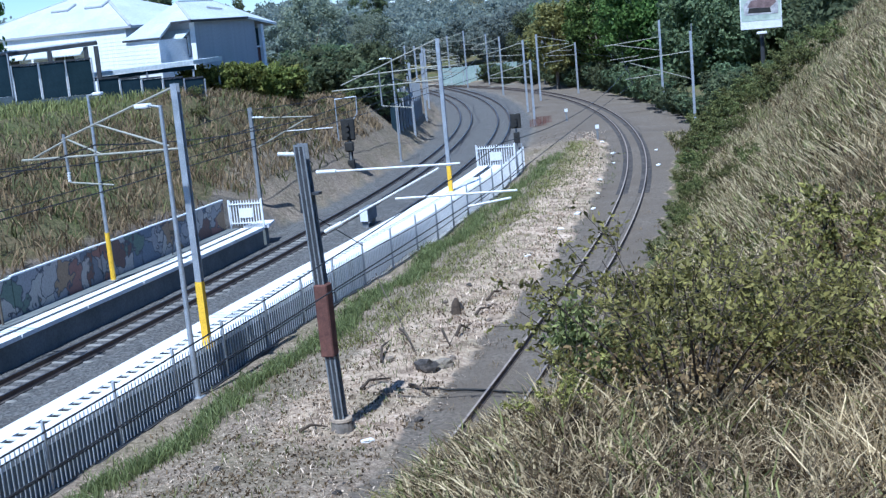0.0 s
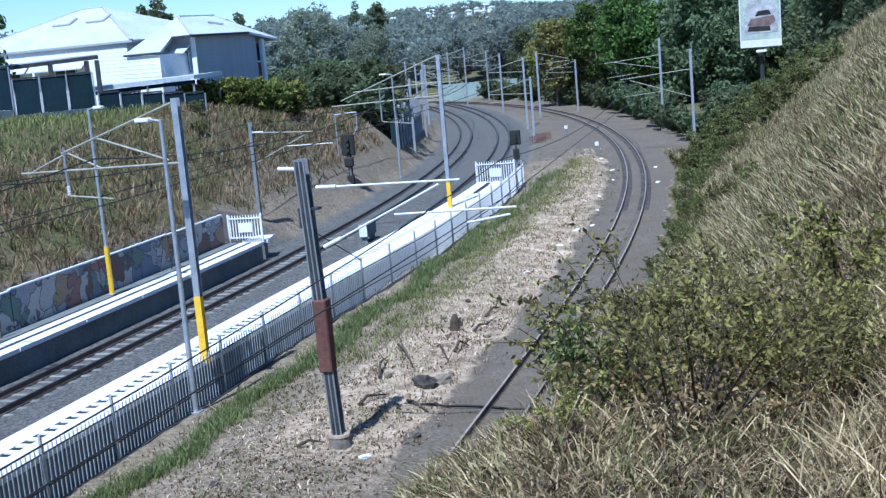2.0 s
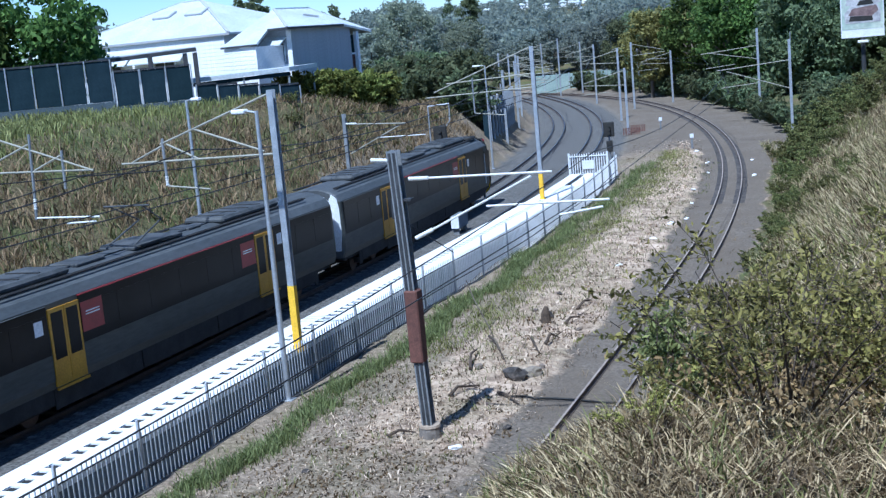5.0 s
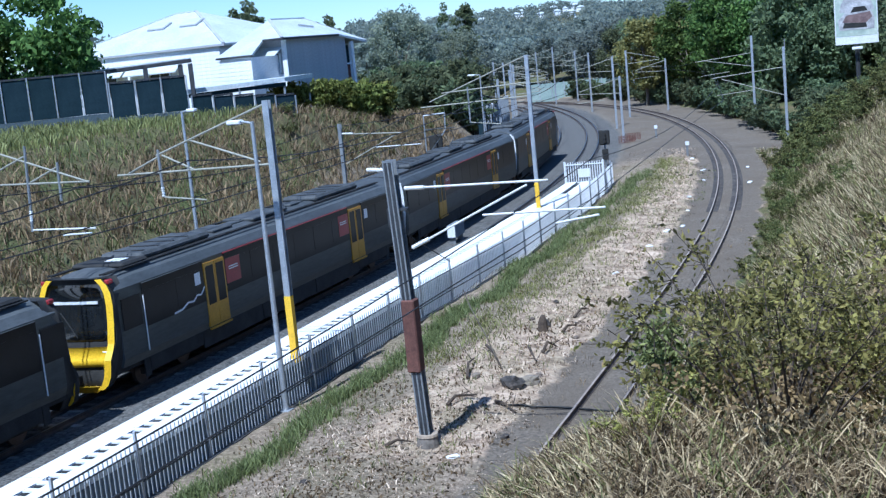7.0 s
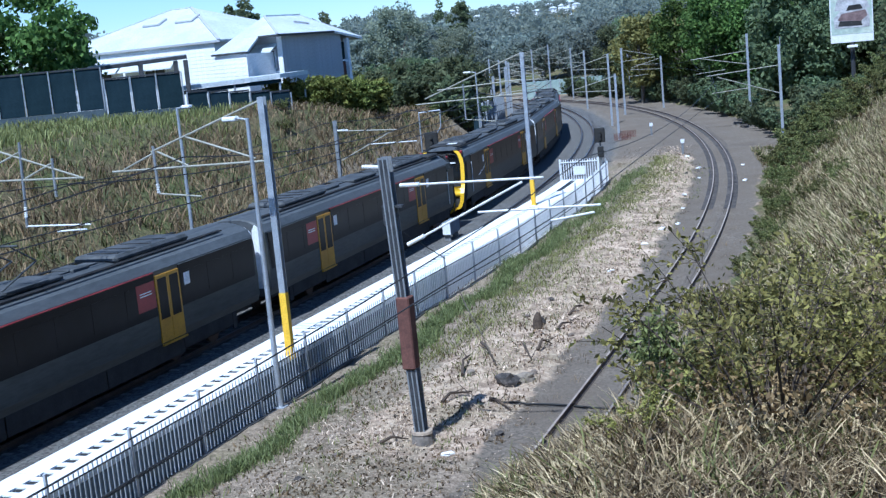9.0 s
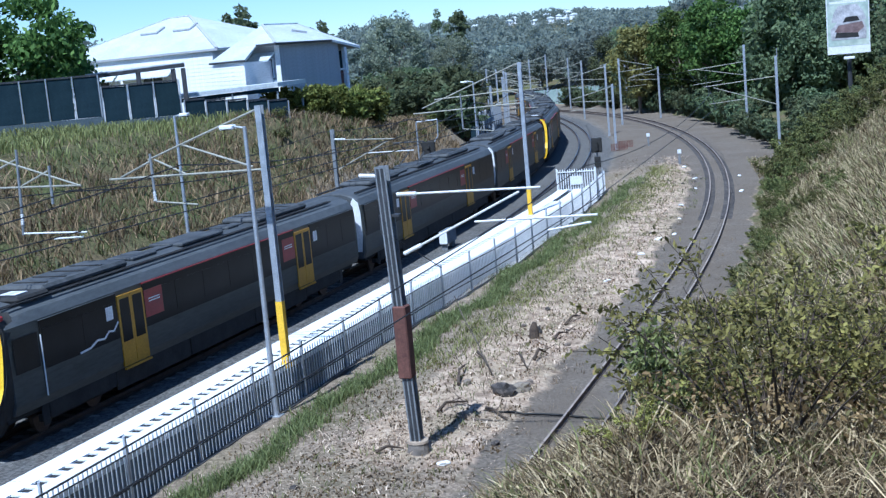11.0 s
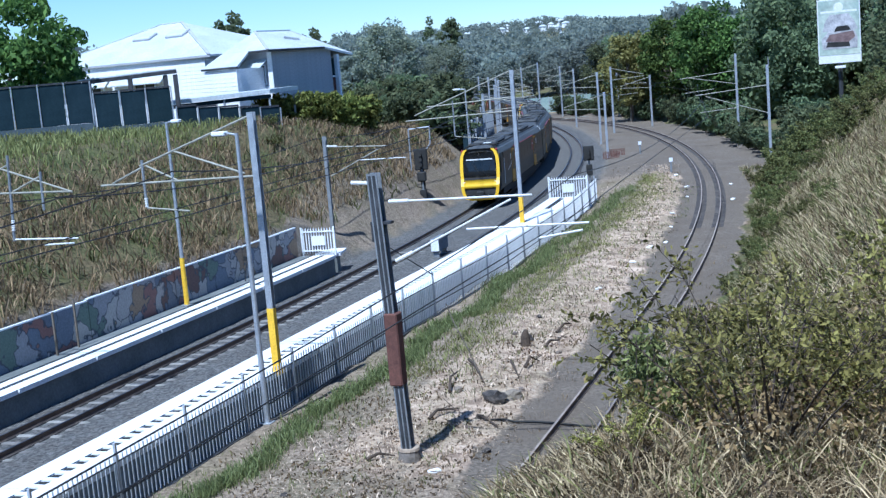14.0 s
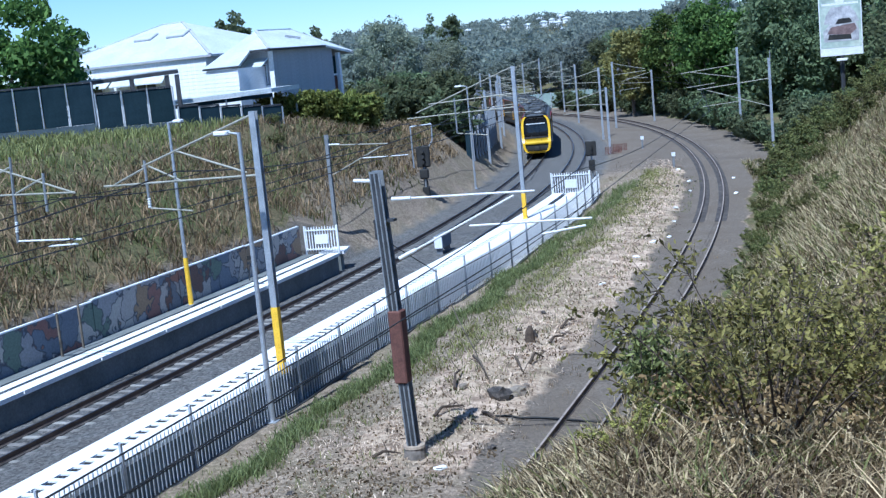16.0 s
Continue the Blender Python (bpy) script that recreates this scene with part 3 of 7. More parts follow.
def end_gate(s, o0, o1, z0, hgt, n, label):
    """A short white picket barrier across a platform's end."""
    p, h = on_line(s, (o0 + o1) / 2, z0)
    ob = thing("barrier_fence", Matrix.Translation(p) @ Matrix.Rotation(-h, 4, "Z"), label=label, category="fence", group="platform end barriers")
    w = (o1 - o0) / 2
    for x in (-w, w):
        part("post", boxes((x - 0.04, x + 0.04, -0.04, 0.04, -0.1, hgt + 0.08), bevel=0.01), M["white"], ob)
    for z in (0.18, hgt - 0.14):
        part("fence_rail", boxes((-w, w, -0.025, 0.025, z - 0.03, z + 0.03)), M["white"], ob)
    me = bpy.data.meshes.new("picket")
    bm = boxes((-0.024, 0.024, 0.027, 0.045, 0.05, hgt - 0.04))
    rod(bm, (0, 0.036, hgt - 0.04), (0, 0.036, hgt + 0.05), 0.03, 0.002, 4)
    bm.to_mesh(me)
    bm.free()
    me.materials.append(M["white"])
    for i in range(n):
        shared("picket", me, ob, Matrix.Translation((-w + (i + 0.5) * 2 * w / n, 0, 0)))
    part("sign_plate", boxes((-0.35, 0.35, -0.035, -0.027, hgt * 0.35, hgt * 0.72)), M["white"], ob)
    return ob


end_gate(WALL_END - 0.2, -3.35, -1.65, 0.75, 1.25, 12, "white picket barrier at the end of the mural platform")
end_gate(P2_END + 3.5, 5.0, 7.4, 0.35, 1.45, 16, "white picket barrier closing the end of the fenced platform")


# ---- masts and lamp posts ----
def h_mast(bm, hgt, w=0.22, x0=0.0, lean=0.0):
    """An H-section column, leaning lean metres to -x at its top."""
    def b(xa, xb, ya, yb):
        r = box(bm, xa, xb, ya, yb, 0, hgt)
        for v in r:
            v.co.x += -lean * v.co.z / hgt
    b(-w / 2, w / 2, -w / 2, -w / 2 + 0.025)
    b(-w / 2, w / 2, w / 2 - 0.025, w / 2)
    b(-0.012, 0.012, -w / 2 + 0.025, w / 2 - 0.025)


def insulator(name, a, b, parent):
    """A ribbed white insulator from a to b."""
    a, b = Vector(a), Vector(b)
    n = max(3, int((b - a).length / 0.06))
    turn = (b - a).to_track_quat("Z", "Y").to_matrix()
    bm = bmesh.new()
    rings = []
    for i in range(n):
        for f, r in ((0.0, 0.038), (0.2, 0.038), (0.3, 0.056), (0.7, 0.05), (0.8, 0.038)):
            c = a + (b - a) * (i + f) / n
            rings.append([bm.verts.new(c + turn @ Vector((r * math.cos(k * 0.6283), r * math.sin(k * 0.6283), 0))) for k in range(10)])
    for p, q in zip(rings, rings[1:]):
        for k in range(10):
            bm.faces.new((p[k], p[(k + 1) % 10], q[(k + 1) % 10], q[k]))
    bm.faces.new(rings[0][::-1])
    bm.faces.new(rings[-1])
    return part(name, bm, M["insul"], parent)


def frame_at(s, off, z, place=on_line):
    p, h = place(s, off, z)
    return Matrix.Translation(p) @ Matrix.Rotation(-h, 4, "Z")


def overhead_mast(s, off, z, hgt, label, arms, steel="galv", width=0.19, guard=None, place=on_line, lean=0.0):
    """A column with a bracket of tubes; arms: (kind, x0, z0, x1, z1), x to the right of the column and z over its foot."""
    ob = thing("overhead_line_mast", frame_at(s, off, z, place), label=label, category="overhead line mast", group="overhead line masts")
    bm = bmesh.new()
    h_mast(bm, hgt, width, lean=lean)
    part("column", bm, M[steel], ob)
    part("foot", boxes(*([(-0.13, 0.13, -0.2, 0.2, -0.1, 0.04)] if guard else [(-0.24, 0.24, -0.24, 0.24, -0.35, 0.05)]), bevel=0.015), M["yellow" if guard else "old_ballast"], ob)
    if guard:
        z0, z1 = guard
        bm = bmesh.new()
        for sx in (-1, 1):
            box(bm, sx * (width / 2 + 0.004) - 0.004, sx * (width / 2 + 0.004) + 0.004, -width / 2 - 0.004, width / 2 - 0.02, z0, z1)
        box(bm, -width / 2 - 0.008, width / 2 + 0.008, -width / 2 - 0.014, -width / 2 - 0.005, z0, z1)
        part("safety_guard", bm, M["yellow"], ob, "yellow painted guard")
    for a in arms:
        kind, x0, z0, x1, z1 = a[:5]
        y0, y1 = a[5:7] if len(a) > 5 else (0, 0)
        p, q = Vector((x0, y0, z0)), Vector((x1, y1, z1))
        if kind == "tube":
            part("bracket_tube", rods((p, q, 0.032)), M["tube"], ob)
        elif kind == "thin":
            part("tie_rod", rods((p, q, 0.025)), M["galv"], ob)
        elif kind == "dark":
            part("drop_post", rods((p, q, 0.042)), M["grey_steel"], ob)
        elif kind == "ins":
            insulator("insulator", p, q, ob)
        elif kind == "arm":
            part("steady_arm", rods((p, q, 0.026)), M["tube" if steel == "galv" else "insul"], ob)
    return ob


def lamp_post(s, off, z, hgt, head, label, guard=None, place=on_line):
    ob = thing("lamp_post", frame_at(s, off, z, place), label=label, category="lamp post", group="platform lamp posts")
    part("pole", rods(((0, 0, 0), (0, 0, hgt), 0.085, 0.05, 12)), M["galv"], ob)
    part("base_plate", boxes((-0.17, 0.17, -0.17, 0.17, 0, 0.03)), M["galv"], ob)
    if guard:
        part("safety_guard", rods(((0, 0, guard[0]), (0, 0, guard[1]), 0.10, 0.095, 12)), M["yellow"], ob, "yellow painted guard")
    x = head
    part("bracket", rods(((0, 0, hgt - 0.04), (x * 0.45, 0, hgt + 0.02), 0.03)), M["galv"], ob)
    lo, hi = sorted((x * 0.42, x))
    hd = part("lamp_head", boxes((lo, hi, -0.13, 0.13, hgt - 0.05, hgt + 0.07), bevel=0.03), M["white"], ob, "flat white lamp head")
    part("lens", boxes((lo + 0.05, hi - 0.05, -0.09, 0.09, hgt - 0.065, hgt - 0.052)), M["glass"], hd)
    return ob


lamp_post(44.3, -3.0, 0.75, 7.25, 0.62, "tall grey lamp post with a yellow foot on the platform", (0.0, 1.9))
lamp_post(31.8, 6.86, -0.1, 8.05, -0.72, "tall grey lamp post beside the palisade fence")
lamp_post(90.0, -2.6, -0.2, 7.6, -0.9, "tall grey lamp post beside the running line")

# mast on the right platform, its bracket over the far running line
overhead_mast(33.4, 6.5, 0.98, 7.46, "galvanised overhead line mast with yellow guard and long bracket", [
    ("tube", -0.1, 7.35, -3.8, 6.13), ("tube", 0.1, 5.66, -5.2, 5.62), ("tube", -2.6, 6.5, -0.4, 5.75), ("tube", -3.7, 6.1, -4.8, 5.66), ("tube", -3.6, 6.13, -2.6, 5.66),
    ("dark", -3.72, 6.3, -3.72, 5.2), ("ins", -3.72, 5.2, -3.72, 4.9), ("arm", -3.72, 4.9, -2.3, 4.75)], guard=(0.0, 1.85))
# mast on the bank behind the mural wall, its bracket over the main line
overhead_mast(33.0, -3.95, 2.0, 6.0, "galvanised overhead line mast with a trussed bracket over the track", [
    ("tube", 0.1, 5.95, 4.5, 4.5), ("tube", -0.1, 4.6, 4.5, 4.52), ("dark", 2.35, 5.7, 2.25, 3.75), ("ins", 2.25, 3.75, 2.22, 3.4), ("arm", 2.2, 3.15, 4.5, 3.12), ("arm", 3.3, 2.95, 4.35, 2.98),
    ("dark", 2.22, 3.4, 2.2, 3.1), ("tube", 0.3, 4.65, 2.3, 5.4), ("dark", 3.45, 5.15, 3.42, 4.0), ("tube", 2.4, 4.6, 3.4, 5.0)], steel="grey_steel")
# mast on the platform further on
overhead_mast(62.8, 6.1, 1.0, 7.75, "galvanised overhead line mast with yellow guard at the platform end", [
    ("tube", -0.1, 7.7, -5.3, 5.8), ("tube", 0.1, 6.4, -4.6, 6.2), ("tube", -0.1, 5.7, -5.8, 5.55), ("dark", -3.2, 6.4, -3.2, 4.6), ("arm", -3.2, 4.6, -1.6, 4.4)], guard=(0.0, 1.3))
# old leaning mast between the lines, its bracket over the single track
def old_mast():
    ob = overhead_mast(28.7, 12.3, 0.0, 6.95, "old grey leaning mast with a rusty guard and white bracket", [
        ("ins", 0.05, 6.27, 0.55, 6.27), ("arm", 0.55, 6.27, 3.5, 6.28), ("ins", 0.1, 4.87, 0.55, 5.07), ("arm", 0.55, 5.07, 3.0, 6.2), ("arm", 1.9, 5.56, 4.75, 5.61), ("arm", 3.6, 5.3, 4.6, 5.45)],
        steel="grey_steel", width=0.26, lean=0.27)
    m = Matrix.Shear("XY", 4, (-0.27 / 6.95, 0.0))
    # dark strips stand for the web recess, its shade as well as dark paint
    bm = boxes((-0.09, -0.02, -0.145, -0.133, 0.1, 6.9), (0.02, 0.09, -0.145, -0.133, 0.1, 6.9))
    bmesh.ops.transform(bm, matrix=m, verts=bm.verts)
    part("web_plate", bm, M["dark_steel"], ob)
    bm = boxes((-0.27, 0.06, -0.19, 0.17, 1.9, 3.65), bevel=0.03)
    part("rusty_guard", bm, M["rust"], ob, "rusty red sheet metal guard")
    part("concrete_collar", one(lambda b: rod(b, (0, 0, -0.4), (0, 0, 0.30), 0.33, 0.25, 14)), M["old_ballast"], ob)
    part("rusty_ring", one(lambda b: rod(b, (0, 0, 0.30), (0, 0, 0.36), 0.27, 0.26, 14)), M["dirt"], ob)
    part("bracket_plate", boxes((-0.42, 0.1, -0.1, 0.1, 5.76, 5.82), (-0.42, -0.33, -0.07, 0.07, 5.35, 5.76)), M["dark_steel"], ob)
    insulator("insulator", (-0.85, 0, 6.75), (-0.4, 0, 6.72), ob)
    part("stay_wire", rods(((-0.1, 0.1, 5.2), (0.55, 1.2, 4.3), 0.012, 0.012, 5)), M["wire"], ob)


old_mast()
# slim mast on the far bank
overhead_mast(62.0, -4.0, 0.6, 5.5, "slim grey overhead line mast on the dry bank", [
    ("tube", 0.1, 4.95, 3.4, 4.8), ("tube", 0.2, 3.4, 3.0, 4.7), ("arm", 1.9, 4.15, 4.4, 4.15), ("ins", 0.05, 4.98, 0.7, 4.95)], steel="grey_steel", width=0.18)
# masts beside the single track and further on
overhead_mast(95.6, 19.2, 0.1, 7.2, "galvanised overhead line mast below the wooded bank", [
    ("tube", 0, 5.7, -5.3, 5.3), ("tube", 0, 3.6, -4.6, 5.2), ("arm", -5.0, 4.0, -2.2, 4.2), ("dark", 0.1, 7.1, 0.1, 7.75)])
overhead_mast(113.9, 18.4, 0.0, 8.1, "galvanised overhead line mast below the wooded bank", [
    ("tube", 0, 6.6, -5.0, 6.2), ("tube", 0, 5.4, -4.4, 6.3), ("arm", -4.6, 4.9, -2.0, 5.1)])
FAR = [(111.1, 6.6, 5.9, -1), (140.3, 8.8, 7.7, 1), (150.3, 14.6, 6.2, -1), (189, 6.2, 8.6, -1), (192, 10.2, 7.8, -1), (104, -3.4, 6.8, 1), (118, -3.6, 7.2, 1), (132, -3.8, 7.4, 1), (146, -4.0, 7.4, 1),
       (128, 6.4, 7.4, -1), (160, 6.6, 7.6, -1), (162, -4.2, 7.4, 1), (178, -4.2, 7.4, 1), (206, 7.0, 8.0, -1), (175, 15.0, 7.5, -1)]
for s, o, hh, sd in FAR:
    overhead_mast(s, o, -0.2, hh, "distant galvanised overhead line mast beside the curve", [
        ("tube", 0, hh - 0.2, sd * 3.6, hh - 1.1), ("tube", 0, hh - 1.5, sd * 3.7, hh - 1.3), ("arm", sd * 1.5, hh - 2.0, sd * 3.9, hh - 2.1)], width=0.2)


# ---- overhead wires ----
def tube(name, path, r, mat, n=5):
    """A round tube along a path, as one mesh."""
    v, f = [], []
    for i, p in enumerate(path):
        d = (path[min(i + 1, len(path) - 1)] - path[max(i - 1, 0)]).normalized()
        sx = d.cross(Vector((0, 0, 1)) if abs(d.z) < 0.9 else Vector((1, 0, 0))).normalized()
        up = sx.cross(d)
        for j in range(n):
            a = 2 * math.pi * j / n
            v.append(p + sx * r * math.cos(a) + up * r * math.sin(a))
    for i in range(len(path) - 1):
        for j in range(n):
            a, b = i * n + j, i * n + (j + 1) % n
            f.append((a, b, b + n, a + n))
    return raw(name, v, f, mat)


def wire(pts, r=0.016, sag=0.0, label="thin dark overhead wire"):
    path = []
    for a, b in zip(pts[:-1], pts[1:]):
        for k in range(12):
            t = k / 12
            p = Vector(a).lerp(Vector(b), t)
            p.z -= sag * 4 * t * (1 - t)
            path.append(p)
    path.append(Vector(pts[-1]))
    return tagged(tube("overhead_wire", path, r, M["wire"]), label, "overhead wire", "overhead wires")


def wires():
    sup = [-40, -5, 33, 62, 90, 118, 146, 178]
    wire([on_line(s, 0.35 * (-1) ** i, 5.15)[0] for i, s in enumerate(sup)], 0.019)
    wire([on_line(s, 0.1, 6.35)[0] for s in sup], 0.021, 0.75)
    sup = [-40, -5, 33.4, 62.8, 90, 118, 146, 178]
    wire([on_line(s, 3.75 + 0.3 * (-1) ** i, 5.6)[0] for i, s in enumerate(sup)], 0.019)
    wire([on_line(s, 3.75, 6.9)[0] for s in sup], 0.021, 0.8)
    wire([on_line(-30, -6.4, 7.2)[0], on_line(31, -5.2, 6.4)[0], on_line(62, -4.6, 6.0)[0], on_line(104, -3.6, 6.4)[0]], 0.02, 0.7, "dark sagging feeder wire above the bank")
    sup = [-60, -16, 28.7, 66, 95, 113, 150]
    wire([on_c(s, 0.2, 5.3)[0] for s in sup], 0.012)
    wire([on_c(s, 0.0, 6.2)[0] for s in sup], 0.012, 0.6)


wires()


# ---- fence and houses above the left bank ----
def ground_z(x, y):
    return float(height(x, y)[0])


def boundary_fence(name, p0, p1, z0, z1, hgt, n, label, base_h):
    """Dark sheet panels between pale posts on a low block wall."""
    ob = thing(name, label=label, category="fence", group="boundary fences")
    a, b = Vector((*p0, 0)), Vector((*p1, 0))
    d = (b - a) / n
    ang = math.atan2(d.y, d.x)
    w = d.length
    for i in range(n + 1):
        t = i / n
        p = a + d * i
        z = z0 + (z1 - z0) * t
        m = Matrix.Translation((p.x, p.y, z)) @ Matrix.Rotation(ang, 4, "Z")
        o = part("post", boxes((-0.035, 0.035, -0.09, -0.03, base_h - 0.15, base_h + hgt + 0.02)), M["galv"], ob)
        o.matrix_basis = m
        if i < n:
            zz = (z1 - z0) / n
            o = part("fence_panel", boxes((0.06, w - 0.06, -0.02, 0.02, base_h, base_h + hgt - 0.06), bevel=0.01), M["fence_dark"], ob)
            o.matrix_basis = m
            o = part("top_rail", boxes((-0.05, w - 0.05, -0.06, 0.06, base_h + hgt - 0.05, base_h + hgt + 0.05)), M["dark_steel"], ob)
            o.matrix_basis = m
            o = part("base_wall", boxes((0, w, -0.12, 0.10, -1.5, base_h - 0.01)), M["shade_wall"], ob)
            o.matrix_basis = m
    return ob


boundary_fence("boundary_fence", (-44.8, 61.6), (-22.36, 69.05), 7.2, 7.23, 2.3, 17, "dark blue-grey sheet fence with pale posts on a block wall", 0.5)
boundary_fence("boundary_fence", (-22.26, 69.08), (-18.22, 70.43), 6.95, 6.98, 1.95, 3, "dark sheet fence under the pergola with a gap above", 0.45)
boundary_fence("boundary_fence", (-18.07, 70.53), (-12.7, 73.6), 6.55, 5.95, 1.55, 5, "lower dark sheet fence stepping down beside the house", 0.1)


def hip_roof(bm, x0, x1, y0, y1, z0, z1, inset, along_y, t=0.14):
    """A hipped roof shell over a rectangle; inset: how far the ridge ends lie inside."""
    if along_y:
        xm = (x0 + x1) / 2
        r = [(xm, y0 + inset, z1), (xm, y1 - inset, z1)]
    else:
        ym = (y0 + y1) / 2
        r = [(x0 + inset, ym, z1), (x1 - inset, ym, z1)]
    c = [(x0, y0, z0), (x1, y0, z0), (x1, y1, z0), (x0, y1, z0)]
    lo = [bm.verts.new((x, y, z - t)) for x, y, z in c]
    hi = [bm.verts.new(p) for p in c]
    rr = [bm.verts.new(p) for p in r]
    for i in range(4):
        j = (i + 1) % 4
        bm.faces.new((lo[i], lo[j], hi[j], hi[i]))
    bm.faces.new(lo[::-1])
    if along_y:
        for f in ((hi[0], hi[1], rr[0]), (hi[1], hi[2], rr[1], rr[0]), (hi[2], hi[3], rr[1]), (hi[3], hi[0], rr[0], rr[1])):
            bm.faces.new(f)
    else:
        for f in ((hi[0], hi[1], rr[1], rr[0]), (hi[1], hi[2], rr[1]), (hi[2], hi[3], rr[0], rr[1]), (hi[3], hi[0], rr[0])):
            bm.faces.new(f)


BIG = 1.17
SKYLIGHTS = (-14.3, -11.4)
HOUSE_TURN = Matrix.Translation((0, 0, 9.3)) @ Matrix.Diagonal((BIG, BIG, BIG, 1)) @ Matrix.Translation((-13.2, 73.0, -9.3)) @ Matrix.Rotation(radians(-27.6), 4, "Z")
YARD = Matrix.Translation((0, 0, 9.3)) @ Matrix.Diagonal((BIG, BIG, BIG, 1)) @ Matrix.Translation((0, 0, -9.3))


def window_unit(parent, m, w, h, hood=False, wall_depth=0.06):
    fr = part("window", boxes((-w / 2, w / 2, -0.07, 0.02, 0, 0.07), (-w / 2, w / 2, -0.07, 0.02, h - 0.07, h), (-w / 2, -w / 2 + 0.07, -0.07, 0.02, 0.07, h - 0.07), (w / 2 - 0.07, w / 2, -0.07, 0.02, 0.07, h - 0.07), (-0.03, 0.03, -0.06, 0.02, 0.07, h - 0.07)), M["white"], parent)
    fr.matrix_basis = m
    for x in (-1, 1):
        part("pane", boxes((min(0.03 * x, x * (w / 2 - 0.07)), max(0.03 * x, x * (w / 2 - 0.07)), -0.03, -0.015, 0.07, h - 0.07)), M["glass"], fr)
    if hood:
        bm = bmesh.new()
        v = [bm.verts.new(p) for p in ((-w / 2 - 0.2, -0.02, h + 0.35), (w / 2 + 0.2, -0.02, h + 0.35), (w / 2 + 0.2, -0.75, h - 0.1), (-w / 2 - 0.2, -0.75, h - 0.1), (-w / 2 - 0.2, -0.02, h + 0.28), (w / 2 + 0.2, -0.02, h + 0.28), (w / 2 + 0.2, -0.75, h - 0.17), (-w / 2 - 0.2, -0.75, h - 0.17))]
        for f in ((0, 3, 2, 1), (4, 5, 6, 7), (0, 1, 5, 4), (2, 3, 7, 6), (1, 2, 6, 5), (3, 0, 4, 7)):
            bm.faces.new([v[i] for i in f])
        part("window_hood", bm, M["roof"], fr)
    return fr


def weatherboards(parent, x0, x1, z0, z1, y, mat, turn=None, step=0.23):
    """Lapped boards, each a part."""
    me = bpy.data.meshes.new("weatherboard")
    bm = boxes((x0, x1, -0.022, 0.0, 0.0, step * 0.985))
    for v in bm.verts:
        if v.co.z > 0.01 and v.co.y < -0.01:
            v.co.y = -0.012
    bm.to_mesh(me)
    bm.free()
    me.materials.append(mat)
    z = z0
    while z < z1 - step * 0.5:
        shared("weatherboard", me, parent, (turn or Matrix()) @ Matrix.Translation((0, y, z)))
        z += step


def shell(bm, pts, faces, t=0.14):
    """A sheet of some thickness: its top faces, the same below, and the rim between."""
    hi = [bm.verts.new(p) for p in pts]
    lo = [bm.verts.new((x, y, z - t)) for x, y, z in pts]
    count = {}
    for f in faces:
        bm.faces.new([hi[i] for i in f])
        bm.faces.new([lo[i] for i in reversed(f)])
        for i, j in zip(f, f[1:] + f[:1]):
            count[(i, j)] = True
    for i, j in count:
        if (j, i) not in count:
            bm.faces.new((hi[j], hi[i], lo[i], lo[j]))
    return bm


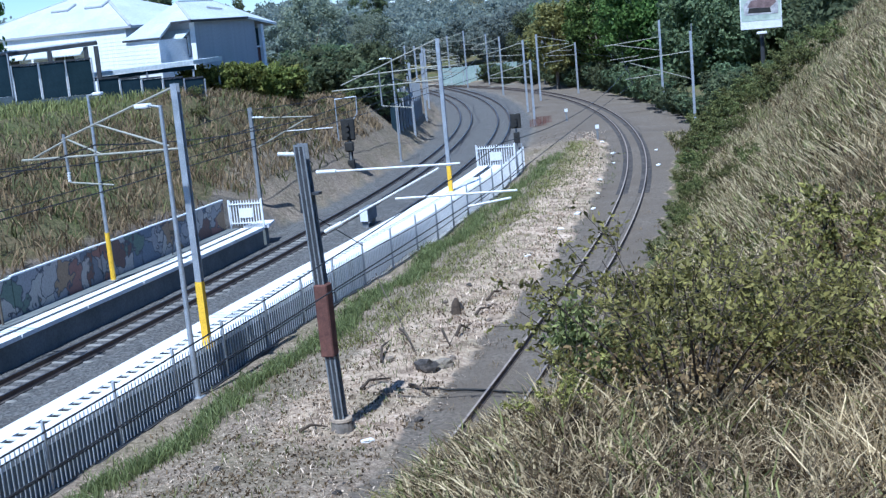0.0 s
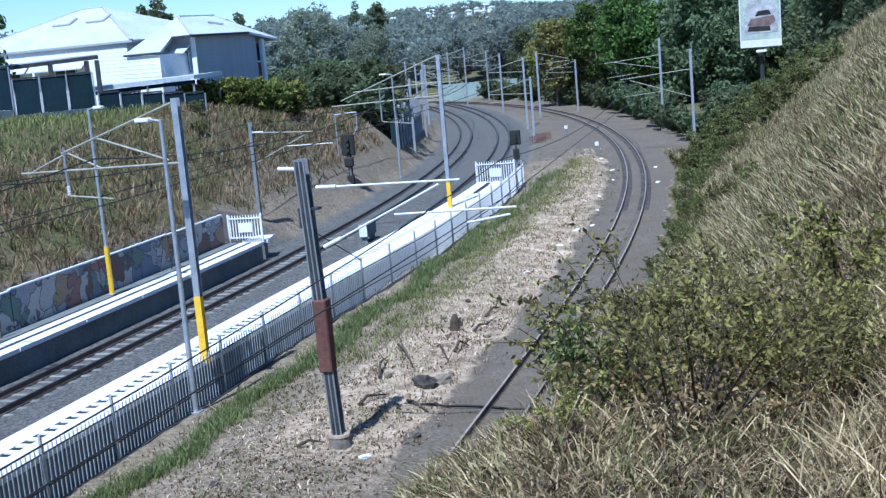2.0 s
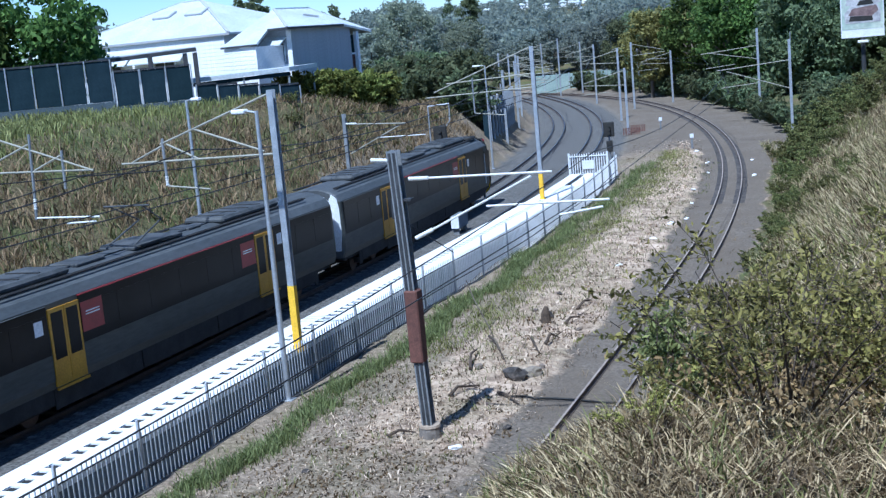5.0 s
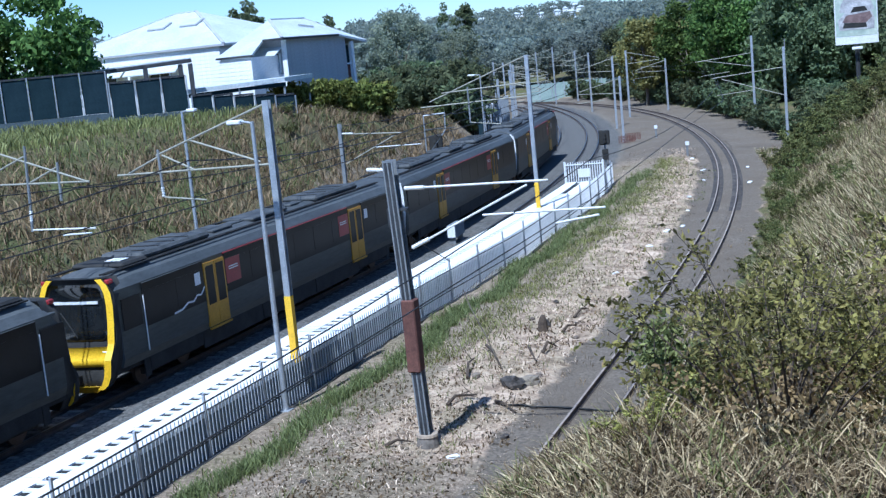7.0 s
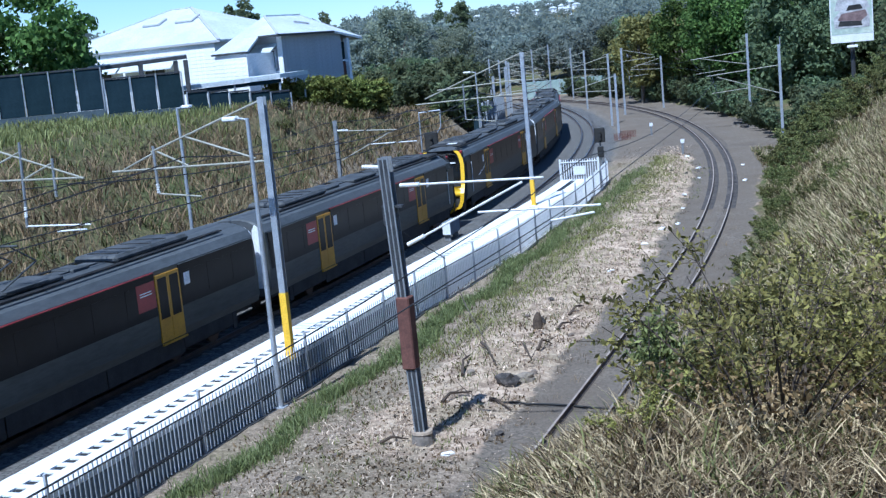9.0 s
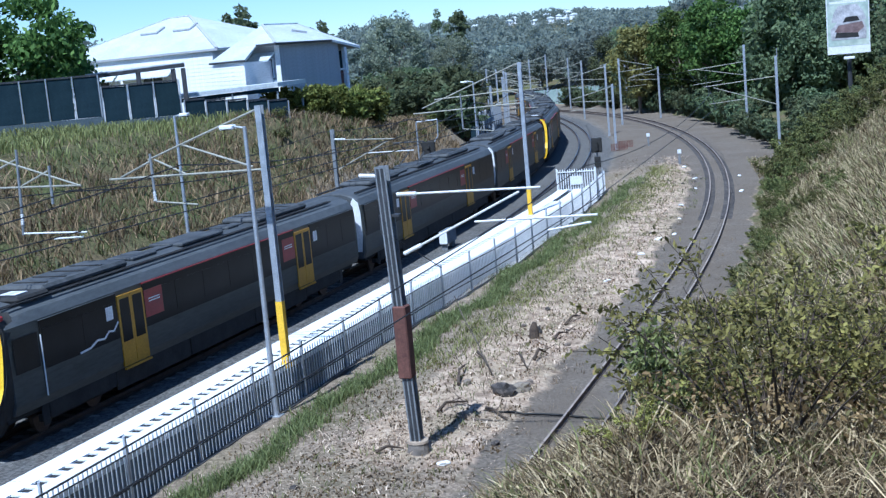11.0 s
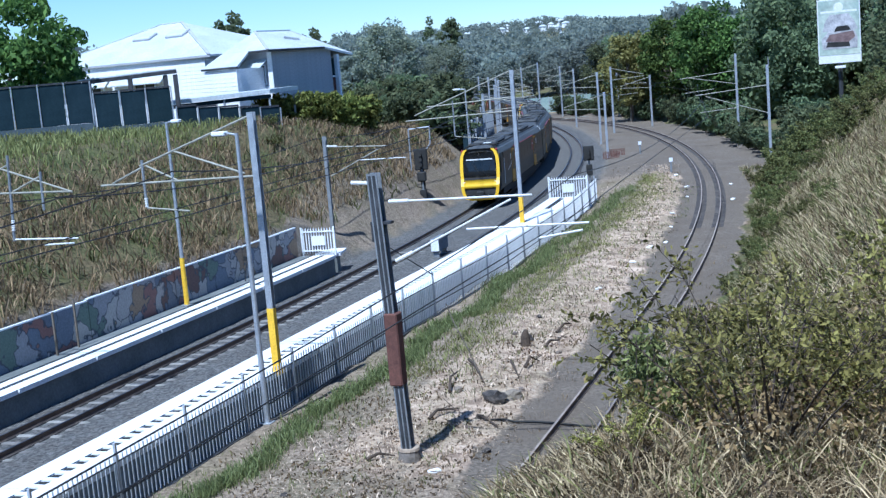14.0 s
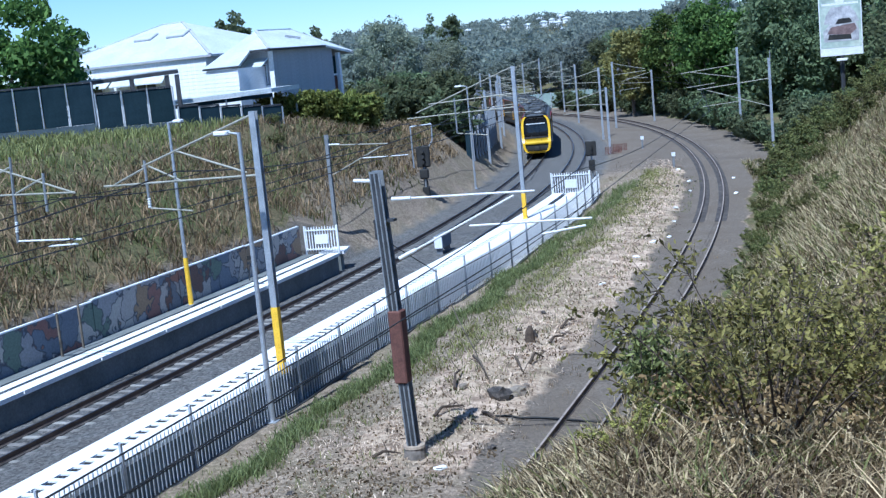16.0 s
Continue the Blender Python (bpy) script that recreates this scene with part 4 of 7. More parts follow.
def houses():
    T = HOUSE_TURN
    # the nearer wing: pale front with a low bay, long grey side, porch at the back
    ob = thing("house", T, label="weatherboard house with pale hipped roof and grey side wall", category="house", group="houses above the bank")
    part("wall", boxes((-3.4, 0.5, 0.05, 5.95, 4.2, 10.9)), M["grey_wall"], ob)
    weatherboards(ob, -3.4, 0.5, 6.3, 10.85, 0.045, M["grey_wall"])
    weatherboards(ob, 0.1, 5.95, 5.6, 10.85, 0.0, M["grey_wall"], Matrix.Translation((0.504, 0, 0)) @ Matrix.Rotation(radians(90), 4, "Z"))
    ridge, back = (-2.42, 2.44, 12.21), (-2.42, 5.9, 12.21)
    pts = [ridge, back, (0.75, -0.6, 11.0), (0.75, 4.92, 11.0), (0.75, 8.0, 10.5), (-3.6, 8.0, 10.5), (-3.6, 2.44, 11.55), (-2.56, -0.6, 11.0)]
    rf = part("roof", shell(bmesh.new(), pts, [(7, 2, 0), (2, 3, 1, 0), (3, 4, 1), (4, 5, 1), (5, 6, 0, 1), (6, 7, 0)]), M["roof"], ob, "pale metal hipped roof")
    part("ridge_cap", one(lambda q: bar(q, ridge, back, 0.2, 0.1)), M["roof"], rf)
    for a, b in ((ridge, pts[2]), (back, pts[4])):
        part("hip_cap", one(lambda q: bar(q, a, b, 0.16, 0.06)), M["grey_wall"], rf)
    part("gutter", boxes((0.75, 0.87, -0.7, 4.9, 10.86, 10.98)), M["dark_steel"], rf)
    part("gutter", boxes((-0.6, 0.87, -0.72, -0.6, 10.86, 10.98)), M["dark_steel"], rf)
    part("roof_vent", one(lambda q: bar(q, (-1.0, 3.4, 11.75), (-0.55, 4.3, 11.58), 0.12, 0.08)), M["grey_wall"], rf)
    window_unit(ob, Matrix.Translation((-0.55, 0.0, 9.0)), 1.15, 1.15, hood=True)
    part("corner_post", boxes((0.2, 0.53, -0.05, 0.0, 4.2, 10.85)), M["house_wall"], ob)
    part("sill_board", boxes((-1.3, 0.2, -0.05, 0.0, 8.2, 8.9)), M["house_wall"], ob)
    # front bay below the same slope
    part("bay_wall", boxes((-2.45, -0.12, -2.5, 0.0, 4.2, 10.02)), M["house_wall"], ob)
    weatherboards(ob, -2.45, -0.12, 6.3, 9.9, -2.504, M["house_wall"])
    br = part("bay_roof", shell(bmesh.new(), [(-2.58, -2.6, 10.18), (0.05, -2.6, 10.18), (-0.62, -0.6, 10.99), (-2.56, -0.6, 10.99)], [(0, 1, 2, 3)]), M["roof"], ob)
    part("gutter", boxes((-2.6, 0.08, -2.64, -2.6, 10.05, 10.15)), M["dark_steel"], br)
    # porch at the back with a white post
    part("porch_post", boxes((0.38, 0.62, 6.45, 6.7, 4.5, 10.5)), M["white"], ob)
    part("porch_wall", boxes((-3.3, -0.4, 5.96, 7.9, 4.5, 10.3)), M["fence_dark"], ob)
    part("porch_rail", boxes((0.42, 0.5, 5.96, 6.44, 9.1, 9.2)), M["white"], ob)
    part("porch_door", boxes((0.30, 0.36, 5.97, 6.44, 7.0, 9.05)), M["rust"], ob, "dark red porch screen")
    # the older house behind
    ob = thing("house", T, label="large white house with a broad pale hipped roof", category="house", group="houses above the bank")
    part("wall", boxes((-20.8, -6.4, 2.24, 12.5, 4.2, 11.0)), M["house_wall"], ob)
    weatherboards(ob, -20.8, -6.4, 6.3, 10.95, 2.236, M["house_wall"])
    bm = bmesh.new()
    hip_roof(bm, -21.4, -5.9, 2.1, 13.4, 11.12, 13.62, 6.84, False)
    rf = part("roof", bm, M["roof"], ob, "broad pale metal roof with two skylights")
    for a, b in (((-14.56, 7.75, 13.64), (-21.4, 2.1, 11.14)), ((-12.74, 7.75, 13.64), (-5.9, 2.1, 11.14)), ((-14.56, 7.75, 13.64), (-12.74, 7.75, 13.64))):
        part("hip_cap", one(lambda q: bar(q, a, b, 0.2, 0.07)), M["grey_wall" if b[0] > -6 else "roof"], rf)
    for x in SKYLIGHTS:
        m = Matrix.Translation((x, 5.7, 12.72)) @ Matrix.Rotation(math.atan2(2.5, 5.65), 4, "X")
        o = part("skylight", boxes((-0.75, 0.75, -0.5, 0.5, -0.02, 0.14), bevel=0.03), M["grey_wall"], rf)
        o.matrix_basis = m
        part("skylight_pane", boxes((-0.66, 0.66, -0.41, 0.41, 0.141, 0.15)), M["roof"], o)
    part("gutter", boxes((-21.4, -5.8, 2.05, 2.1, 10.97, 11.09)), M["grey_wall"], rf)
    for x0, x1 in ((-17.6, -14.4), (-14.2, -9.6)):
        part("awning", shell(bmesh.new(), [(x0, 1.5, 9.7), (x1, 1.5, 9.7), (x1, 2.2, 10.3), (x0, 2.2, 10.3)], [(0, 1, 2, 3)], 0.07), M["roof"], ob)
    for x in (-16.2, -11.5):
        window_unit(ob, Matrix.Translation((x, 2.19, 8.6)), 1.8, 1.4)
    # flat carport in front
    ob = thing("carport", YARD, label="flat pale carport roof on thin posts beside the houses", category="carport")
    v = [(-17.2, 65.2, 8.38), (-11.9, 66.4, 8.55), (-11.0, 70.2, 8.6), (-17.2, 69.4, 8.45)]
    bm = bmesh.new()
    lo = [bm.verts.new(p) for p in v]
    hi = [bm.verts.new((x, y, z + 0.22)) for x, y, z in v]
    bm.faces.new(lo[::-1])
    bm.faces.new(hi)
    for i in range(4):
        j = (i + 1) % 4
        bm.faces.new((lo[i], lo[j], hi[j], hi[i]))
    part("roof", bm, M["roof"], ob)
    part("beam", one(lambda b: bar(b, (-17.1, 65.4, 8.27), (-11.9, 66.6, 8.42), 0.16, 0.2)), M["fence_dark"], ob)
    for x, y in ((-17.0, 65.5), (-14.3, 66.0), (-12.0, 66.6), (-11.2, 69.8)):
        part("post", rods(((x, y, 6.0), (x, y, 8.4), 0.06)), M["galv"], ob)
    # pergola behind the tall fence
    ob = thing("pergola", YARD, label="dark steel pergola with a pale roof behind the fence", category="pergola")
    part("roof", one(lambda b: (bar(b, (-21.4, 64.3, 10.02), (-16.6, 65.6, 10.2), 1.6, 0.10))), M["roof"], ob)
    part("beam", one(lambda b: (bar(b, (-20.9, 63.4, 9.9), (-16.3, 64.6, 10.1), 0.2, 0.2))), M["dark_steel"], ob)
    for x, y in ((-20.6, 63.5), (-18.6, 64.0), (-16.4, 64.6), (-16.9, 64.5)):
        part("post", boxes((x - 0.1, x + 0.1, y - 0.1, y + 0.1, 7.0, 9.95)), M["dark_steel"], ob)


houses()


def far_house(x, y, s, label):
    z = ground_z(x, y)
    ob = thing("house", Matrix.Translation((x, y, z)) @ Matrix.Rotation(rng.uniform(0, 3), 4, "Z") @ Matrix.Diagonal((s, s, s, 1)), label=label, category="house", group="distant houses on the hill")
    part("wall", boxes((-5, 5, -3.5, 3.5, -2, 6.0)), M["house_wall"], ob)
    bm = bmesh.new()
    hip_roof(bm, -5.7, 5.7, -4.2, 4.2, 6.0, 8.2, 3.0, False)
    part("roof", bm, M["roof"], ob)
    for x0 in (-3.0, 0.6):
        part("window", boxes((x0, x0 + 1.6, -3.56, -3.5, 3.0, 4.4)), M["glass"], ob)


# ---- plants ----
M.update(
    straw=leafy("dry_grass", (0.08, 0.05, 0.02), (0.64, 0.50, 0.285), 0.2, 0.0),
    pale=leafy("pale_grass", (0.22, 0.17, 0.085), (0.68, 0.56, 0.33), 0.25, 0.0),
    brown=leafy("brown_grass", (0.03, 0.018, 0.008), (0.22, 0.15, 0.075), 0.15, 0.0),
    crest_grass=leafy("crest_grass", (0.085, 0.095, 0.028), (0.34, 0.35, 0.125), 0.35, 0.0),
    olive_weed=leafy("olive_weed", (0.05, 0.055, 0.015), (0.30, 0.30, 0.10), 0.3, 0.0),
    olive=leafy("olive_grass", (0.035, 0.045, 0.012), (0.22, 0.22, 0.08), 0.3, 0.0),
    bank_grass=leafy("bank_grass", (0.065, 0.045, 0.025), (0.34, 0.245, 0.135), 0.25, 0.0),
    green_grass=leafy("green_grass", (0.09, 0.11, 0.04), (0.31, 0.355, 0.135), 0.35, 0.0),
    dry_leaf=leafy("dry_shrub_leaf", (0.07, 0.042, 0.017), (0.40, 0.28, 0.13), 0.3, 0.0),
    autumn=leafy("yellowing_leaf", (0.11, 0.11, 0.03), (0.34, 0.31, 0.10), 0.35, 0.0),
    shrub=leafy("shrub_leaf", (0.05, 0.05, 0.014), (0.50, 0.45, 0.13), 0.45, 0.015),
    hedge=leafy("hedge_leaf", (0.04, 0.055, 0.012), (0.31, 0.31, 0.08), 0.35, 0.02, 0.15),
    rank=leafy("rank_leaf", (0.045, 0.058, 0.02), (0.28, 0.285, 0.10), 0.3, 0.02, 0.15),
    tree=leafy("tree_leaf", (0.09, 0.115, 0.065), (0.22, 0.255, 0.13), 0.45, 0.03, 0.03),
    tree_bright=leafy("bright_tree_leaf", (0.035, 0.07, 0.02), (0.16, 0.24, 0.06), 0.35, 0.02, 0.12),
    # grey-green far and willow leaves, paled further to imitate distance haze
    tree_hazed=leafy("haze_paled_far_leaf", (0.20, 0.23, 0.205), (0.30, 0.33, 0.27), 0.5, 0.03, 0.08),
    willow=leafy("haze_paled_willow_leaf", (0.20, 0.225, 0.165), (0.33, 0.35, 0.25), 0.5, 0.02, 0.03),
    litter=leafy("straw_litter", (0.16, 0.11, 0.07), (0.68, 0.54, 0.40), 0.1, 0.0),
)
nrng = np.random.default_rng(11)


def fast_mesh(name, v, quads, mat, tris=None):
    """A mesh straight from arrays."""
    me = bpy.data.meshes.new(name)
    tris = np.empty((0, 3), int) if tris is None else tris
    me.vertices.add(len(v))
    me.vertices.foreach_set("co", np.asarray(v, np.float32).ravel())
    loops = np.concatenate([quads.ravel(), tris.ravel()])
    me.loops.add(len(loops))
    me.loops.foreach_set("vertex_index", loops.astype(np.int32))
    me.polygons.add(len(quads) + len(tris))
    starts = np.concatenate([np.arange(len(quads)) * 4, len(quads) * 4 + np.arange(len(tris)) * 3])
    me.polygons.foreach_set("loop_start", starts.astype(np.int32))
    me.update(calc_edges=True)
    me.materials.append(mat)
    return me


def blades(name, x, y, hgt, width, lean, mat, label, category="grass", z=None, flat=0.0):
    """One stuff object of bent grass blades."""
    n = len(x)
    z = height(x, y) if z is None else z
    a, b = nrng.uniform(0, 2 * np.pi, n), nrng.uniform(0, 2 * np.pi, n)
    h = hgt * nrng.uniform(0.5, 1.15, n)
    ln = h * lean * nrng.uniform(0.2, 1.3, n)
    w = width * nrng.uniform(0.6, 1.3, n)
    p = np.stack([x, y, z - 0.03], 1)
    e = a + nrng.normal(0, 0.8, n)
    d = np.stack([np.cos(a), np.sin(a), np.zeros(n)], 1)
    d2 = np.stack([np.cos(e), np.sin(e), np.zeros(n)], 1)
    s = np.stack([np.cos(b), np.sin(b), np.zeros(n)], 1) * w[:, None] / 2
    up = np.array([0, 0, 1.0])
    droop = np.clip(nrng.normal(0.25, 0.35, n), -0.1, 0.9) * min(lean, 1.0)
    rise = h * (1 - flat)
    q1 = p + d * (ln * 0.22)[:, None] + up * (rise * 0.45)[:, None]
    q2 = p + (d * 0.6 + d2 * 0.1) * ln[:, None] + up * (rise * 0.82)[:, None]
    tip = p + (d * 0.75 + d2 * 0.5) * ln[:, None] + up * (rise * (1.05 - 0.5 * droop))[:, None]
    if flat:
        q1 += up * 0.05
        q2 += up * 0.05
        tip += up * 0.03
    v = np.stack([p - s, p + s, q1 + s, q1 - s, q2 + s * 0.75, q2 - s * 0.75, tip], 1).reshape(-1, 3)
    i = np.arange(n)[:, None] * 7
    quads = np.concatenate([i + np.array([0, 1, 2, 3]), i + np.array([3, 2, 4, 5])])
    me = fast_mesh(name, v, quads, mat, i + np.array([5, 4, 6]))
    return tagged(new(name, me), label, category, kind="stuff")


def leaf_quads(c, size, nrm=None, spread=1.0, slim=0.32):
    """Leaves at the points c: folded diamond quads of random turn."""
    n = len(c)
    u = nrng.normal(size=(n, 3))
    if nrm is not None:
        u = u - (u * nrm).sum(1)[:, None] * nrm * (1 - 0.5 * spread)
    u /= np.linalg.norm(u, axis=1)[:, None] + 1e-9
    w = np.cross(u, nrng.normal(size=(n, 3)))
    w /= np.linalg.norm(w, axis=1)[:, None] + 1e-9
    k = (size * nrng.uniform(0.6, 1.3, n))[:, None]
    v = np.stack([c - u * k * 0.6, c + w * k * slim, c + u * k * 0.6, c - w * k * slim], 1).reshape(-1, 3)
    return v, np.arange(n * 4).reshape(n, 4)


def sphere_points(n):
    p = nrng.normal(size=(n, 3))
    return p / np.linalg.norm(p, axis=1)[:, None]


def crown_mesh(name, rx, rz, zc, clumps, per, clump_r, leaf, mat, cone=False):
    """A crown of many leaf clumps with gaps between them."""
    per, leaf = int(per * 0.7), leaf * 1.14
    d = sphere_points(clumps)
    r = nrng.uniform(0.45, 1.0, clumps) ** 0.6
    c = d * r[:, None] * np.array([rx, rx, rz])
    if cone:
        t = nrng.uniform(0, 1, clumps) ** 1.3
        a = nrng.uniform(0, 6.28, clumps)
        rr = rx * (1 - t) * nrng.uniform(0.3, 1, clumps)
        c = np.stack([rr * np.cos(a), rr * np.sin(a), (t * 2 - 1) * rz], 1)
    c[:, 2] += zc
    k = clump_r * nrng.uniform(0.6, 1.35, clumps)
    dd = sphere_points(clumps * per)
    idx = np.repeat(np.arange(clumps), per)
    pts = c[idx] + dd * (k[idx] * nrng.uniform(0.5, 1.0, clumps * per))[:, None] * np.array([1, 1, 0.75])
    v, q = leaf_quads(pts, leaf, dd)
    return fast_mesh(name, v, q, mat), c


def tree(kind, rx, rz, hgt, clumps, per, clump_r, leaf, mat, label, category="tree", cone=False, trunk=0.28):
    """A tapered trunk with limbs and a crown of clumps."""
    ob = thing(kind, label=label, category=category, group=category + "s")
    me, c = crown_mesh("crown", rx, rz, hgt - rz, clumps, per, clump_r, leaf, mat, cone)
    o = new("crown", me)
    o.parent = ob
    bm = bmesh.new()
    fork = max(0.6, hgt - 2 * rz + rz * 0.35)
    rod(bm, (0, 0, -0.8), (0.1, 0, fork * 0.6), trunk, trunk * 0.8, 8)
    rod(bm, (0.1, 0, fork * 0.6), (0, 0.1, fork), trunk * 0.8, trunk * 0.62, 8)
    for p in c[nrng.choice(len(c), min(9, len(c)), replace=False)]:
        m = Vector((p[0] * 0.4, p[1] * 0.4, fork + (p[2] - fork) * 0.5))
        rod(bm, (0, 0.1, fork * 0.95), m, trunk * 0.5, trunk * 0.3, 6)
        rod(bm, m, p, trunk * 0.3, trunk * 0.06, 6)
    part("trunk", bm, M["bark"], ob)
    return ob


def skyline(x, y):
    """How far, in metres a metre, the tree tops may rise over the eye in that direction."""
    az = math.degrees(math.atan2(x, y))
    if az < -4.2:
        return 0.042
    if -2.5 < az < 4.0 and math.hypot(x, y) < 560:
        return 0.008
    if az < 3.0:
        return 0.024
    if az < 8.0:
        return 0.018
    return 0.06


def capped(spots, full):
    """Scales held down to the skyline, and none before the billboard."""
    out = []
    for x, y, k, dz in spots:
        r = math.hypot(x, y)
        az = math.degrees(math.atan2(x, y))
        if 12.5 < az < 18 and r < 136:
            continue
        most = (9.3 + r * skyline(x, y) * rng.uniform(0.55, 1.0) - ground_z(x, y) - dz) / (full * 1.08)
        out.append((x, y, max(0.3, min(k, most)), dz))
    return out


def plant(ob, spots, first=True):
    """The thing at the first spot and copies at the rest: (x, y, scale[, dz])."""
    for i, sp in enumerate(spots):
        x, y, k = sp[:3]
        z = ground_z(x, y) + (sp[3] if len(sp) > 3 else 0)
        m = Matrix.Translation((x, y, z)) @ Matrix.Rotation(rng.uniform(0, 6.28), 4, "Z")
        if i == 0:
            ob.matrix_basis = m @ Matrix.Diagonal((k, k, k, 1))
        else:
            o = copy_thing(ob, m)
            o.scale = (k, k, k)


def shrub(label, stems, spread, hgt, leaf, per, mat, seed, category="shrub", twigs=5, bare=0.3, tilt=(0.0, 0.0), thick=0.016):
    """Arching stems from one root, twigs on their upper parts and leaves in sprays along the twigs."""
    r = random.Random(seed)
    ob = thing("shrub", label=label, category=category, group="shrubs on the bank")
    v, f, pts = [], [], []

    def stick(a, b, r0, r1):
        d = b - a
        side = d.cross(Vector((0.3, 0.2, 1.0))).normalized()
        up = side.cross(d).normalized()
        k = len(v)
        for p, q in ((a, r0), (b, r1)):
            for j in range(3):
                w = 2.0944 * j
                v.append(p + side * (q * math.cos(w)) + up * (q * math.sin(w)))
        for j in range(3):
            f.append((k + j, k + (j + 1) % 3, k + 3 + (j + 1) % 3, k + 3 + j))

    for _ in range(stems):
        a, out = r.uniform(0, 6.28), spread * r.uniform(0.15, 1.0)
        h = hgt * r.uniform(0.6, 1.05) * (1 - 0.3 * out / spread)
        p0 = Vector((r.uniform(-0.1, 0.1), r.uniform(-0.1, 0.1), -0.1)) * spread
        p3 = Vector((math.cos(a) * out + tilt[0], math.sin(a) * out + tilt[1], h))
        mid = p0.lerp(p3, 0.45) + Vector((0, 0, h * 0.16))
        at = lambda t: p0 * (1 - t) ** 2 + mid * 2 * t * (1 - t) + p3 * t * t
        for k in range(5):
            stick(at(k / 5), at((k + 1) / 5), thick * (1.1 - k / 5), thick * (0.92 - k / 5) + 0.003)
        for _ in range(twigs):
            t = bare + (1 - bare) * r.random() ** 0.75
            q = at(t)
            way = Vector((math.cos(a) + r.gauss(0, 0.9), math.sin(a) + r.gauss(0, 0.9), r.gauss(0.35, 0.45))).normalized()
            ln = hgt * r.uniform(0.10, 0.24)
            e = q + way * ln
            stick(q, e, thick * 0.3, thick * 0.12)
            for _ in range(per):
                c = q.lerp(e, r.uniform(0.15, 1.08))
                g = hgt * 0.021
                pts.append((c.x + r.gauss(0, g), c.y + r.gauss(0, g), c.z + r.gauss(0, g * 0.7)))
    tagged(raw("branchwork", v, f, M["twig"], ob), kind="stuff")
    lv, q = leaf_quads(np.array(pts), leaf, slim=0.24)
    o = new("foliage", fast_mesh("foliage", lv, q, mat))
    o.parent = ob
    if mat == M["shrub"]:
        pp = np.array(pts)[::3] * np.array([0.8, 0.8, 0.5]) + nrng.normal(0, 0.08, (len(pts[::3]), 3))
        lv, q = leaf_quads(pp, leaf * 0.9)
        o = new("dry_foliage", fast_mesh("dry_foliage", lv, q, M["dry_leaf"]))
        o.parent = ob
        o["label"] = "withered brown leaves"
    return ob


def polar(n, az0, az1, r0, r1, power=1.0):
    az = np.radians(nrng.uniform(az0, az1, n))
    r = r0 + (r1 - r0) * nrng.uniform(0, 1, n) ** power
    return r * np.sin(az), r * np.cos(az)


def tufts(x, y, n, r):
    """Gathers points into tufts: n round each given one."""
    return np.repeat(x, n) + nrng.normal(0, r, len(x) * n), np.repeat(y, n) + nrng.normal(0, r, len(y) * n)


def keep(x, y, test):
    sc, oc = along(x, y, LINE_C, 66.0)
    s, o = along(x, y, LINE_A, BACK)
    k = test(s, o, sc, oc)
    return x[k], y[k]


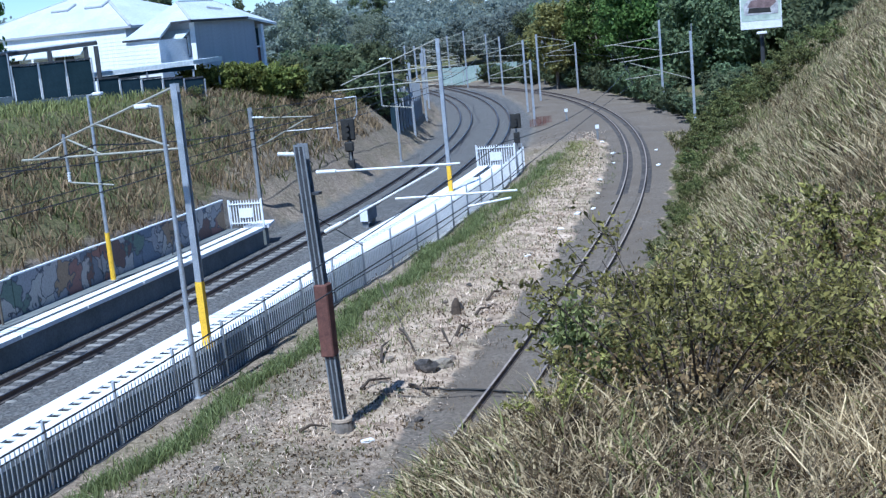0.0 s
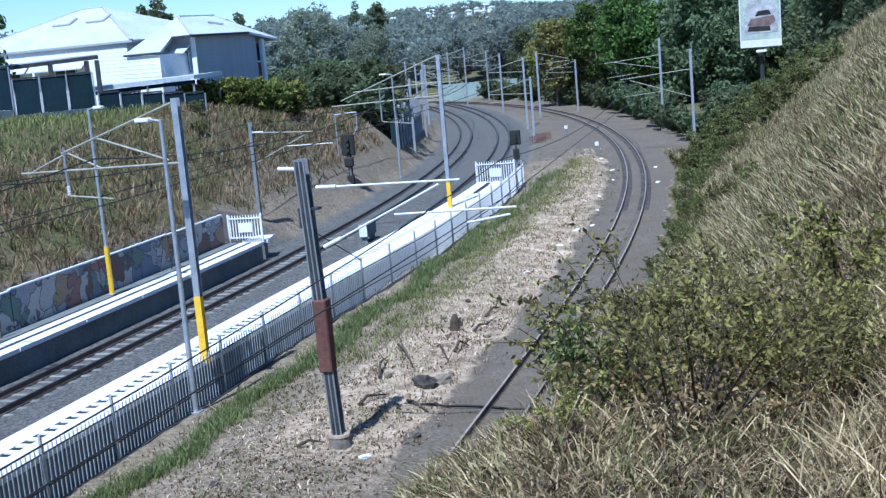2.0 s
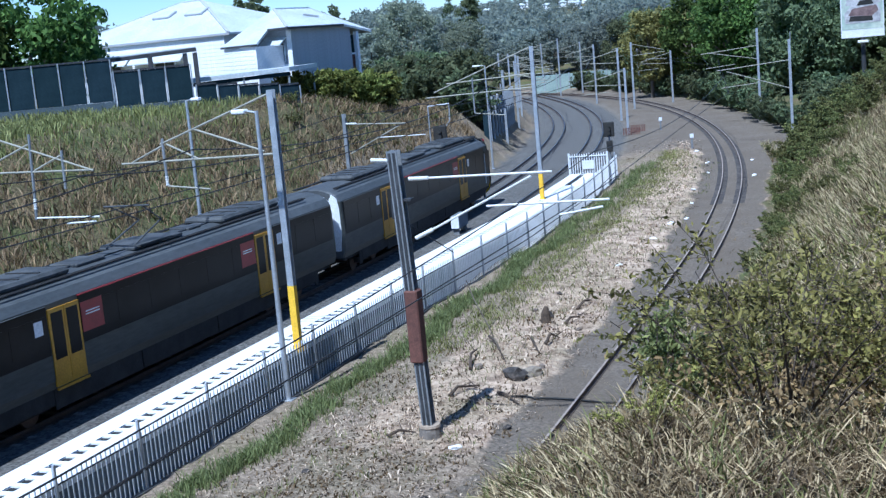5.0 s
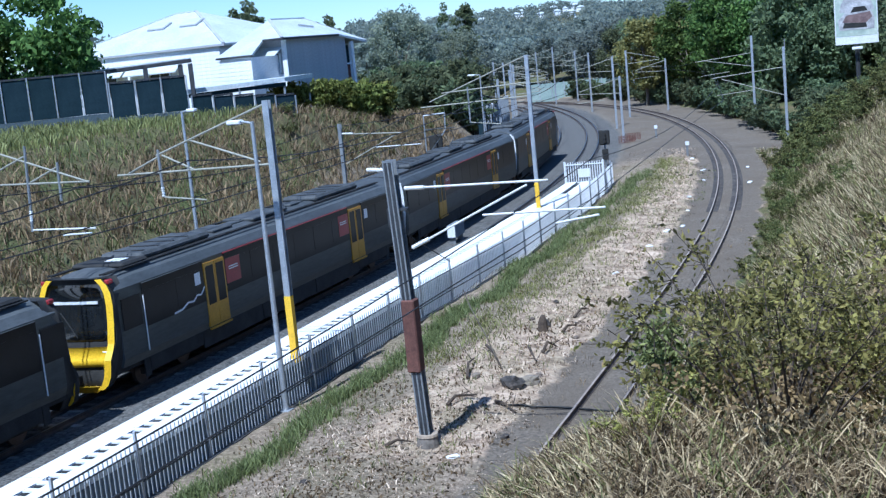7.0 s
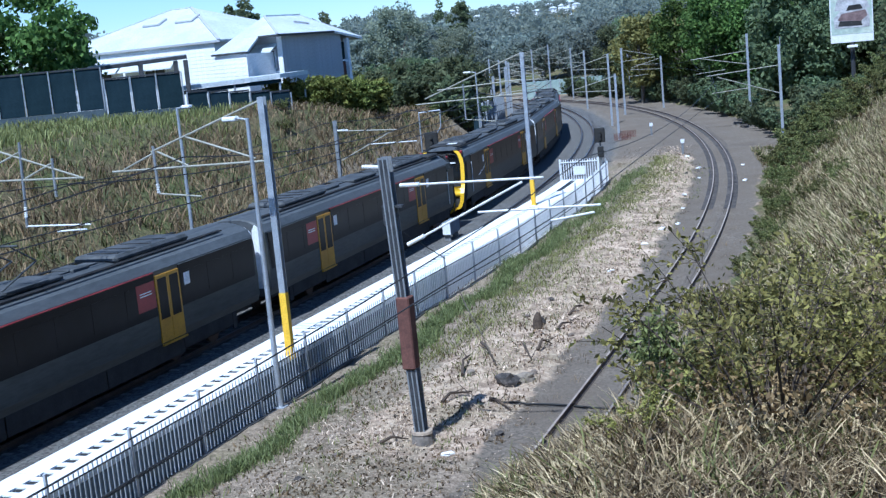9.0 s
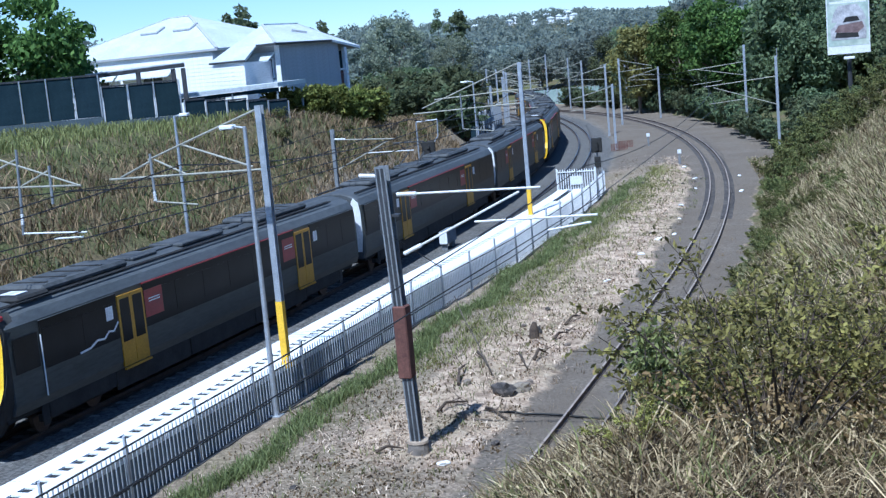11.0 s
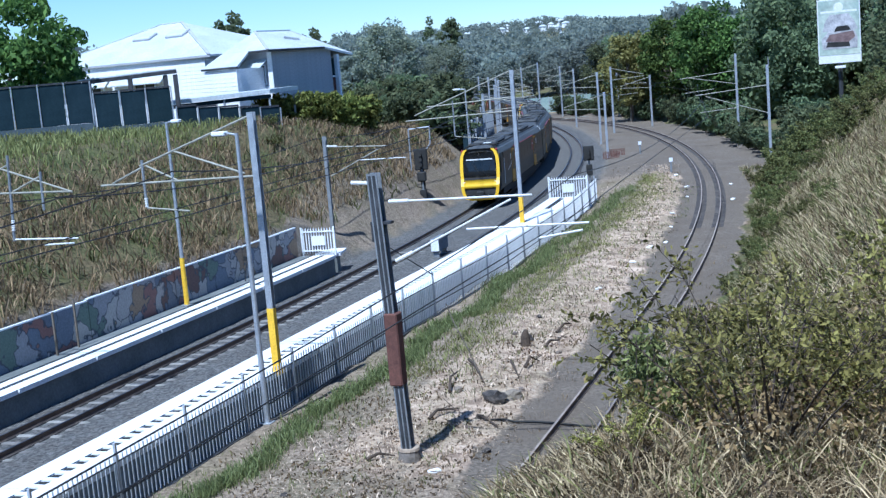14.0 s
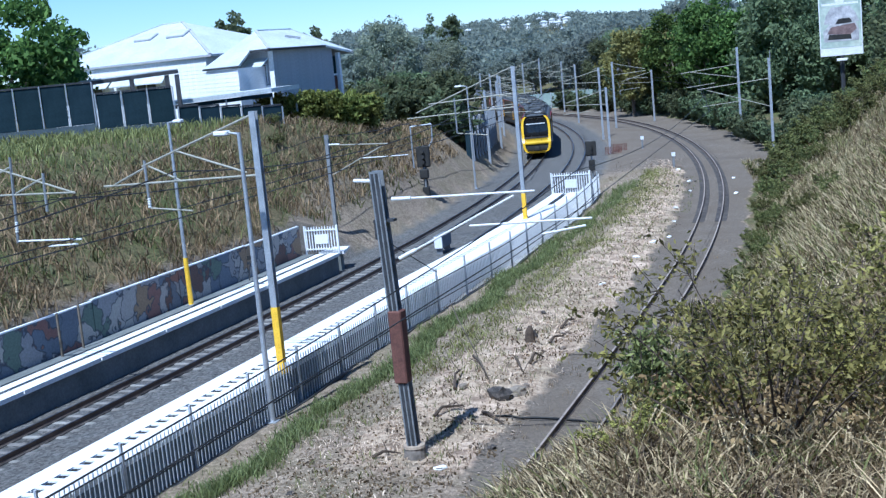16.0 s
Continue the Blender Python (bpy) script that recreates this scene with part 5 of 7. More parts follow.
def grasses():
    right = lambda s, o, sc, oc: oc > 2.4
    x, y = tufts(*polar(5600, -7, 27, 4.6, 24, 0.9), 13, 0.09)
    x, y = keep(x, y, right)
    blades("dry_grass", x, y, 0.235, 0.0145, 1.15, M["straw"], "tall dry straw-coloured grass on the near bank")
    x, y = tufts(*polar(3200, -7, 27, 4.6, 24, 0.9), 12, 0.12)
    x, y = keep(x, y, right)
    blades("brown_grass", x, y, 0.25, 0.016, 1.0, M["brown"], "dead brown grass between the paler stalks")
    x, y = tufts(*polar(520, -7, 27, 5, 26, 0.9), 12, 0.16)
    x, y = keep(x, y, right)
    blades("olive_grass", x, y, 0.34, 0.015, 1.0, M["olive_weed"], "olive green grass among the dry grass")
    x, y = tufts(*polar(8500, 2, 27, 21, 95, 1.1), 11, 0.3)
    bx, by = keep(*tufts(*polar(3200, 2, 27, 23, 95, 1.1), 9, 0.3), lambda s, o, sc, oc: (oc > 2.5) & (oc < 24))
    blades("brown_grass", bx, by, 0.55, 0.028, 0.8, M["brown"], "dead brown grass on the long bank")
    x, y = keep(x, y, lambda s, o, sc, oc: (oc > 2.5) & (oc < 24))
    blades("dry_grass", x, y, 0.42, 0.024, 1.1, M["pale"], "dry tall grass covering the long bank")
    x, y = tufts(*polar(4200, 2, 27, 23, 95, 1.1), 8, 0.35)
    x, y = keep(x, y, lambda s, o, sc, oc: (oc > 2.5) & (oc < 24))
    blades("olive_grass", x, y, 0.45, 0.028, 0.9, M["olive_weed"], "olive grass on the long bank")
    x, y = tufts(*polar(260, -9, -0.8, 5.5, 13), 15, 0.13)
    x, y = keep(x, y, right)
    blades("green_grass", x, y, 0.27, 0.016, 0.8, M["olive_weed"], "fresh olive green weeds at the foot of the near bank")
    x, y = keep(*tufts(*polar(900, -9, 3.5, 5.5, 12), 12, 0.10), right)
    blades("dry_grass", x, y, 0.19, 0.0145, 1.2, M["pale"], "curled dry straw grass at the foot of the near bank")
    x, y = tufts(nrng.uniform(0.7, 4.6, 190), nrng.uniform(8.9, 11.4, 190), 9, 0.10)
    blades("tall_grass", x, y, 0.44, 0.013, 0.9, M["straw"], "tall pale grass stalks standing between the shrubs")
    az, rr = np.radians(nrng.uniform(17, 24, 95)), nrng.uniform(7.8, 9.6, 95)
    x, y = tufts(rr * np.sin(az), rr * np.cos(az), 9, 0.13)
    blades("tall_grass", x, y, 0.50, 0.012, 0.9, M["straw"], "tall pale dry grass standing beside the olive shrub")
    # left bank
    x, y = tufts(nrng.uniform(-42, 3, 13000), nrng.uniform(28, 100, 13000), 8, 0.28)
    x, y = keep(x, y, lambda s, o, sc, oc: (o < -3.95 - 0.8 * (s > 55)) & (o > -24) & (s < 96))
    s, o = along(x, y, LINE_A, BACK)
    low = nrng.uniform(0, 1, len(x)) > 0.85 * ease(-o, 9.4, 11.6)
    blades("bank_grass", x[low], y[low], 0.62 - 0.25 * ease(-o[low], 9, 12), 0.045, 0.75, M["bank_grass"], "tall brown and green rank grass on the left bank")
    g = ~low
    blades("bank_grass", x[g], y[g], 0.55, 0.05, 0.5, M["crest_grass"], "fresh green grass below the boundary fence")
    x, y = tufts(nrng.uniform(-42, 3, 1300), nrng.uniform(28, 100, 1300), 10, 0.3)
    x, y = keep(x, y, lambda s, o, sc, oc: (o < -4.3) & (o > -10.5) & (s < 80))
    blades("olive_grass", x, y, 0.62, 0.06, 0.8, M["olive"], "dark green weeds in the bank grass")
    # green strip along the fence
    ss = nrng.uniform(8, 84, 2600)
    oo = 8.15 + nrng.normal(0, 0.22, 2600) * (1 + 0.6 * ease(ss, 40, 60)) + 0.25 * np.sin(ss * 0.7) + 0.9 * ease(ss, 55, 84)
    pts = np.array([on_line(a, b)[0][:2] for a, b in zip(ss, oo)])
    x, y = tufts(pts[:, 0], pts[:, 1], 12, 0.10)
    far = nrng.uniform(0, 1, len(x)) > 0.6 * ease(np.hypot(x, y), 42, 75)
    x, y = x[far], y[far]
    blades("green_grass", x, y, 0.33, 0.022, 0.6, M["green_grass"], "strip of fresh green grass beside the palisade fence")
    ss = nrng.uniform(16, 84, 700)
    oo = nrng.uniform(7.1, 13.6, 700)
    pts = np.array([on_line(a, b)[0][:2] for a, b in zip(ss, oo)])
    x, y = tufts(pts[:, 0], pts[:, 1], 7, 0.12)
    blades("olive_grass", x, y, 0.22, 0.02, 0.8, M["olive"], "sparse low weeds on the dry earth")
    # straw lying on the earth
    ss, oo = nrng.uniform(10, 100, 80000), nrng.uniform(7.2, 14.6, 80000)
    pts = np.array([on_line(a, b)[0][:2] for a, b in zip(ss, oo)])
    x, y = keep(pts[:, 0], pts[:, 1], lambda s, o, sc, oc: oc < -1.6)
    s, o = along(x, y, LINE_A, BACK)
    sc, oc = along(x, y, LINE_C, 66.0)
    swath = np.exp(-((oc + 3.6) / 1.7) ** 2)
    mess = ripple(x, y, 1.9, 0.6) + 0.6 * ripple(x, y, 0.7, 3.0) + nrng.normal(0, 0.3, len(x))
    thin = ease(np.hypot(x, y), 36, 58)
    dice = nrng.uniform(0, 1, len(x))
    near = 1 - ease(s, 22, 30)
    k = (mess > 0.75 - 0.45 * swath - 0.5 * near) & (dice > 0.80 * thin)
    b = (mess < -0.2) & (nrng.uniform(0, 1, len(x)) < 0.38 * (1 - 0.7 * thin))
    blades("leaf_litter", x[b], y[b], 0.17, 0.035, 1.0, M["brown"], "dark brown dead leaves and twigs on the dry earth", "leaf litter", flat=0.6)
    blades("straw_litter", x[k], y[k], 0.21, 0.022, 1.0, M["litter"], "pale cut straw lying on the dry earth", "straw", flat=0.6)
    ss, oo = nrng.uniform(13, 33, 5200), nrng.uniform(9.0, 14.4, 5200)
    pts = np.array([on_line(a, b)[0][:2] for a, b in zip(ss, oo)])
    x, y = keep(pts[:, 0], pts[:, 1], lambda s, o, sc, oc: oc < -1.5)
    b = ripple(x, y, 0.8, 1.5) + nrng.normal(0, 0.5, len(x)) > 0.05
    blades("leaf_litter", x[b], y[b], 0.10, 0.05, 1.3, M["brown"], "small dark dead leaves strewn on the brown earth", "leaf litter", flat=0.8)
    b = ~b
    blades("straw_litter", x[b], y[b], 0.11, 0.03, 1.4, M["litter"], "short straw and bark flakes on the brown earth", "straw", flat=0.8)
    # pale chips and clods along the edge towards the single track
    ss, oo = nrng.uniform(30, 96, 1700), -2.5 - np.abs(nrng.normal(0, 0.8, 1700))
    pts = np.array([on_c(a, b)[0][:2] for a, b in zip(ss, oo)])
    blades("bark_chips", pts[:, 0], pts[:, 1], 0.26, 0.06, 1.1, M["litter"], "pale bark chips scattered beside the single track", "bark chips", flat=0.7)
    # olive grass creeping from the fence over the earth
    ss = nrng.uniform(36, 92, 2600)
    oo = 8.9 + np.abs(nrng.normal(0, 1.1, 2600)) + 0.9 * ease(ss, 55, 84)
    pts = np.array([on_line(a, b)[0][:2] for a, b in zip(ss, oo)])
    x, y = tufts(pts[:, 0], pts[:, 1], 4, 0.15)
    blades("olive_grass", x, y, 0.2, 0.022, 0.8, M["olive_weed"], "thin dry olive grass on the earth beside the fence")
    ss, oo = nrng.uniform(22, 42, 240), nrng.uniform(0.7, 2.7, 240)
    pts = np.array([on_c(a, b)[0][:2] for a, b in zip(ss, oo)])
    x, y = tufts(pts[:, 0], pts[:, 1], 9, 0.12)
    blades("dry_grass", x, y, 0.36, 0.016, 0.7, M["straw"], "dry stalks growing up between the rusty rails")
    x, y = tufts(*polar(300, -4, 12, 20, 60), 9, 0.12)
    x, y = keep(x, y, lambda s, o, sc, oc: (oc > -2.6) & (oc < 3.2) & (np.abs(oc) > 0.9))
    blades("dry_grass", x, y, 0.22, 0.012, 0.7, M["bank_grass"], "dry grass growing beside the single track")


grasses()


def shrubs():
    a = shrub("tall olive green shrub with thin brown stems in dry grass", 24, 1.5, 1.9, 0.056, 19, M["shrub"], 1, twigs=9, bare=0.5)
    plant(a, [(1.95, 9.9, 1.0, -0.1), (3.1, 10.9, 1.02, -0.1), (2.5, 12.2, 1.25, -0.1), (3.2, 10.1, 0.6, -0.1)])
    b = shrub("smaller leafy green shrub on the near bank", 12, 0.8, 0.95, 0.055, 20, M["shrub"], 2, twigs=7)
    plant(b, [(2.0, 19.0, 1.5), (1.55, 11.0, 1.0), (2.6, 14.8, 1.5), (0.8, 9.4, 0.5), (-0.9, 12.2, 0.5), (-0.5, 10.6, 0.45), (4.6, 14.0, 1.4)])
    w = shrub("thin dark-leaved branch spray leaning out over the track", 8, 0.65, 1.3, 0.060, 22, M["rank"], 6, twigs=7, bare=0.55)
    plant(w, [(1.15, 11.3, 1.0, 0.0), (1.45, 12.0, 1.2, 0.0)])
    c = shrub("bushy dark green shrub at the foot of the bank", 16, 1.6, 2.3, 0.17, 17, M["rank"], 3, twigs=8)
    spots = []
    for i in range(12):
        s = 62 + i * 2.6
        p, h = on_c(s, 3.0 + 1.0 * rng.random() + 3.4 * float(ease(s, 70, 96)), 0)
        spots.append((p.x, p.y, rng.uniform(0.4, 0.75)))
    for i in range(44):
        s = rng.uniform(66, 94)
        p, h = on_c(s, rng.uniform(4.2, 11.5), 0)
        spots.append((p.x, p.y, rng.uniform(0.45, 0.85)))
    for i in range(16):
        p, h = on_c(rng.uniform(42, 68), rng.uniform(3.0, 6.5), 0)
        spots.append((p.x, p.y, rng.uniform(0.22, 0.42)))
    for i in range(22):
        p, h = on_c(rng.uniform(40, 72), rng.uniform(2.2, 3.6), 0)
        spots.append((p.x, p.y, rng.uniform(0.22, 0.42)))
    for i in range(12):
        p, h = on_line(rng.uniform(58, 98), rng.uniform(-9.5, -6.2), 0)
        spots.append((p.x, p.y, rng.uniform(0.2, 0.4)))
    plant(c, spots)
    spots = []
    for i in range(34):
        p, h = on_c(100 + i * 3.1, 5.0 + 1.6 * rng.random(), 0)
        spots.append((p.x, p.y, rng.uniform(1.0, 1.7)))
    for i in range(26):
        az, rr = radians(rng.uniform(-7.5, -1.5)), rng.uniform(102, 128)
        spots.append((rr * math.sin(az), rr * math.cos(az), rng.uniform(1.2, 2.0)))
    for i in range(22):
        az, rr = radians(rng.uniform(12.5, 17.5)), rng.uniform(98, 122)
        spots.append((rr * math.sin(az), rr * math.cos(az), rng.uniform(0.9, 1.5)))
    e = shrub("dark green undergrowth below the trees beside the track", 14, 1.6, 2.2, 0.26, 15, M["tree"], 5, twigs=8, bare=0.15)
    plant(e, spots)
    d = shrub("yellow-green garden hedge behind the bank", 26, 1.3, 2.4, 0.19, 20, M["hedge"], 4, "hedge", twigs=9, bare=0.1)
    plant(d, [(-14.6, 81.0, 1.25), (-13.1, 82.2, 1.35), (-11.7, 83.4, 1.4), (-10.3, 84.6, 1.4), (-9.2, 87.2, 1.3), (-12.2, 85.5, 1.45), (-9.6, 89.2, 1.4), (-10.8, 87.0, 1.5)])


shrubs()


HILL_HOUSES = ((-1.04, 1000, 0.60), (0.45, 1020, 0.65), (0.74, 1180, 0.75), (1.48, 1190, 0.60), (1.60, 930, 0.60), (2.20, 1130, 0.75),
               (2.34, 960, 0.60), (2.72, 1010, 0.65), (3.08, 1170, 0.80), (2.96, 920, 0.55), (3.24, 780, 0.45), (3.40, 1050, 0.65))


def trees():
    big = tree("broadleaf_tree", 5.2, 4.0, 8.6, 150, 150, 1.1, 0.30, M["tree_bright"], "dense round green tree behind the boundary fence")
    plant(big, [(-29.6, 74.0, 1.08, -0.6), (-33.4, 70.5, 1.0, -0.8), (-37.0, 72.0, 1.25, -0.4)])
    dark = tree("broadleaf_tree", 4.2, 5.9, 12.6, 90, 140, 1.35, 0.38, M["tree"], "tall dark green tree above the cutting")
    spots = []
    for i in range(30):
        s = 96 + i * 3.8
        p, h = on_c(s, 12.0 + 2.5 * rng.random() + (i % 3) * 4.5, 0)
        spots.append((p.x, p.y, rng.uniform(0.8, 1.2), -0.6))
    spots += [(30 + i * 4.2, 134 + (i % 3) * 8, rng.uniform(0.9, 1.25), -0.5) for i in range(9)]
    plant(dark, capped(spots, 12.6))
    bright = tree("broadleaf_tree", 4.4, 5.2, 13.5, 80, 130, 1.3, 0.4, M["tree_bright"], "bright green leafy tree at the bend")
    plant(bright, capped([(24.5, 146.0, 1.0, -0.8), (28.5, 141.0, 0.9, -0.8), (22.5, 160, 0.95, -0.8)], 13.5))
    mid = tree("broadleaf_tree", 4.8, 4.6, 11.5, 80, 110, 1.5, 0.42, M["tree_hazed"], "haze-paled grey-green tree on the slope behind the line")
    spots = []
    for i in range(34):
        az = radians(-9.5 + 0.42 * i + rng.uniform(-0.3, 0.3))
        r = 112 + 85 * rng.random() + 50 * (i > 14)
        x0, y0 = r * math.sin(az), r * math.cos(az)
        lift = rng.uniform(0.010, 0.036) if i < 20 else rng.uniform(0.012, 0.030)
        spots.append((x0, y0, max(0.5, (9.3 + r * lift - ground_z(x0, y0) + 0.8) / 11.5), -0.8))
    x = [p for p in spots]
    sel = []
    for p in x:
        s, o = along(np.array([p[0]]), np.array([p[1]]), LINE_A, BACK)
        sc, oc = along(np.array([p[0]]), np.array([p[1]]), LINE_C, 66.0)
        if (o[0] < -9 or oc[0] > 8 or s[0] > 205) :
            sel.append(p)
    plant(mid, capped(sel, 11.5))
    pine = tree("conifer_tree", 2.0, 5.0, 14.5, 34, 40, 0.7, 0.35, M["tree"], "tall open dark conifer on the skyline", "conifer", cone=True, trunk=0.25)
    plant(pine, [(-8.1, 167.8, 0.90, -0.5)])
    round_one = tree("broadleaf_tree", 1.5, 3.4, 12.5, 40, 90, 0.8, 0.35, M["tree"], "dark rounded tree on the skyline")
    plant(round_one, [(-5.9, 177.9, 0.99, -0.5)])
    willow = tree("willow_tree", 4.0, 5.0, 13.0, 120, 130, 1.1, 0.26, M["willow"], "soft haze-paled grey-green willow-like tree beside the houses", "willow")
    plant(willow, [(-9.9, 117.6, 0.76, -0.5), (-4.9, 121.6, 0.57, -0.5)])
    thin = tree("gum_tree", 1.9, 2.0, 12.0, 22, 60, 0.7, 0.35, M["tree"], "thin open-crowned gum tree behind the houses", "gum tree", trunk=0.2)
    plant(thin, [(-24.0, 115.5, 0.93, -0.5), (-18.5, 128.7, 0.80, -0.5)])
    gold = tree("broadleaf_tree", 4.0, 4.6, 12.5, 70, 110, 1.2, 0.4, M["autumn"], "yellowing leafy tree at the bend")
    plant(gold, capped([(17.6, 166, 1.1, -0.8), (21.0, 170, 1.1, -0.8)], 12.5))
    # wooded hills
    far = tree("broadleaf_tree", 7.0, 5.0, 12.0, 60, 34, 2.2, 1.1, M["tree_hazed"], "distant haze-paled grey-green tree on the wooded hill")
    spots = []
    for i in range(330):
        az = radians(rng.uniform(-20, 26)) if i < 150 else radians(rng.uniform(-7, 9))
        r = rng.choice((260, 330, 420, 540, 700)) * rng.uniform(0.88, 1.12) if i < 150 else rng.uniform(900, 1250)
        spots.append((r * math.sin(az), r * math.cos(az), rng.uniform(0.7, 1.1) * (1 + r / 2500), -1.5))
    spots = capped(spots, 12.0)
    for i in range(680):
        deg, r = rng.uniform(-6, 8), 430 + 820 * rng.random() ** 0.8
        if any(abs(deg - d) < 0.3 and q - 60 < r < q + 12 for d, q, k in HILL_HOUSES):
            continue
        az = radians(deg)
        spots.append((r * math.sin(az), r * math.cos(az), rng.uniform(0.55, 0.95), -1.5))
    # low growth below the houses
    spots = [(x, y, s * 0.5, dz * 0.5) if any(abs(math.degrees(math.atan2(x, y)) - d) < 0.2 and 430 < math.hypot(x, y) < q for d, q, k in HILL_HOUSES) else (x, y, s, dz) for x, y, s, dz in spots]
    plant(far, [p for p in spots if math.hypot(p[0], p[1]) < 430][:150])
    rest = [p for p in spots if math.hypot(p[0], p[1]) >= 430]
    vs, qs, k = [], [], 0
    for x, y, s, dz in rest:
        d = sphere_points(26) * (nrng.uniform(0.4, 1.0, 26) ** 0.6)[:, None] * np.array([7.0, 7.0, 5.0]) + np.array([0, 0, 7.0])
        c = np.repeat(d, 9, 0) + sphere_points(26 * 9) * 2.0
        v, q = leaf_quads(c * s + np.array([x, y, ground_z(x, y) + dz]), 1.75 * s)
        vs.append(v)
        qs.append(q + k)
        k += len(v)
    tagged(new("far_woods", fast_mesh("far_woods", np.concatenate(vs), np.concatenate(qs), M["tree_hazed"])), "haze-paled grey-green woods covering the distant hill", "woods", kind="stuff")


trees()
for az, r, k in HILL_HOUSES:
    x, y = r * math.sin(radians(az)), r * math.cos(radians(az))
    far_house(x, y, k, "small distant white house on the wooded hill")


# ---- the train: six cars in two sets ----
M.update(
    # side panels coloured darker to hold the shade on the train's flank
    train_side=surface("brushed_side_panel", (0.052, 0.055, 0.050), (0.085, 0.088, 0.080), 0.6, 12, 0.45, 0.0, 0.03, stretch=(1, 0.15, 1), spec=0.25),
    train_band=surface("black_window_band", (0.005, 0.005, 0.006), (0.010, 0.010, 0.011), 1, 20, 0.3, 0.0, 0.0, spec=0.12),
    train_roof=surface("grey_roof_paint", (0.045, 0.05, 0.052), (0.085, 0.09, 0.094), 0.5, 9, 0.7, 0.0, 0.08, stretch=(1, 0.3, 1)),
    roof_kit=surface("roof_equipment", (0.035, 0.038, 0.04), (0.09, 0.094, 0.097), 1.2, 15, 0.75, 0.1, 0.15),
    train_shoulder=surface("grey_shoulder_paint", (0.062, 0.068, 0.07), (0.105, 0.112, 0.115), 0.5, 9, 0.6, 0.0, 0.05, stretch=(1, 0.3, 1)),
    train_red=surface("maroon_panel", (0.22, 0.014, 0.02), (0.30, 0.024, 0.03), 1, 20, 0.4, 0.0, 0.0),
    train_yellow=surface("train_yellow", (0.78, 0.47, 0.01), (0.86, 0.55, 0.02), 1, 20, 0.4, 0.0, 0.0),
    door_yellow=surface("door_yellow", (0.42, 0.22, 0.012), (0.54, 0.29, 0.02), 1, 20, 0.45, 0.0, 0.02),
    end_white=surface("pale_end_wall", (0.70, 0.71, 0.72), (0.80, 0.80, 0.80), 1, 20, 0.6, 0.0, 0.03),
    under=surface("underframe", (0.014, 0.014, 0.014), (0.036, 0.034, 0.031), 1.5, 15, 0.8, 0.1, 0.2),
    screen=surface("windscreen_glass", (0.008, 0.01, 0.012), (0.016, 0.018, 0.02), 1, 10, 0.06, 0.0, 0.0),
)
PITCH = 24.0
HALF = 11.70


def ring(hw, zt, zb=0.95):
    """One cross-section of the car body, from the lower right side over the roof to the lower left."""
    r = [(hw - 0.10, zb), (hw - 0.01, zb + 0.25), (hw, 1.9), (hw - 0.02, 2.9), (hw - 0.06, 3.30), (hw - 0.22, zt - 0.28), (hw - 0.55, zt - 0.10), (hw * 0.28, zt)]
    return r + [(-x, z) for x, z in reversed(r)]


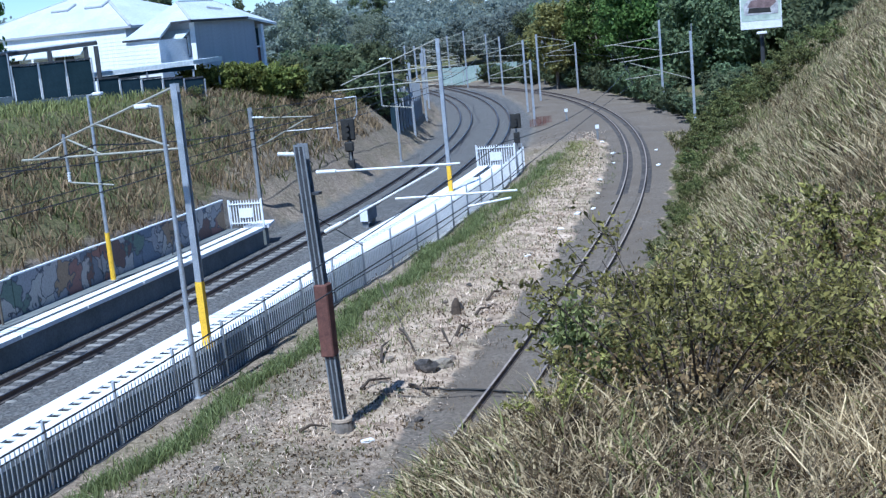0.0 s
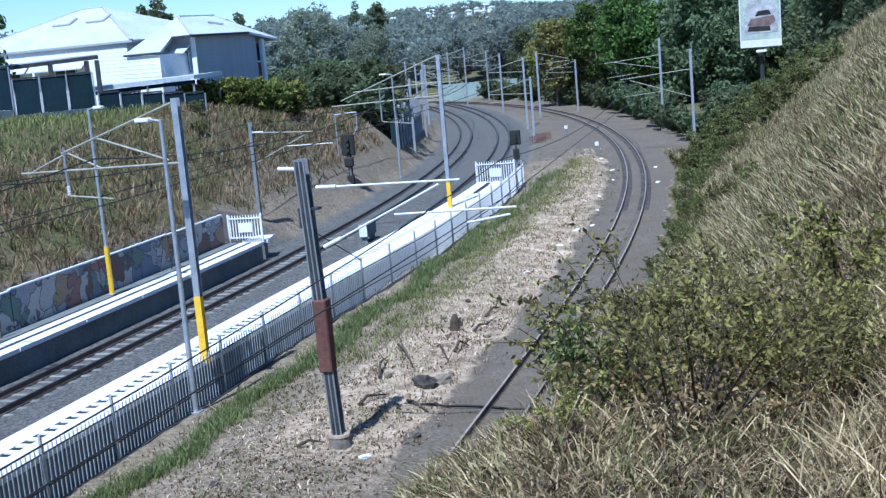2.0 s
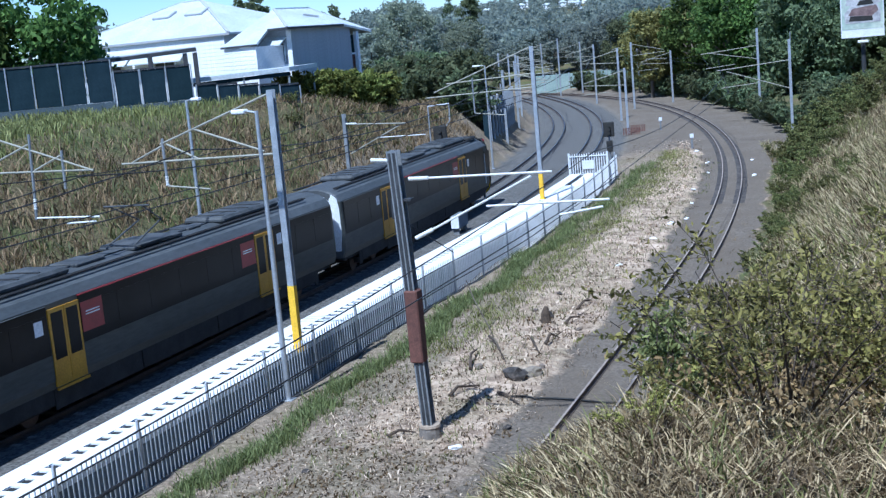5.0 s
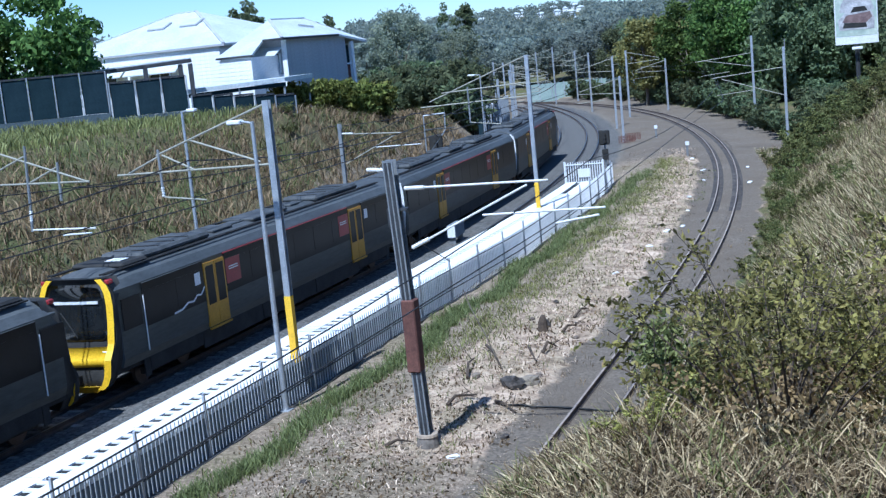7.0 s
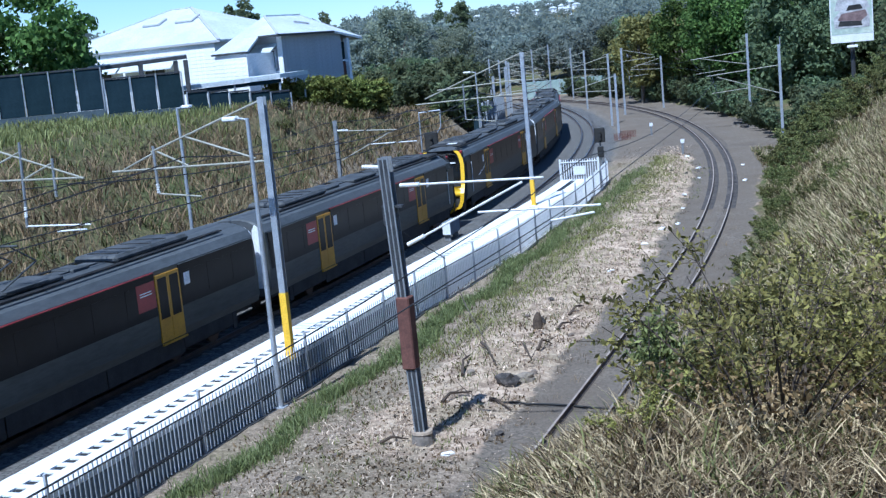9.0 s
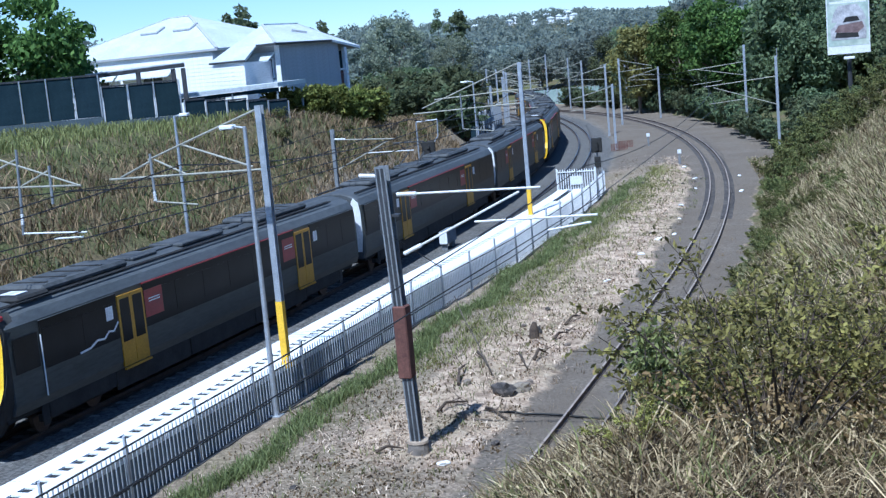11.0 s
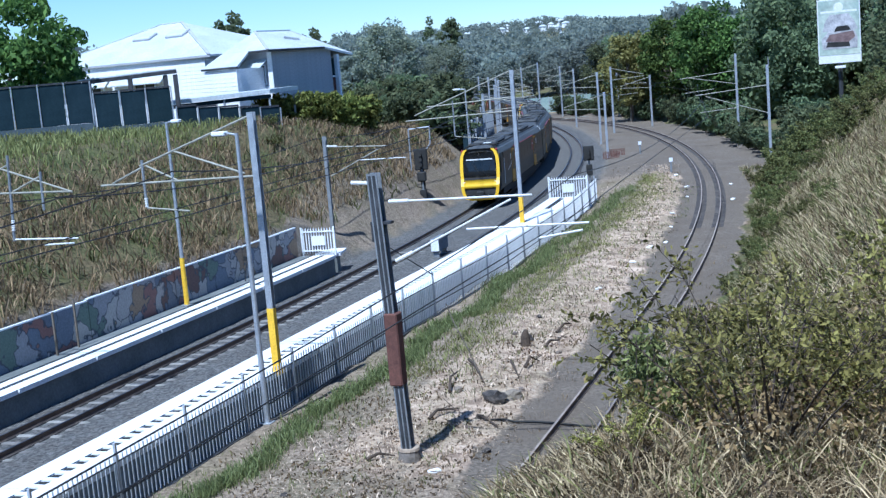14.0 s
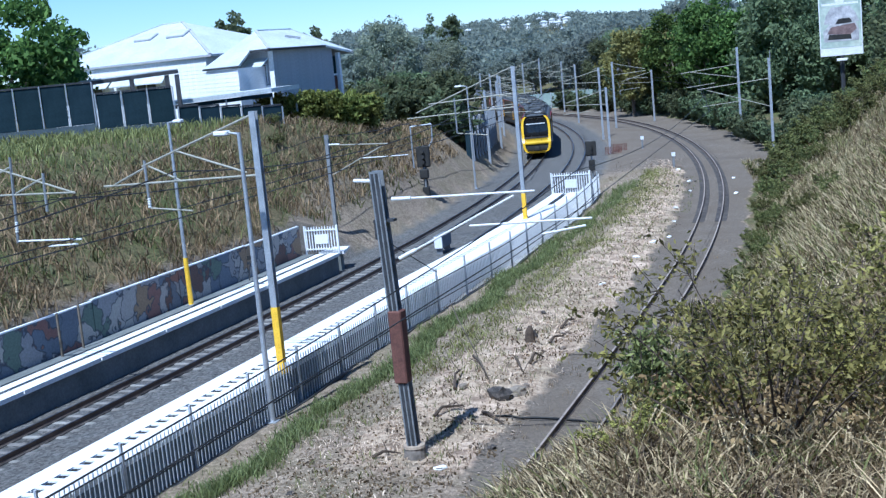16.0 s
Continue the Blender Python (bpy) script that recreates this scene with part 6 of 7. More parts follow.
def train_car(cab, label, panto, flip=False):
    """cab: the end with a driving cab, 1 ahead, -1 behind, 0 none."""
    ob = thing("train_car", label=label, category="train car", group="cars of the train")
    secs = [(-HALF, 1.30, 3.80), (-HALF + 0.08, 1.365, 3.84), (HALF - 0.08, 1.365, 3.84), (HALF, 1.30, 3.80)]
    if cab:
        e = HALF - (0.3 if cab > 0 else 0.0)
        c = [(e - 1.5, 1.365, 3.84), (e - 1.0, 1.36, 3.81), (e - 0.62, 1.335, 3.72)]
        secs = secs[:2] + c if cab > 0 else [(-y, w, z) for y, w, z in reversed(c)] + secs[2:]
    v, f = [], []
    n = len(ring(1, 1))
    for y, w, z in secs:
        v += [(x, y, zz) for x, zz in ring(w, z)]
    for i in range(len(secs) - 1):
        for j in range(n):
            a, b = i * n + j, i * n + (j + 1) % n
            f.append((a, b, b + n, a + n))
    f += [tuple(range(n - 1, -1, -1)), tuple(range(len(v) - n, len(v)))]
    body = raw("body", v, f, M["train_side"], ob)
    me = body.data
    me.materials.append(M["train_roof"])
    me.materials.append(M["train_shoulder"])
    for p in me.polygons:
        if abs(p.normal.y) > 0.9:
            p.material_index = 1
        elif p.center.z > 3.36:
            p.material_index = 1 if p.center.z > 3.68 else 2
        p.use_smooth = False
    y0 = -HALF + (1.9 if cab < 0 else 0.25)
    y1 = HALF - (1.9 if cab > 0 else 0.25)
    doors = sorted((cab * 5.5, -cab * 6.4)) if cab else [-5.8, 5.8]
    for sx in (-1, 1):
        x = sx * 1.372
        # window band between the doors, with separate panes
        cuts = [y0, doors[0] - 0.72, doors[0] + 0.72, doors[1] - 0.72, doors[1] + 0.72, y1]
        for a, b in ((cuts[0], cuts[1]), (cuts[2], cuts[3]), (cuts[4], cuts[5])):
            lo, hi = sorted((x - sx * 0.03, x))
            band = part("window_band", boxes((lo, hi, a, b, 1.92, 3.26)), M["train_band"], ob)
            k = max(1, round((b - a) / 1.7))
            for i in range(k):
                w = (b - a) / k
                lo2, hi2 = sorted((x, x + sx * 0.006))
                part("pane", boxes((lo2, hi2, a + i * w + 0.08, a + (i + 1) * w - 0.08, 2.12, 3.02)), M["train_band"], band)
            mid_run = a == cuts[2]
            part("trim_line", boxes((min(x - sx * 0.05, x + sx * 0.012), max(x - sx * 0.05, x + sx * 0.012), a, b, 3.262, 3.29 if mid_run else 3.27)), M["train_red" if mid_run else "roof_kit"], band)
        for d in doors:
            lo, hi = sorted((x - sx * 0.04, x + sx * 0.015))
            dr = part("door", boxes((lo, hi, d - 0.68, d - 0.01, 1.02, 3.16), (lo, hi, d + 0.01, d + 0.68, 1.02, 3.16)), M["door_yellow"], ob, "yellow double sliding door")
            for q in (-0.34, 0.34):
                lo2, hi2 = sorted((x + sx * 0.013, x + sx * 0.022))
                part("door_window", boxes((lo2, hi2, d + q - 0.25, d + q + 0.25, 1.75, 3.05)), M["train_band"], dr)
            lo, hi = sorted((x - sx * 0.02, x + sx * 0.01))
            u = -1 if d > 0 or flip else 1
            part("red_panel", boxes((lo, hi, min(d + u * 1.75, d + u * 0.75), max(d + u * 1.75, d + u * 0.75), 2.2, 3.05)), M["train_red"], ob, "maroon panel beside the door with pale writing")
            for q in (2.66, 2.74):
                part("writing_bar", boxes((min(x, x + sx * 0.013), max(x, x + sx * 0.013), min(d + u * 1.6, d + u * 0.95), max(d + u * 1.6, d + u * 0.95), q, q + 0.035)), M["end_white"], ob)
            part("notice", boxes((min(lo, hi), max(lo, hi) + (0.002 if sx > 0 else 0), min(d - u * 0.95, d - u * 1.3), max(d - u * 0.95, d - u * 1.3), 2.55, 2.95)), M["end_white"], ob)
            part("step_edge", boxes((min(x, x + sx * 0.07), max(x, x + sx * 0.07), d - 0.7, d + 0.7, 0.93, 0.99)), M["door_yellow"], ob)
    # roof equipment
    for y, w, l, hh in ((-6.6, 0.8, 2.1, 0.20), (6.2, 0.8, 2.1, 0.20)):
        ac = part("roof_unit", boxes((-w, w, y - l, y + l, 3.78, 3.82 + hh), bevel=0.09), M["roof_kit"], ob)
        for i in range(4):
            part("vent", boxes((-w * 0.7, w * 0.7, y - l * 0.8 + i * l * 0.42, y - l * 0.8 + i * l * 0.42 + 0.12, 3.82 + hh, 3.84 + hh)), M["under"], ac)
    for x in (-0.98, -0.86, 0.86, 0.98):
        part("roof_conduit", rods(((x, -HALF + 0.6, 3.79), (x, HALF - 1.6, 3.79), 0.03, 0.03, 6)), M["under"], ob)
    for y, l, w in ((-3.1, 0.7, 0.5), (0.3, 1.4, 0.66), (2.9, 0.4, 0.4)):
        part("roof_box", boxes((-w, w, y - l, y + l, 3.82, 3.93), bevel=0.03), M["roof_kit"], ob)
    if cab:
        lo, hi = sorted((cab * (HALF - 1.7), cab * (HALF - 3.1)))
        pod = part("cab_pod", boxes((-0.95, 0.95, lo, hi, 3.76, 3.93), bevel=0.07), M["under"], ob)
        part("pod_hatch", boxes((0.0, 0.55, lo + 0.45, hi - 0.45, 3.93, 3.95)), M["end_white" if cab < 0 else "roof_kit"], pod, "roof hatch")
        d = cab * 5.5
        for sx in (-1, 1) if cab < 0 else ():
            run = [(0.74, 2.42), (1.0, 2.2), (1.25, 2.24), (1.5, 2.08), (1.85, 2.12), (2.2, 1.98), (2.7, 1.95)]
            bm = bmesh.new()
            for (u0, z0), (u1, z1) in zip(run[:-1], run[1:]):
                bar(bm, (sx * 1.38, d + cab * u0, z0), (sx * 1.38, d + cab * u1, z1), 0.012, 0.06)
            part("swoosh_stripe", bm, M["end_white"], ob, "thin white swoosh beside the door")
    part("roof_walkway", boxes((-0.25, 0.25, -4.3, 3.9, 3.84, 3.88)), M["roof_kit"], ob)
    if panto:
        bm = bmesh.new()
        box(bm, -0.75, 0.75, -0.9, 0.9, 3.90, 3.96)
        for x in (-0.6, 0.6):
            rod(bm, (x * 0.8, -0.8, 3.95), (x * 0.7, 0.9, 4.5), 0.03)
            rod(bm, (x * 0.7, 0.9, 4.5), (x, -0.3, 5.1), 0.025)
        rod(bm, (-0.85, -0.3, 5.12), (0.85, -0.3, 5.12), 0.03)
        part("pantograph", bm, M["roof_kit"], ob)
    # below the floor
    # dark sheets added to imitate the shadow below the car floor
    for sx in (-1, 1):
        lo, hi = sorted((sx * 1.22, sx * 1.27))
        for a, b in ((-HALF + 1.7, -9.7), (-6.5, -2.3), (-2.25, 2.2), (2.25, 6.5), (9.7, HALF - 1.7)):
            part("side_skirt", boxes((lo, hi, a, b, 0.38, 0.97), bevel=0.015), M["under"], ob)
        for y in (-8.1, 8.1):
            part("bogie_cover", boxes((lo, hi, y - 1.58, y + 1.58, 0.52, 0.97), bevel=0.015), M["under"], ob)
    part("underframe", boxes((-1.15, 1.15, -HALF + 0.4, HALF - 0.4, 0.80, 0.98)), M["under"], ob)
    for a, b in ((-5.2, -2.2), (-1.6, 1.2), (1.9, 5.0)):
        part("equipment_box", boxes((-1.2, 1.2, a, b, 0.32, 0.82), bevel=0.04), M["under"], ob)
    for y in (-8.1, 8.1):
        bg = part("bogie", boxes((-1.05, -0.85, y - 1.6, y + 1.6, 0.40, 0.62), (0.85, 1.05, y - 1.6, y + 1.6, 0.40, 0.62), (-0.9, 0.9, y - 0.3, y + 0.3, 0.42, 0.75)), M["under"], ob)
        for w in (-1.2, 1.2):
            bm = rods(((-0.66, y + w, 0.42), (-0.53, y + w, 0.42), 0.42, 0.42, 18), ((0.53, y + w, 0.42), (0.66, y + w, 0.42), 0.42, 0.42, 18), ((-0.55, y + w, 0.42), (0.55, y + w, 0.42), 0.07))
            part("wheelset", bm, M["rail"], bg)
    for e in (-1, 1):
        if e == cab:
            continue
        for sx in (-1, 1):
            bm = bmesh.new()
            y = e * (HALF + 0.004)
            pts = [(0.72, 1.25), (1.20, 1.25), (1.285, 2.0), (1.27, 3.0), (1.20, 3.42), (0.98, 3.62), (0.86, 3.4), (0.80, 2.4)]
            f = [bm.verts.new((sx * x, y + e * 0.03, z)) for x, z in pts]
            b = [bm.verts.new((sx * x, y, z)) for x, z in pts]
            bm.faces.new(f)
            for i in range(len(pts)):
                j = (i + 1) % len(pts)
                bm.faces.new((f[i], b[i], b[j], f[j]))
            part("end_panel", bm, M["end_white"], ob, "pale panel on the car's end")
        part("gangway", boxes((-0.55, 0.55, min(e * HALF, e * (HALF + 0.27)), max(e * HALF, e * (HALF + 0.27)), 1.05, 3.15), bevel=0.05), M["under"], ob)
    if cab:
        c = cab

        nose = 0.3 if cab > 0 else 0.0

        def front(z):
            return HALF - 0.45 - nose + 0.26 * min(max((3.7 - z) / 1.9, 0), 1.0) + 0.26 * min(max((1.75 - z) / 0.4, 0), 1.0)

        def sheet(name, rows, t, mat, lab=""):
            """A curved sheet: rows of (z, half width outside, half width inside or None)."""
            v, f = [], []
            cols = 8
            for z, wo, wi in rows:
                for k in range(cols + 1):
                    u = -1 + 2 * k / cols
                    x = wo * u if wi is None else (u / abs(u) * (wi + (wo - wi) * (abs(u) * 2 - 1) if abs(u) >= 0.5 else 0) if u else 0)
                    yy = front(z) - 0.16 * (x / 1.3) ** 2
                    v += [(x, c * yy, z), (x, c * (yy - t), z)]
            nr = (cols + 1) * 2
            for i in range(len(rows) - 1):
                for k in range(cols):
                    a = i * nr + k * 2
                    f.append((a, a + 2, a + 2 + nr, a + nr))
                    f.append((a + 1, a + 1 + nr, a + 3 + nr, a + 3))
                for k in (0, cols):
                    a = i * nr + k * 2
                    f.append((a, a + nr, a + nr + 1, a + 1))
            for i in (0, len(rows) - 1):
                for k in range(cols):
                    a = i * nr + k * 2
                    f.append((a, a + 1, a + 3, a + 2))
            o = raw(name, v, f, mat, ob, smooth=True)
            if lab:
                o["label"] = lab
            return o

        cs = sheet("cab_front", [(0.45, 0.85, None), (0.8, 1.10, None), (1.2, 1.26, None), (2.0, 1.33, None), (3.2, 1.30, None), (3.70, 1.10, None)], 0.5, M["under"])
        scr = sheet("windscreen", [(1.74, 1.2, None), (2.3, 1.22, None), (2.9, 1.2, None), (3.55, 1.06, None)], -0.03, M["screen"], "large dark windscreen")
        for sx in (-1, 1):
            rail_pts = [(0.48, 0.86), (0.62, 1.02), (0.85, 1.12), (1.05, 1.16), (1.35, 1.19), (1.6, 1.20), (1.8, 1.21), (2.4, 1.23), (2.9, 1.22), (3.25, 1.17), (3.5, 1.07), (3.68, 0.90)]
            v, f = [], []
            for z, w in rail_pts:
                y = front(z) + 0.05 - 0.14 * (w / 1.3) ** 2
                v += [(sx * (w + 0.08), c * y, z), (sx * (w - 0.13), c * (y + 0.03), z), (sx * (w - 0.13), c * (y - 0.2), z), (sx * (w + 0.08), c * (y - 0.2), z)]
            for i in range(len(rail_pts) - 1):
                for k in range(4):
                    f.append((i * 4 + k, i * 4 + (k + 1) % 4, i * 4 + 4 + (k + 1) % 4, i * 4 + 4 + k))
            n4 = len(v) - 4
            f += [(0, 3, 2, 1), (n4, n4 + 1, n4 + 2, n4 + 3)]
            pil = raw("side_pillar", v, f, M["train_yellow"], ob)
            pil["label"] = "bright yellow cab pillar with a dark outer side"
            pil.data.materials.append(M["under"])
            for q in pil.data.polygons:
                q.material_index = int(q.index < 4 * (len(rail_pts) - 1) and q.index % 4 == 3)
            part("marker_lamp", boxes((min(sx * 1.04, sx * 1.2), max(sx * 1.04, sx * 1.2), min(c * (front(3.7) - 0.3), c * (front(3.7) - 0.04)), max(c * (front(3.7) - 0.3), c * (front(3.7) - 0.04)), 3.52, 3.66), bevel=0.03), M["train_red"], ob, "red marker lamp")
            part("headlight", boxes((min(sx * 0.78, sx * 1.08), max(sx * 0.78, sx * 1.08), min(c * (front(1.7) - 0.02), c * (front(1.7) + 0.05)), max(c * (front(1.7) - 0.02), c * (front(1.7) + 0.05)), 1.5, 1.6), bevel=0.01), M["end_white"], ob)
            part("cab_window", boxes((min(sx * 1.35, sx * 1.375), max(sx * 1.35, sx * 1.375), min(c * (HALF - 1.75), c * (HALF - 0.75)), max(c * (HALF - 1.75), c * (HALF - 0.75)), 2.05, 3.0)), M["train_band"], ob)
            part("grab_rail", rods(((sx * 1.40, c * (HALF - 1.85), 1.2), (sx * 1.40, c * (HALF - 1.85), 2.9), 0.02)), M["end_white"], ob)
        sheet("yellow_band", [(1.18, 1.12, None), (1.4, 1.18, None), (1.72, 1.24, None)], -0.06, M["train_yellow"], "yellow band below the windscreen")
        sheet("front_lip", [(0.40, 0.72, None), (0.58, 0.86, None)], -0.06, M["train_yellow"], "yellow lower lip")
        part("destination_sign", boxes((-0.85, 0.85, min(c * (front(3.2) + 0.02), c * (front(3.2) + 0.06)), max(c * (front(3.2) + 0.02), c * (front(3.2) + 0.06)), 2.98, 3.06)), M["end_white"], scr)
        part("coupler", boxes((-0.25, 0.25, min(c * (HALF - 0.3), c * (HALF + 0.28)), max(c * (HALF - 0.3), c * (HALF + 0.28)), 0.62, 0.98), bevel=0.05), M["under"], ob)
        part("wiper", rods(((0.1, c * (front(2.1) + 0.05), 2.0), (-0.45, c * (front(2.8) + 0.06), 2.75), 0.015)), M["under"], scr)
    return ob


CARS = [train_car(1, "leading train car with a yellow cab and dark window band", False),
        train_car(0, "middle train car with yellow doors and pantograph", True),
        train_car(-1, "train car with a yellow cab coupled to another set", False),
        train_car(1, "train car with a yellow cab leading the second set", False, True),
        train_car(0, "middle train car with yellow doors and pantograph", True),
        train_car(-1, "rear train car with a bright yellow cab front", False)]

# seconds, metres of the train's head along the main line
HEAD = [(0, -9.8), (3, 38.3), (3.5, 46.8), (4, 55.3), (4.5, 63.5), (7, 103.5), (7.5, 112.9), (8, 121.4), (8.5, 129.8), (9, 138.2), (11.5, 180.0), (12, 189.4), (12.5, 198.2), (13, 206.6), (13.5, 215.0), (14, 223.3), (14.5, 231.4), (15, 239.4), (16, 255.5)]
SET_GAP = 0.6          # metres more between the two sets than between cars


def motions():
    ts = np.arange(0, 16.01, 0.5)
    heads = np.interp(ts, [h[0] for h in HEAD], [h[1] for h in HEAD])
    for k, car in enumerate(CARS):
        rows = []
        for t, head in zip(ts, heads):
            mid = head - PITCH * (k + 0.5) - SET_GAP * (k > 2)
            a, b = on_line(mid - 8.1)[0], on_line(mid + 8.1)[0]
            c = (a + b) / 2
            rows.append((float(t), Matrix.Translation(c) @ Matrix.Rotation(-math.atan2(b.x - a.x, b.y - a.y), 4, "Z")))
        walk(car, rows)


# ---- small things beside the line ----
def billboard():
    ob = thing("billboard", Matrix.Translation((33.9, 125.5, 0)) @ Matrix.Rotation(radians(-15), 4, "Z"), label="tall white roadside billboard showing a silver and red car", category="billboard")
    pn = part("panel", boxes((-2.0, 2.0, -0.12, 0.12, 6.2, 12.4), bevel=0.03), M["end_white"], ob)
    M["poster_sky"] = surface("poster_grey_green", (0.30, 0.38, 0.33), (0.58, 0.62, 0.52), 0.35, 2, 0.6, bump=0)
    M["poster_silver"] = surface("poster_silver", (0.30, 0.29, 0.30), (0.60, 0.58, 0.58), 1.6, 6, 0.6, bump=0)
    M["poster_red"] = surface("poster_dark_red", (0.12, 0.075, 0.075), (0.27, 0.185, 0.17), 1.2, 5, 0.6, bump=0)
    part("picture", boxes((-1.9, 1.9, -0.135, -0.125, 7.0, 12.3)), M["poster_sky"], pn)

    def cut_out(name, pts, y, mat):
        bm = bmesh.new()
        f = [bm.verts.new((x, -y, z)) for x, z in pts]
        b = [bm.verts.new((x, -y + 0.009, z)) for x, z in pts]
        bm.faces.new(f)
        for i in range(len(pts)):
            j = (i + 1) % len(pts)
            bm.faces.new((f[i], b[i], b[j], f[j]))
        return part(name, bm, M[mat], pn)

    cut_out("pictured_car", [(-1.55, 9.3), (-1.35, 10.1), (-0.85, 10.9), (0.9, 10.95), (1.4, 10.3), (1.75, 9.4)], 0.146, "poster_silver")
    cut_out("pictured_car", [(-1.6, 7.6), (-1.65, 8.6), (-1.1, 9.2), (-0.55, 9.9), (0.95, 9.95), (1.45, 9.3), (1.7, 8.6), (1.65, 7.6)], 0.157, "poster_silver")
    cut_out("pictured_bonnet", [(-1.3, 8.35), (-0.9, 9.0), (1.3, 9.25), (1.5, 8.7), (0.9, 8.2)], 0.168, "poster_red")
    cut_out("pictured_grille", [(-1.25, 7.8), (-1.1, 8.3), (0.9, 8.2), (1.0, 7.75)], 0.168, "under")
    cut_out("pictured_windscreen", [(-0.5, 9.25), (-0.2, 9.75), (0.85, 9.8), (1.1, 9.35)], 0.168, "under")
    part("pictured_glare", boxes((-1.7, 1.7, -0.137, -0.136, 11.1, 11.3)), M["end_white"], pn)
    part("pictured_badge", one(lambda m: rod(m, (0, -0.15, 11.6), (0, -0.138, 11.6), 0.45, 0.45, 18)), M["end_white"], pn)
    part("post", rods(((0, 0, 0.5), (0, 0, 6.2), 0.22)), M["dark_steel"], ob)
    part("floodlight", boxes((-0.5, 0.5, -0.9, -0.5, 5.7, 5.95), bevel=0.04), M["concrete"], ob)
    part("lamp_arm", rods(((0, -0.7, 5.8), (0, 0, 6.0), 0.04)), M["dark_steel"], ob)


def signal(s, o, z, hgt, w, h, label, bracket=False, turn=0.0):
    ob = thing("railway_signal", frame_at(s, o, z) @ Matrix.Rotation(turn, 4, "Z"), label=label, category="railway signal", group="railway signals")
    part("post", rods(((0, 0, 0), (0, 0, hgt), 0.07)), M["grey_steel"], ob)
    bx = part("backplate", boxes((-w / 2, w / 2, -0.10, 0.08, hgt - h, hgt), bevel=0.06), M["under"], ob, "black backplate")
    for k in range(3):
        part("hood", one(lambda m: rod(m, (0, -0.12, hgt - h * (0.25 + 0.25 * k)), (0, -0.32, hgt - h * (0.25 + 0.25 * k)), 0.11, 0.13, 12)), M["under"], bx)
    part("equipment_case", boxes((-0.22, 0.22, -0.16, 0.16, 0.5, 1.3), bevel=0.02), M["under"], ob)
    if bracket:
        up = hgt + 1.3
        part("ladder_frame", rods(((-0.72, 0.1, hgt - h), (-0.72, 0.1, up), 0.045), ((-0.72, 0.1, up), (0.72, 0.1, up + 0.08), 0.045), ((0.72, 0.1, up + 0.08), (0.68, 0.1, hgt + 0.3), 0.045), ((0.68, 0.1, hgt + 0.3), (0.1, 0.1, hgt - 0.5), 0.045)), M["galv"], ob)
        part("lower_lamp", boxes((-0.32, 0.28, -0.2, 0.1, hgt - h - 0.75, hgt - h - 0.1), bevel=0.08), M["under"], ob, "black lower lamp housing")
        part("cable_duct", boxes((-0.13, 0.13, 0.03, 0.16, 0.0, hgt - h)), M["under"], ob)


def pile_wall():
    ob = thing("retaining_wall", label="dark retaining wall with pale upright piles on the curve", category="retaining wall", kind="structure")
    strip("wall_panel", rect(-4.6, -4.2, -0.4, 3.6), 99, 120, M["fence_dark"], ob, 1.0)
    for s in np.arange(99.5, 120, 1.8):
        p, h = on_line(s, -4.1, -0.3)
        o = part("pile", boxes((-0.09, 0.09, -0.09, 0.09, 0.3, 4.9), bevel=0.02), M["galv"], ob)
        o.matrix_basis = Matrix.Translation(p) @ Matrix.Rotation(-h, 4, "Z")


def stones():
    me_list = []
    for k in range(4):
        bm = bmesh.new()
        bmesh.ops.create_icosphere(bm, subdivisions=2, radius=1)
        r = random.Random(k)
        o = Vector((r.random() * 9, r.random() * 9, r.random() * 9))
        for v in bm.verts:
            v.co *= 0.75 + 0.5 * noise.noise(v.co * 1.2 + o)
            v.co.z *= 0.7
        me = bpy.data.meshes.new("stone")
        bm.to_mesh(me)
        bm.free()
        me.materials.append(M["old_sleeper"] if k % 2 else M["oily"])
        me_list.append(me)
    r = random.Random(5)
    spots = [(-0.66, 33.6, 0.42), (-0.2, 33.9, 0.3), (0.4, 40.7, 0.3), (-1.7, 34.2, 0.16), (-0.9, 29.6, 0.14)]
    pale = [(9.39, 70.36), (11.47, 78.62), (12.58, 91.22), (15.12, 83.66), (13.71, 75.39), (8.59, 65.52), (7.69, 60.62), (-2.08, 27.92), (6.71, 58.90), (5.46, 54.84), (12.26, 84.05), (3.45, 48.61)]
    for _ in range(46):
        s, o = r.uniform(22, 85), r.uniform(8.8, 13.6)
        p = on_line(s, o)[0]
        spots.append((p.x, p.y, r.uniform(0.05, 0.16)))
    lump = me_list[0].copy()
    lump.materials[0] = M["concrete"]
    for x, y in pale:
        k = r.uniform(0.12, 0.2)
        ob = tagged(new("stone", lump), "pale lump of broken concrete beside the single track", "stone", "pale stones")
        ob.matrix_basis = Matrix.Translation((x, y, ground_z(x, y) + k * 0.25)) @ Matrix.Rotation(r.uniform(0, 6), 4, "Z") @ Matrix.Diagonal((k * 1.4, k, k * 0.8, 1))
    for i, (x, y, k) in enumerate(spots):
        ob = tagged(new("stone", me_list[i % 4]), "rough brown stone lying on the dry earth" if k > 0.2 else "small stone lying on the dry earth", "stone", "stones on the earth")
        ob.matrix_basis = Matrix.Translation((x, y, ground_z(x, y) + k * 0.25)) @ Matrix.Rotation(r.uniform(0, 6), 4, "Z") @ Matrix.Diagonal((k, k, k, 1))


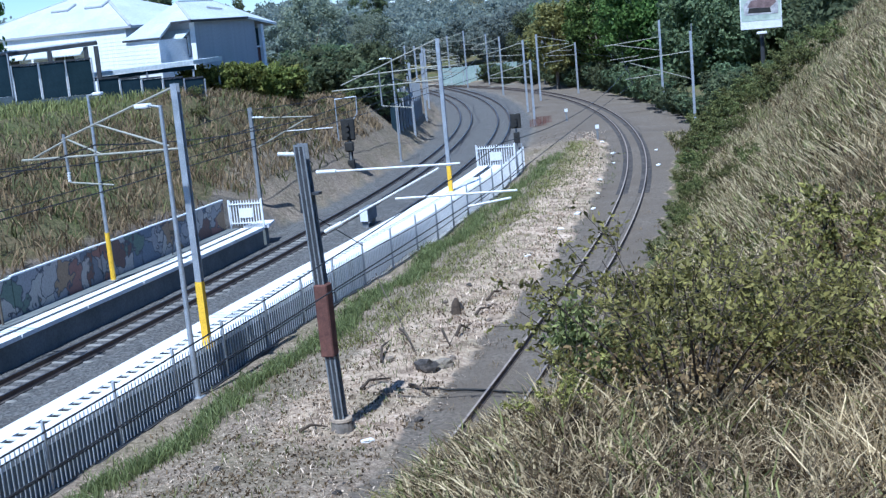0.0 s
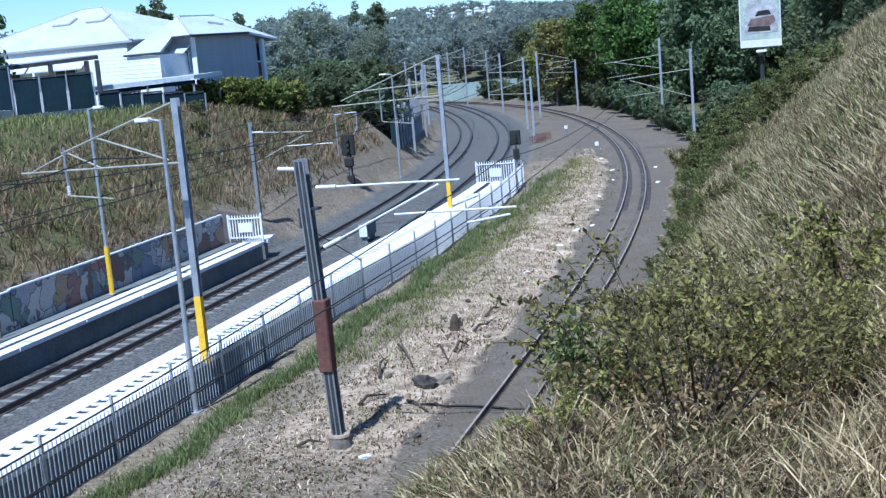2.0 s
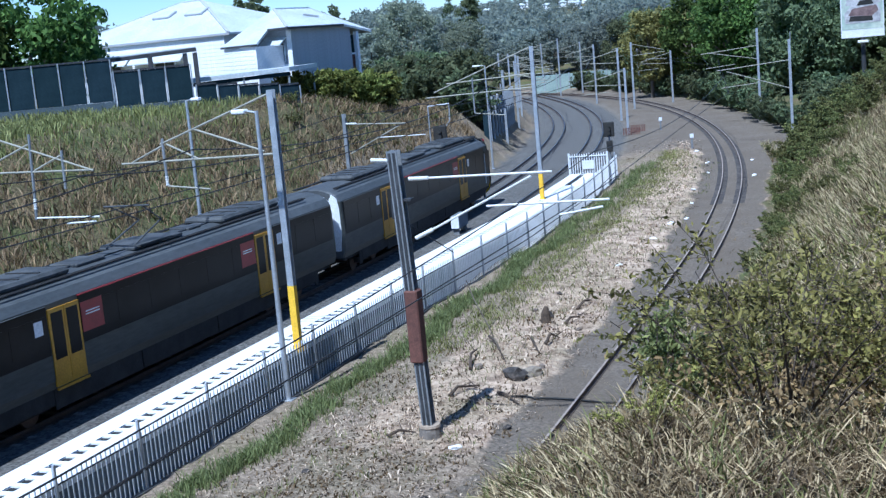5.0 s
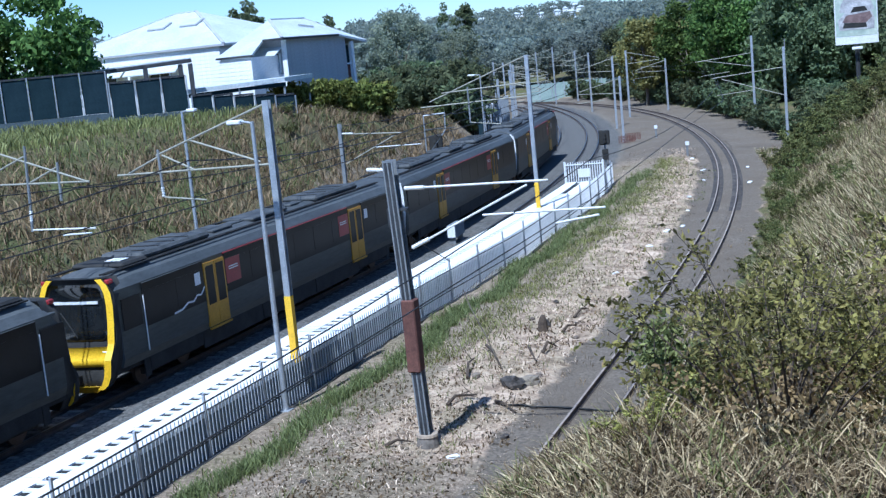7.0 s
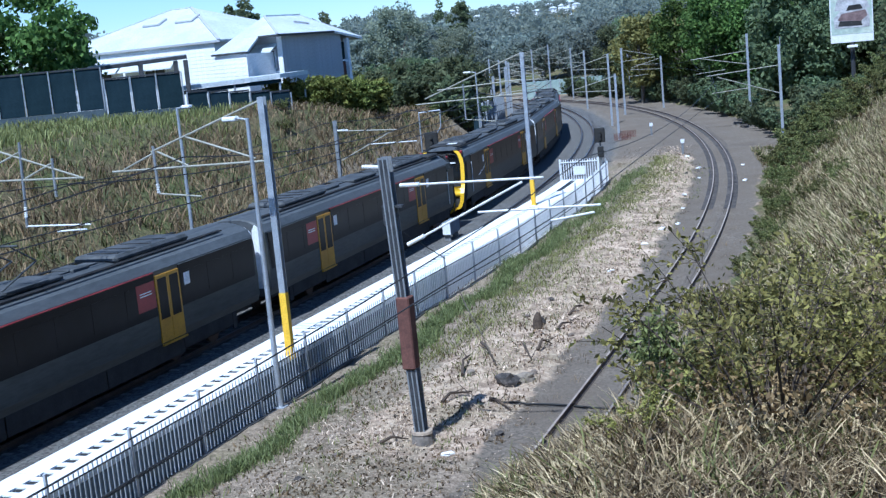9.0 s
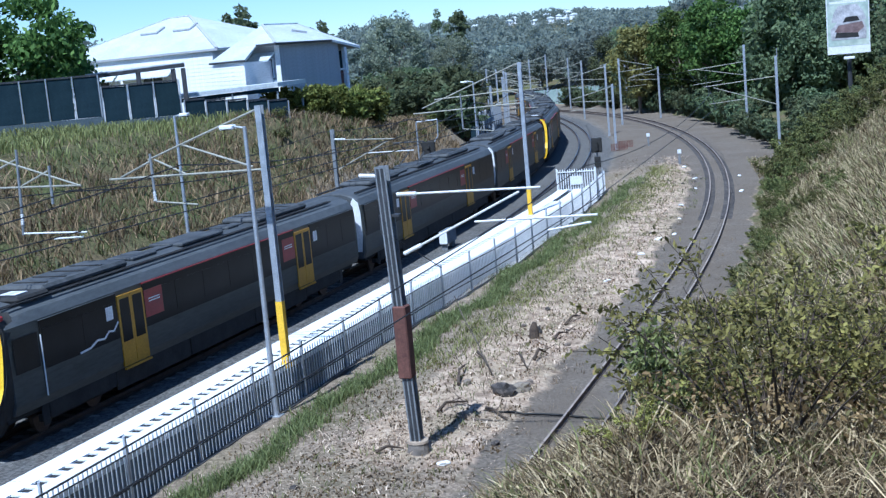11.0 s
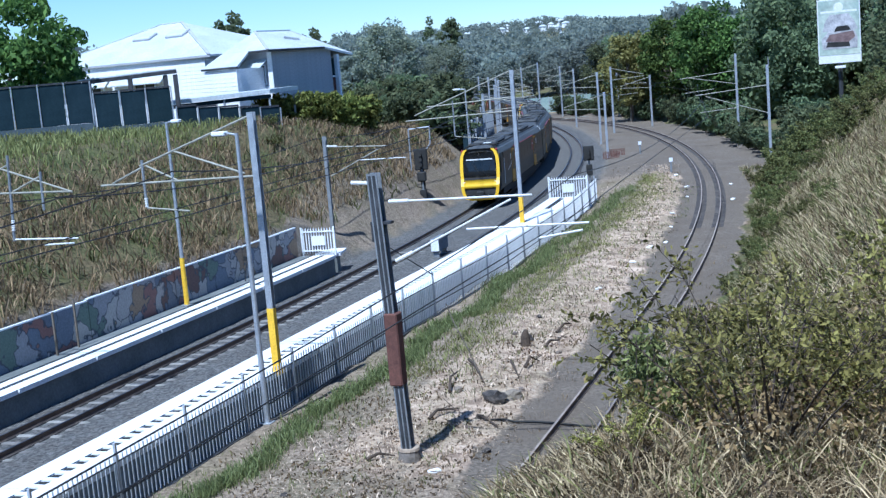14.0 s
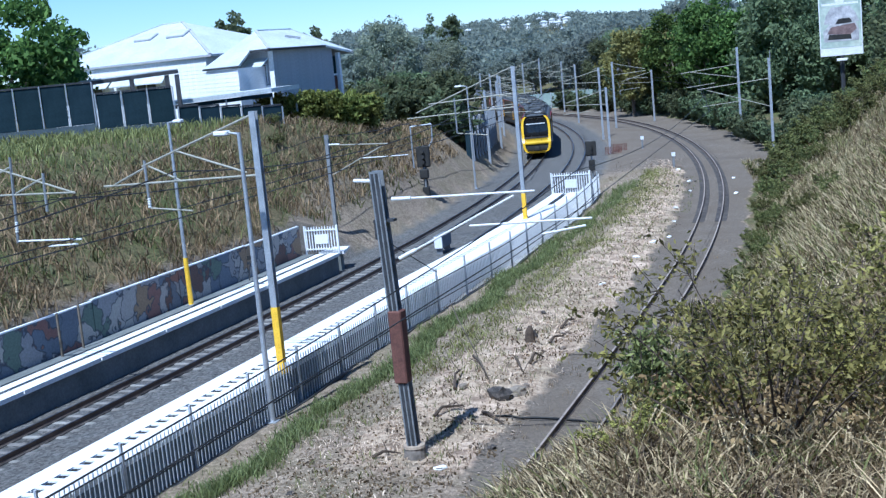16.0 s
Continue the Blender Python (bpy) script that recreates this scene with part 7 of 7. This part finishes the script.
def bits():
    ends = [((-1.92, 34.08), (-1.74, 36.37)), ((-0.15, 37.51), (0.04, 35.86)), ((-2.39, 31.81), (-1.64, 32.69)), ((-1.47, 38.27), (-0.95, 34.85)), ((1.45, 41.84), (2.03, 42.84)), ((0.98, 39.69), (1.48, 40.52)), ((-3.73, 28.73), (-3.07, 28.93)), ((-1.13, 32.18), (-0.61, 31.37)), ((0.26, 36.68), (0.72, 37.61))]
    r = random.Random(21)
    for p, q in ends:
        a, b = (Vector((x, y, ground_z(x, y) + 0.06)) for x, y in (p, q))
        bm = bmesh.new()
        k1 = a.lerp(b, 0.4) + Vector((r.uniform(-0.1, 0.1), r.uniform(-0.1, 0.1), r.uniform(0.05, 0.25)))
        rod(bm, a, k1, 0.05, 0.038, 6)
        rod(bm, k1, b, 0.038, 0.018, 6)
        for _ in range(2):
            e = k1.lerp(b, r.random())
            rod(bm, e, e + Vector((r.uniform(-0.4, 0.4), r.uniform(-0.4, 0.4), r.uniform(0.1, 0.35))), 0.016, 0.006, 5)
        tagged(part("dead_branch", bm, M["twig"]), "dark dead branch lying on the dry earth", "branch", "dead branches")
    x, y = (0.34, 39.89)
    bm = bmesh.new()
    rod(bm, (0, 0, -0.15), (0.02, 0.03, 0.3), 0.19, 0.15, 9)
    rod(bm, (0.02, 0.03, 0.3), (0.05, 0.02, 0.52), 0.15, 0.07, 9)
    stump = tagged(part("tree_stump", bm, M["twig"]), "short dark rotten tree stump on the dry earth", "stump")
    stump.matrix_basis = Matrix.Translation((x, y, ground_z(x, y)))
    bm = bmesh.new()
    a = Vector((-1.08, 35.9, 0))
    z = ground_z(a.x, a.y)
    pts = [Vector((-1.05, 35.9, z - 0.1)), Vector((-1.35, 36.1, z + 0.7)), Vector((-1.75, 36.5, z + 1.5)), Vector((-1.95, 36.6, z + 2.1))]
    for p, q in zip(pts[:-1], pts[1:]):
        rod(bm, p, q, 0.022, 0.016, 5)
    rod(bm, pts[1], pts[1] + Vector((0.25, -0.1, 0.35)), 0.012, 0.006, 5)
    tagged(part("dead_stick", bm, M["bark"]), "thin dead stick leaning out of the earth", "stick")
    # black tube laid where the old mast's bracket casts its shadow, to imitate it
    path = []
    for k in range(15):
        t = k / 14
        x, y = -0.9 + 3.4 * t, 31.9 - 0.9 * t + 0.25 * math.sin(t * 5)
        path.append(Vector((x, y, ground_z(x, y) + 0.05)))
    tagged(tube("cable", path, 0.03, M["under"]), "black tube imitating the old mast bracket's shadow across the earth", "cable")
    for s, o, hh in ((36.2, -3.2, 1.5), (37.4, -3.2, 1.7)):
        ob = thing("timber_stake", frame_at(s, o, 0.73), label="thin weathered timber stake before the mural wall", category="stake", group="timber stakes")
        part("stake", boxes((-0.035, 0.035, -0.035, 0.035, 0.0, hh), bevel=0.008), M["bark"], ob)
    ob = thing("sign_post", frame_at(49.5, -3.1, 0.73), label="small dark bent sign post on the platform", category="sign post")
    part("post", rods(((0, 0, 0), (0.12, 0, 0.75), 0.025), ((0.12, 0, 0.75), (0.18, 0, 1.0), 0.025)), M["dark_steel"], ob)
    part("plate", boxes((0.02, 0.3, -0.03, -0.01, 0.9, 1.1)), M["under"], ob)
    for s, o, w in ((60.6, 2.25, 0.8),):
        ob = thing("trackside_cabinet", frame_at(s, o, -0.25), label="low grey trackside cabinet with a pale end", category="trackside cabinet")
        part("body", boxes((-0.22, 0.22, -w, w, 0.35, 1.0), bevel=0.03), M["block"], ob)
        part("end_panel", boxes((-0.2, 0.2, -w - 0.02, -w - 0.004, 0.38, 0.97)), M["white"], ob)
        for y in (-w + 0.15, w - 0.15):
            part("leg", boxes((-0.15, 0.15, y - 0.05, y + 0.05, 0.0, 0.36)), M["grey_steel"], ob)
    for s, o, c in ((109, 6.9, "rust"), (111.5, 7.4, "rust")):
        p, h = on_line(s, o)
        ob = thing("barrier_netting", frame_at(s, o, ground_z(p.x, p.y)), label="faded orange-red safety netting beside the mast", category="safety netting")
        bm = bmesh.new()
        for k in range(7):
            bar(bm, (-0.7, 0, 0.05 + k * 0.09), (0.7, 0.05, 0.07 + k * 0.09), 0.03, 0.04)
            bar(bm, (-0.7 + k * 0.23, 0, 0.0), (-0.7 + k * 0.23, 0.03, 0.65), 0.04, 0.03)
        part("net", bm, M[c], ob)
    for x, y in ((12.3, 110.9), (12.6, 93.6), (20.4, 92.0)):
        ob = thing("marker_post", Matrix.Translation((x, y, ground_z(x, y))), label="short grey marker post beside the track", category="marker post", group="marker posts")
        part("post", boxes((-0.07, 0.07, -0.05, 0.05, -0.2, 1.1), bevel=0.01), M["rust" if x > 20 else "grey_steel"], ob)
        part("plate", boxes((-0.14, 0.14, -0.075, -0.055, 0.8, 1.1)), M["white"], ob)


def noise_barrier():
    ob = thing("noise_barrier", label="pale green sheet barrier beyond the far curve", category="noise barrier", kind="structure")
    M["pale_green"] = surface("pale_green_sheet", (0.26, 0.34, 0.31), (0.34, 0.42, 0.38), 0.4, 6, 0.7)
    for i in range(9):
        x = 2.5 + i * 2.0
        o = part("barrier_panel", boxes((x + 0.05, x + 1.95, -0.06, 0.06, -0.5, 2.9), bevel=0.02), M["pale_green"], ob)
        o.matrix_basis = Matrix.Translation((0, 203, ground_z(8, 203)))
        o = part("post", boxes((x - 0.08, x + 0.04, -0.1, 0.1, -0.5, 3.05)), M["galv"], ob)
        o.matrix_basis = Matrix.Translation((0, 203, ground_z(8, 203)))


billboard()
noise_barrier()
signal(79.0, -3.7, 0.0, 4.0, 0.9, 1.4, "tall black-backed railway signal with a pale frame on the bank", True)
signal(92.0, 5.9, -0.2, 2.7, 0.8, 1.1, "low black-backed railway signal beyond the platform end")
pile_wall()
stones()
bits()


motions()
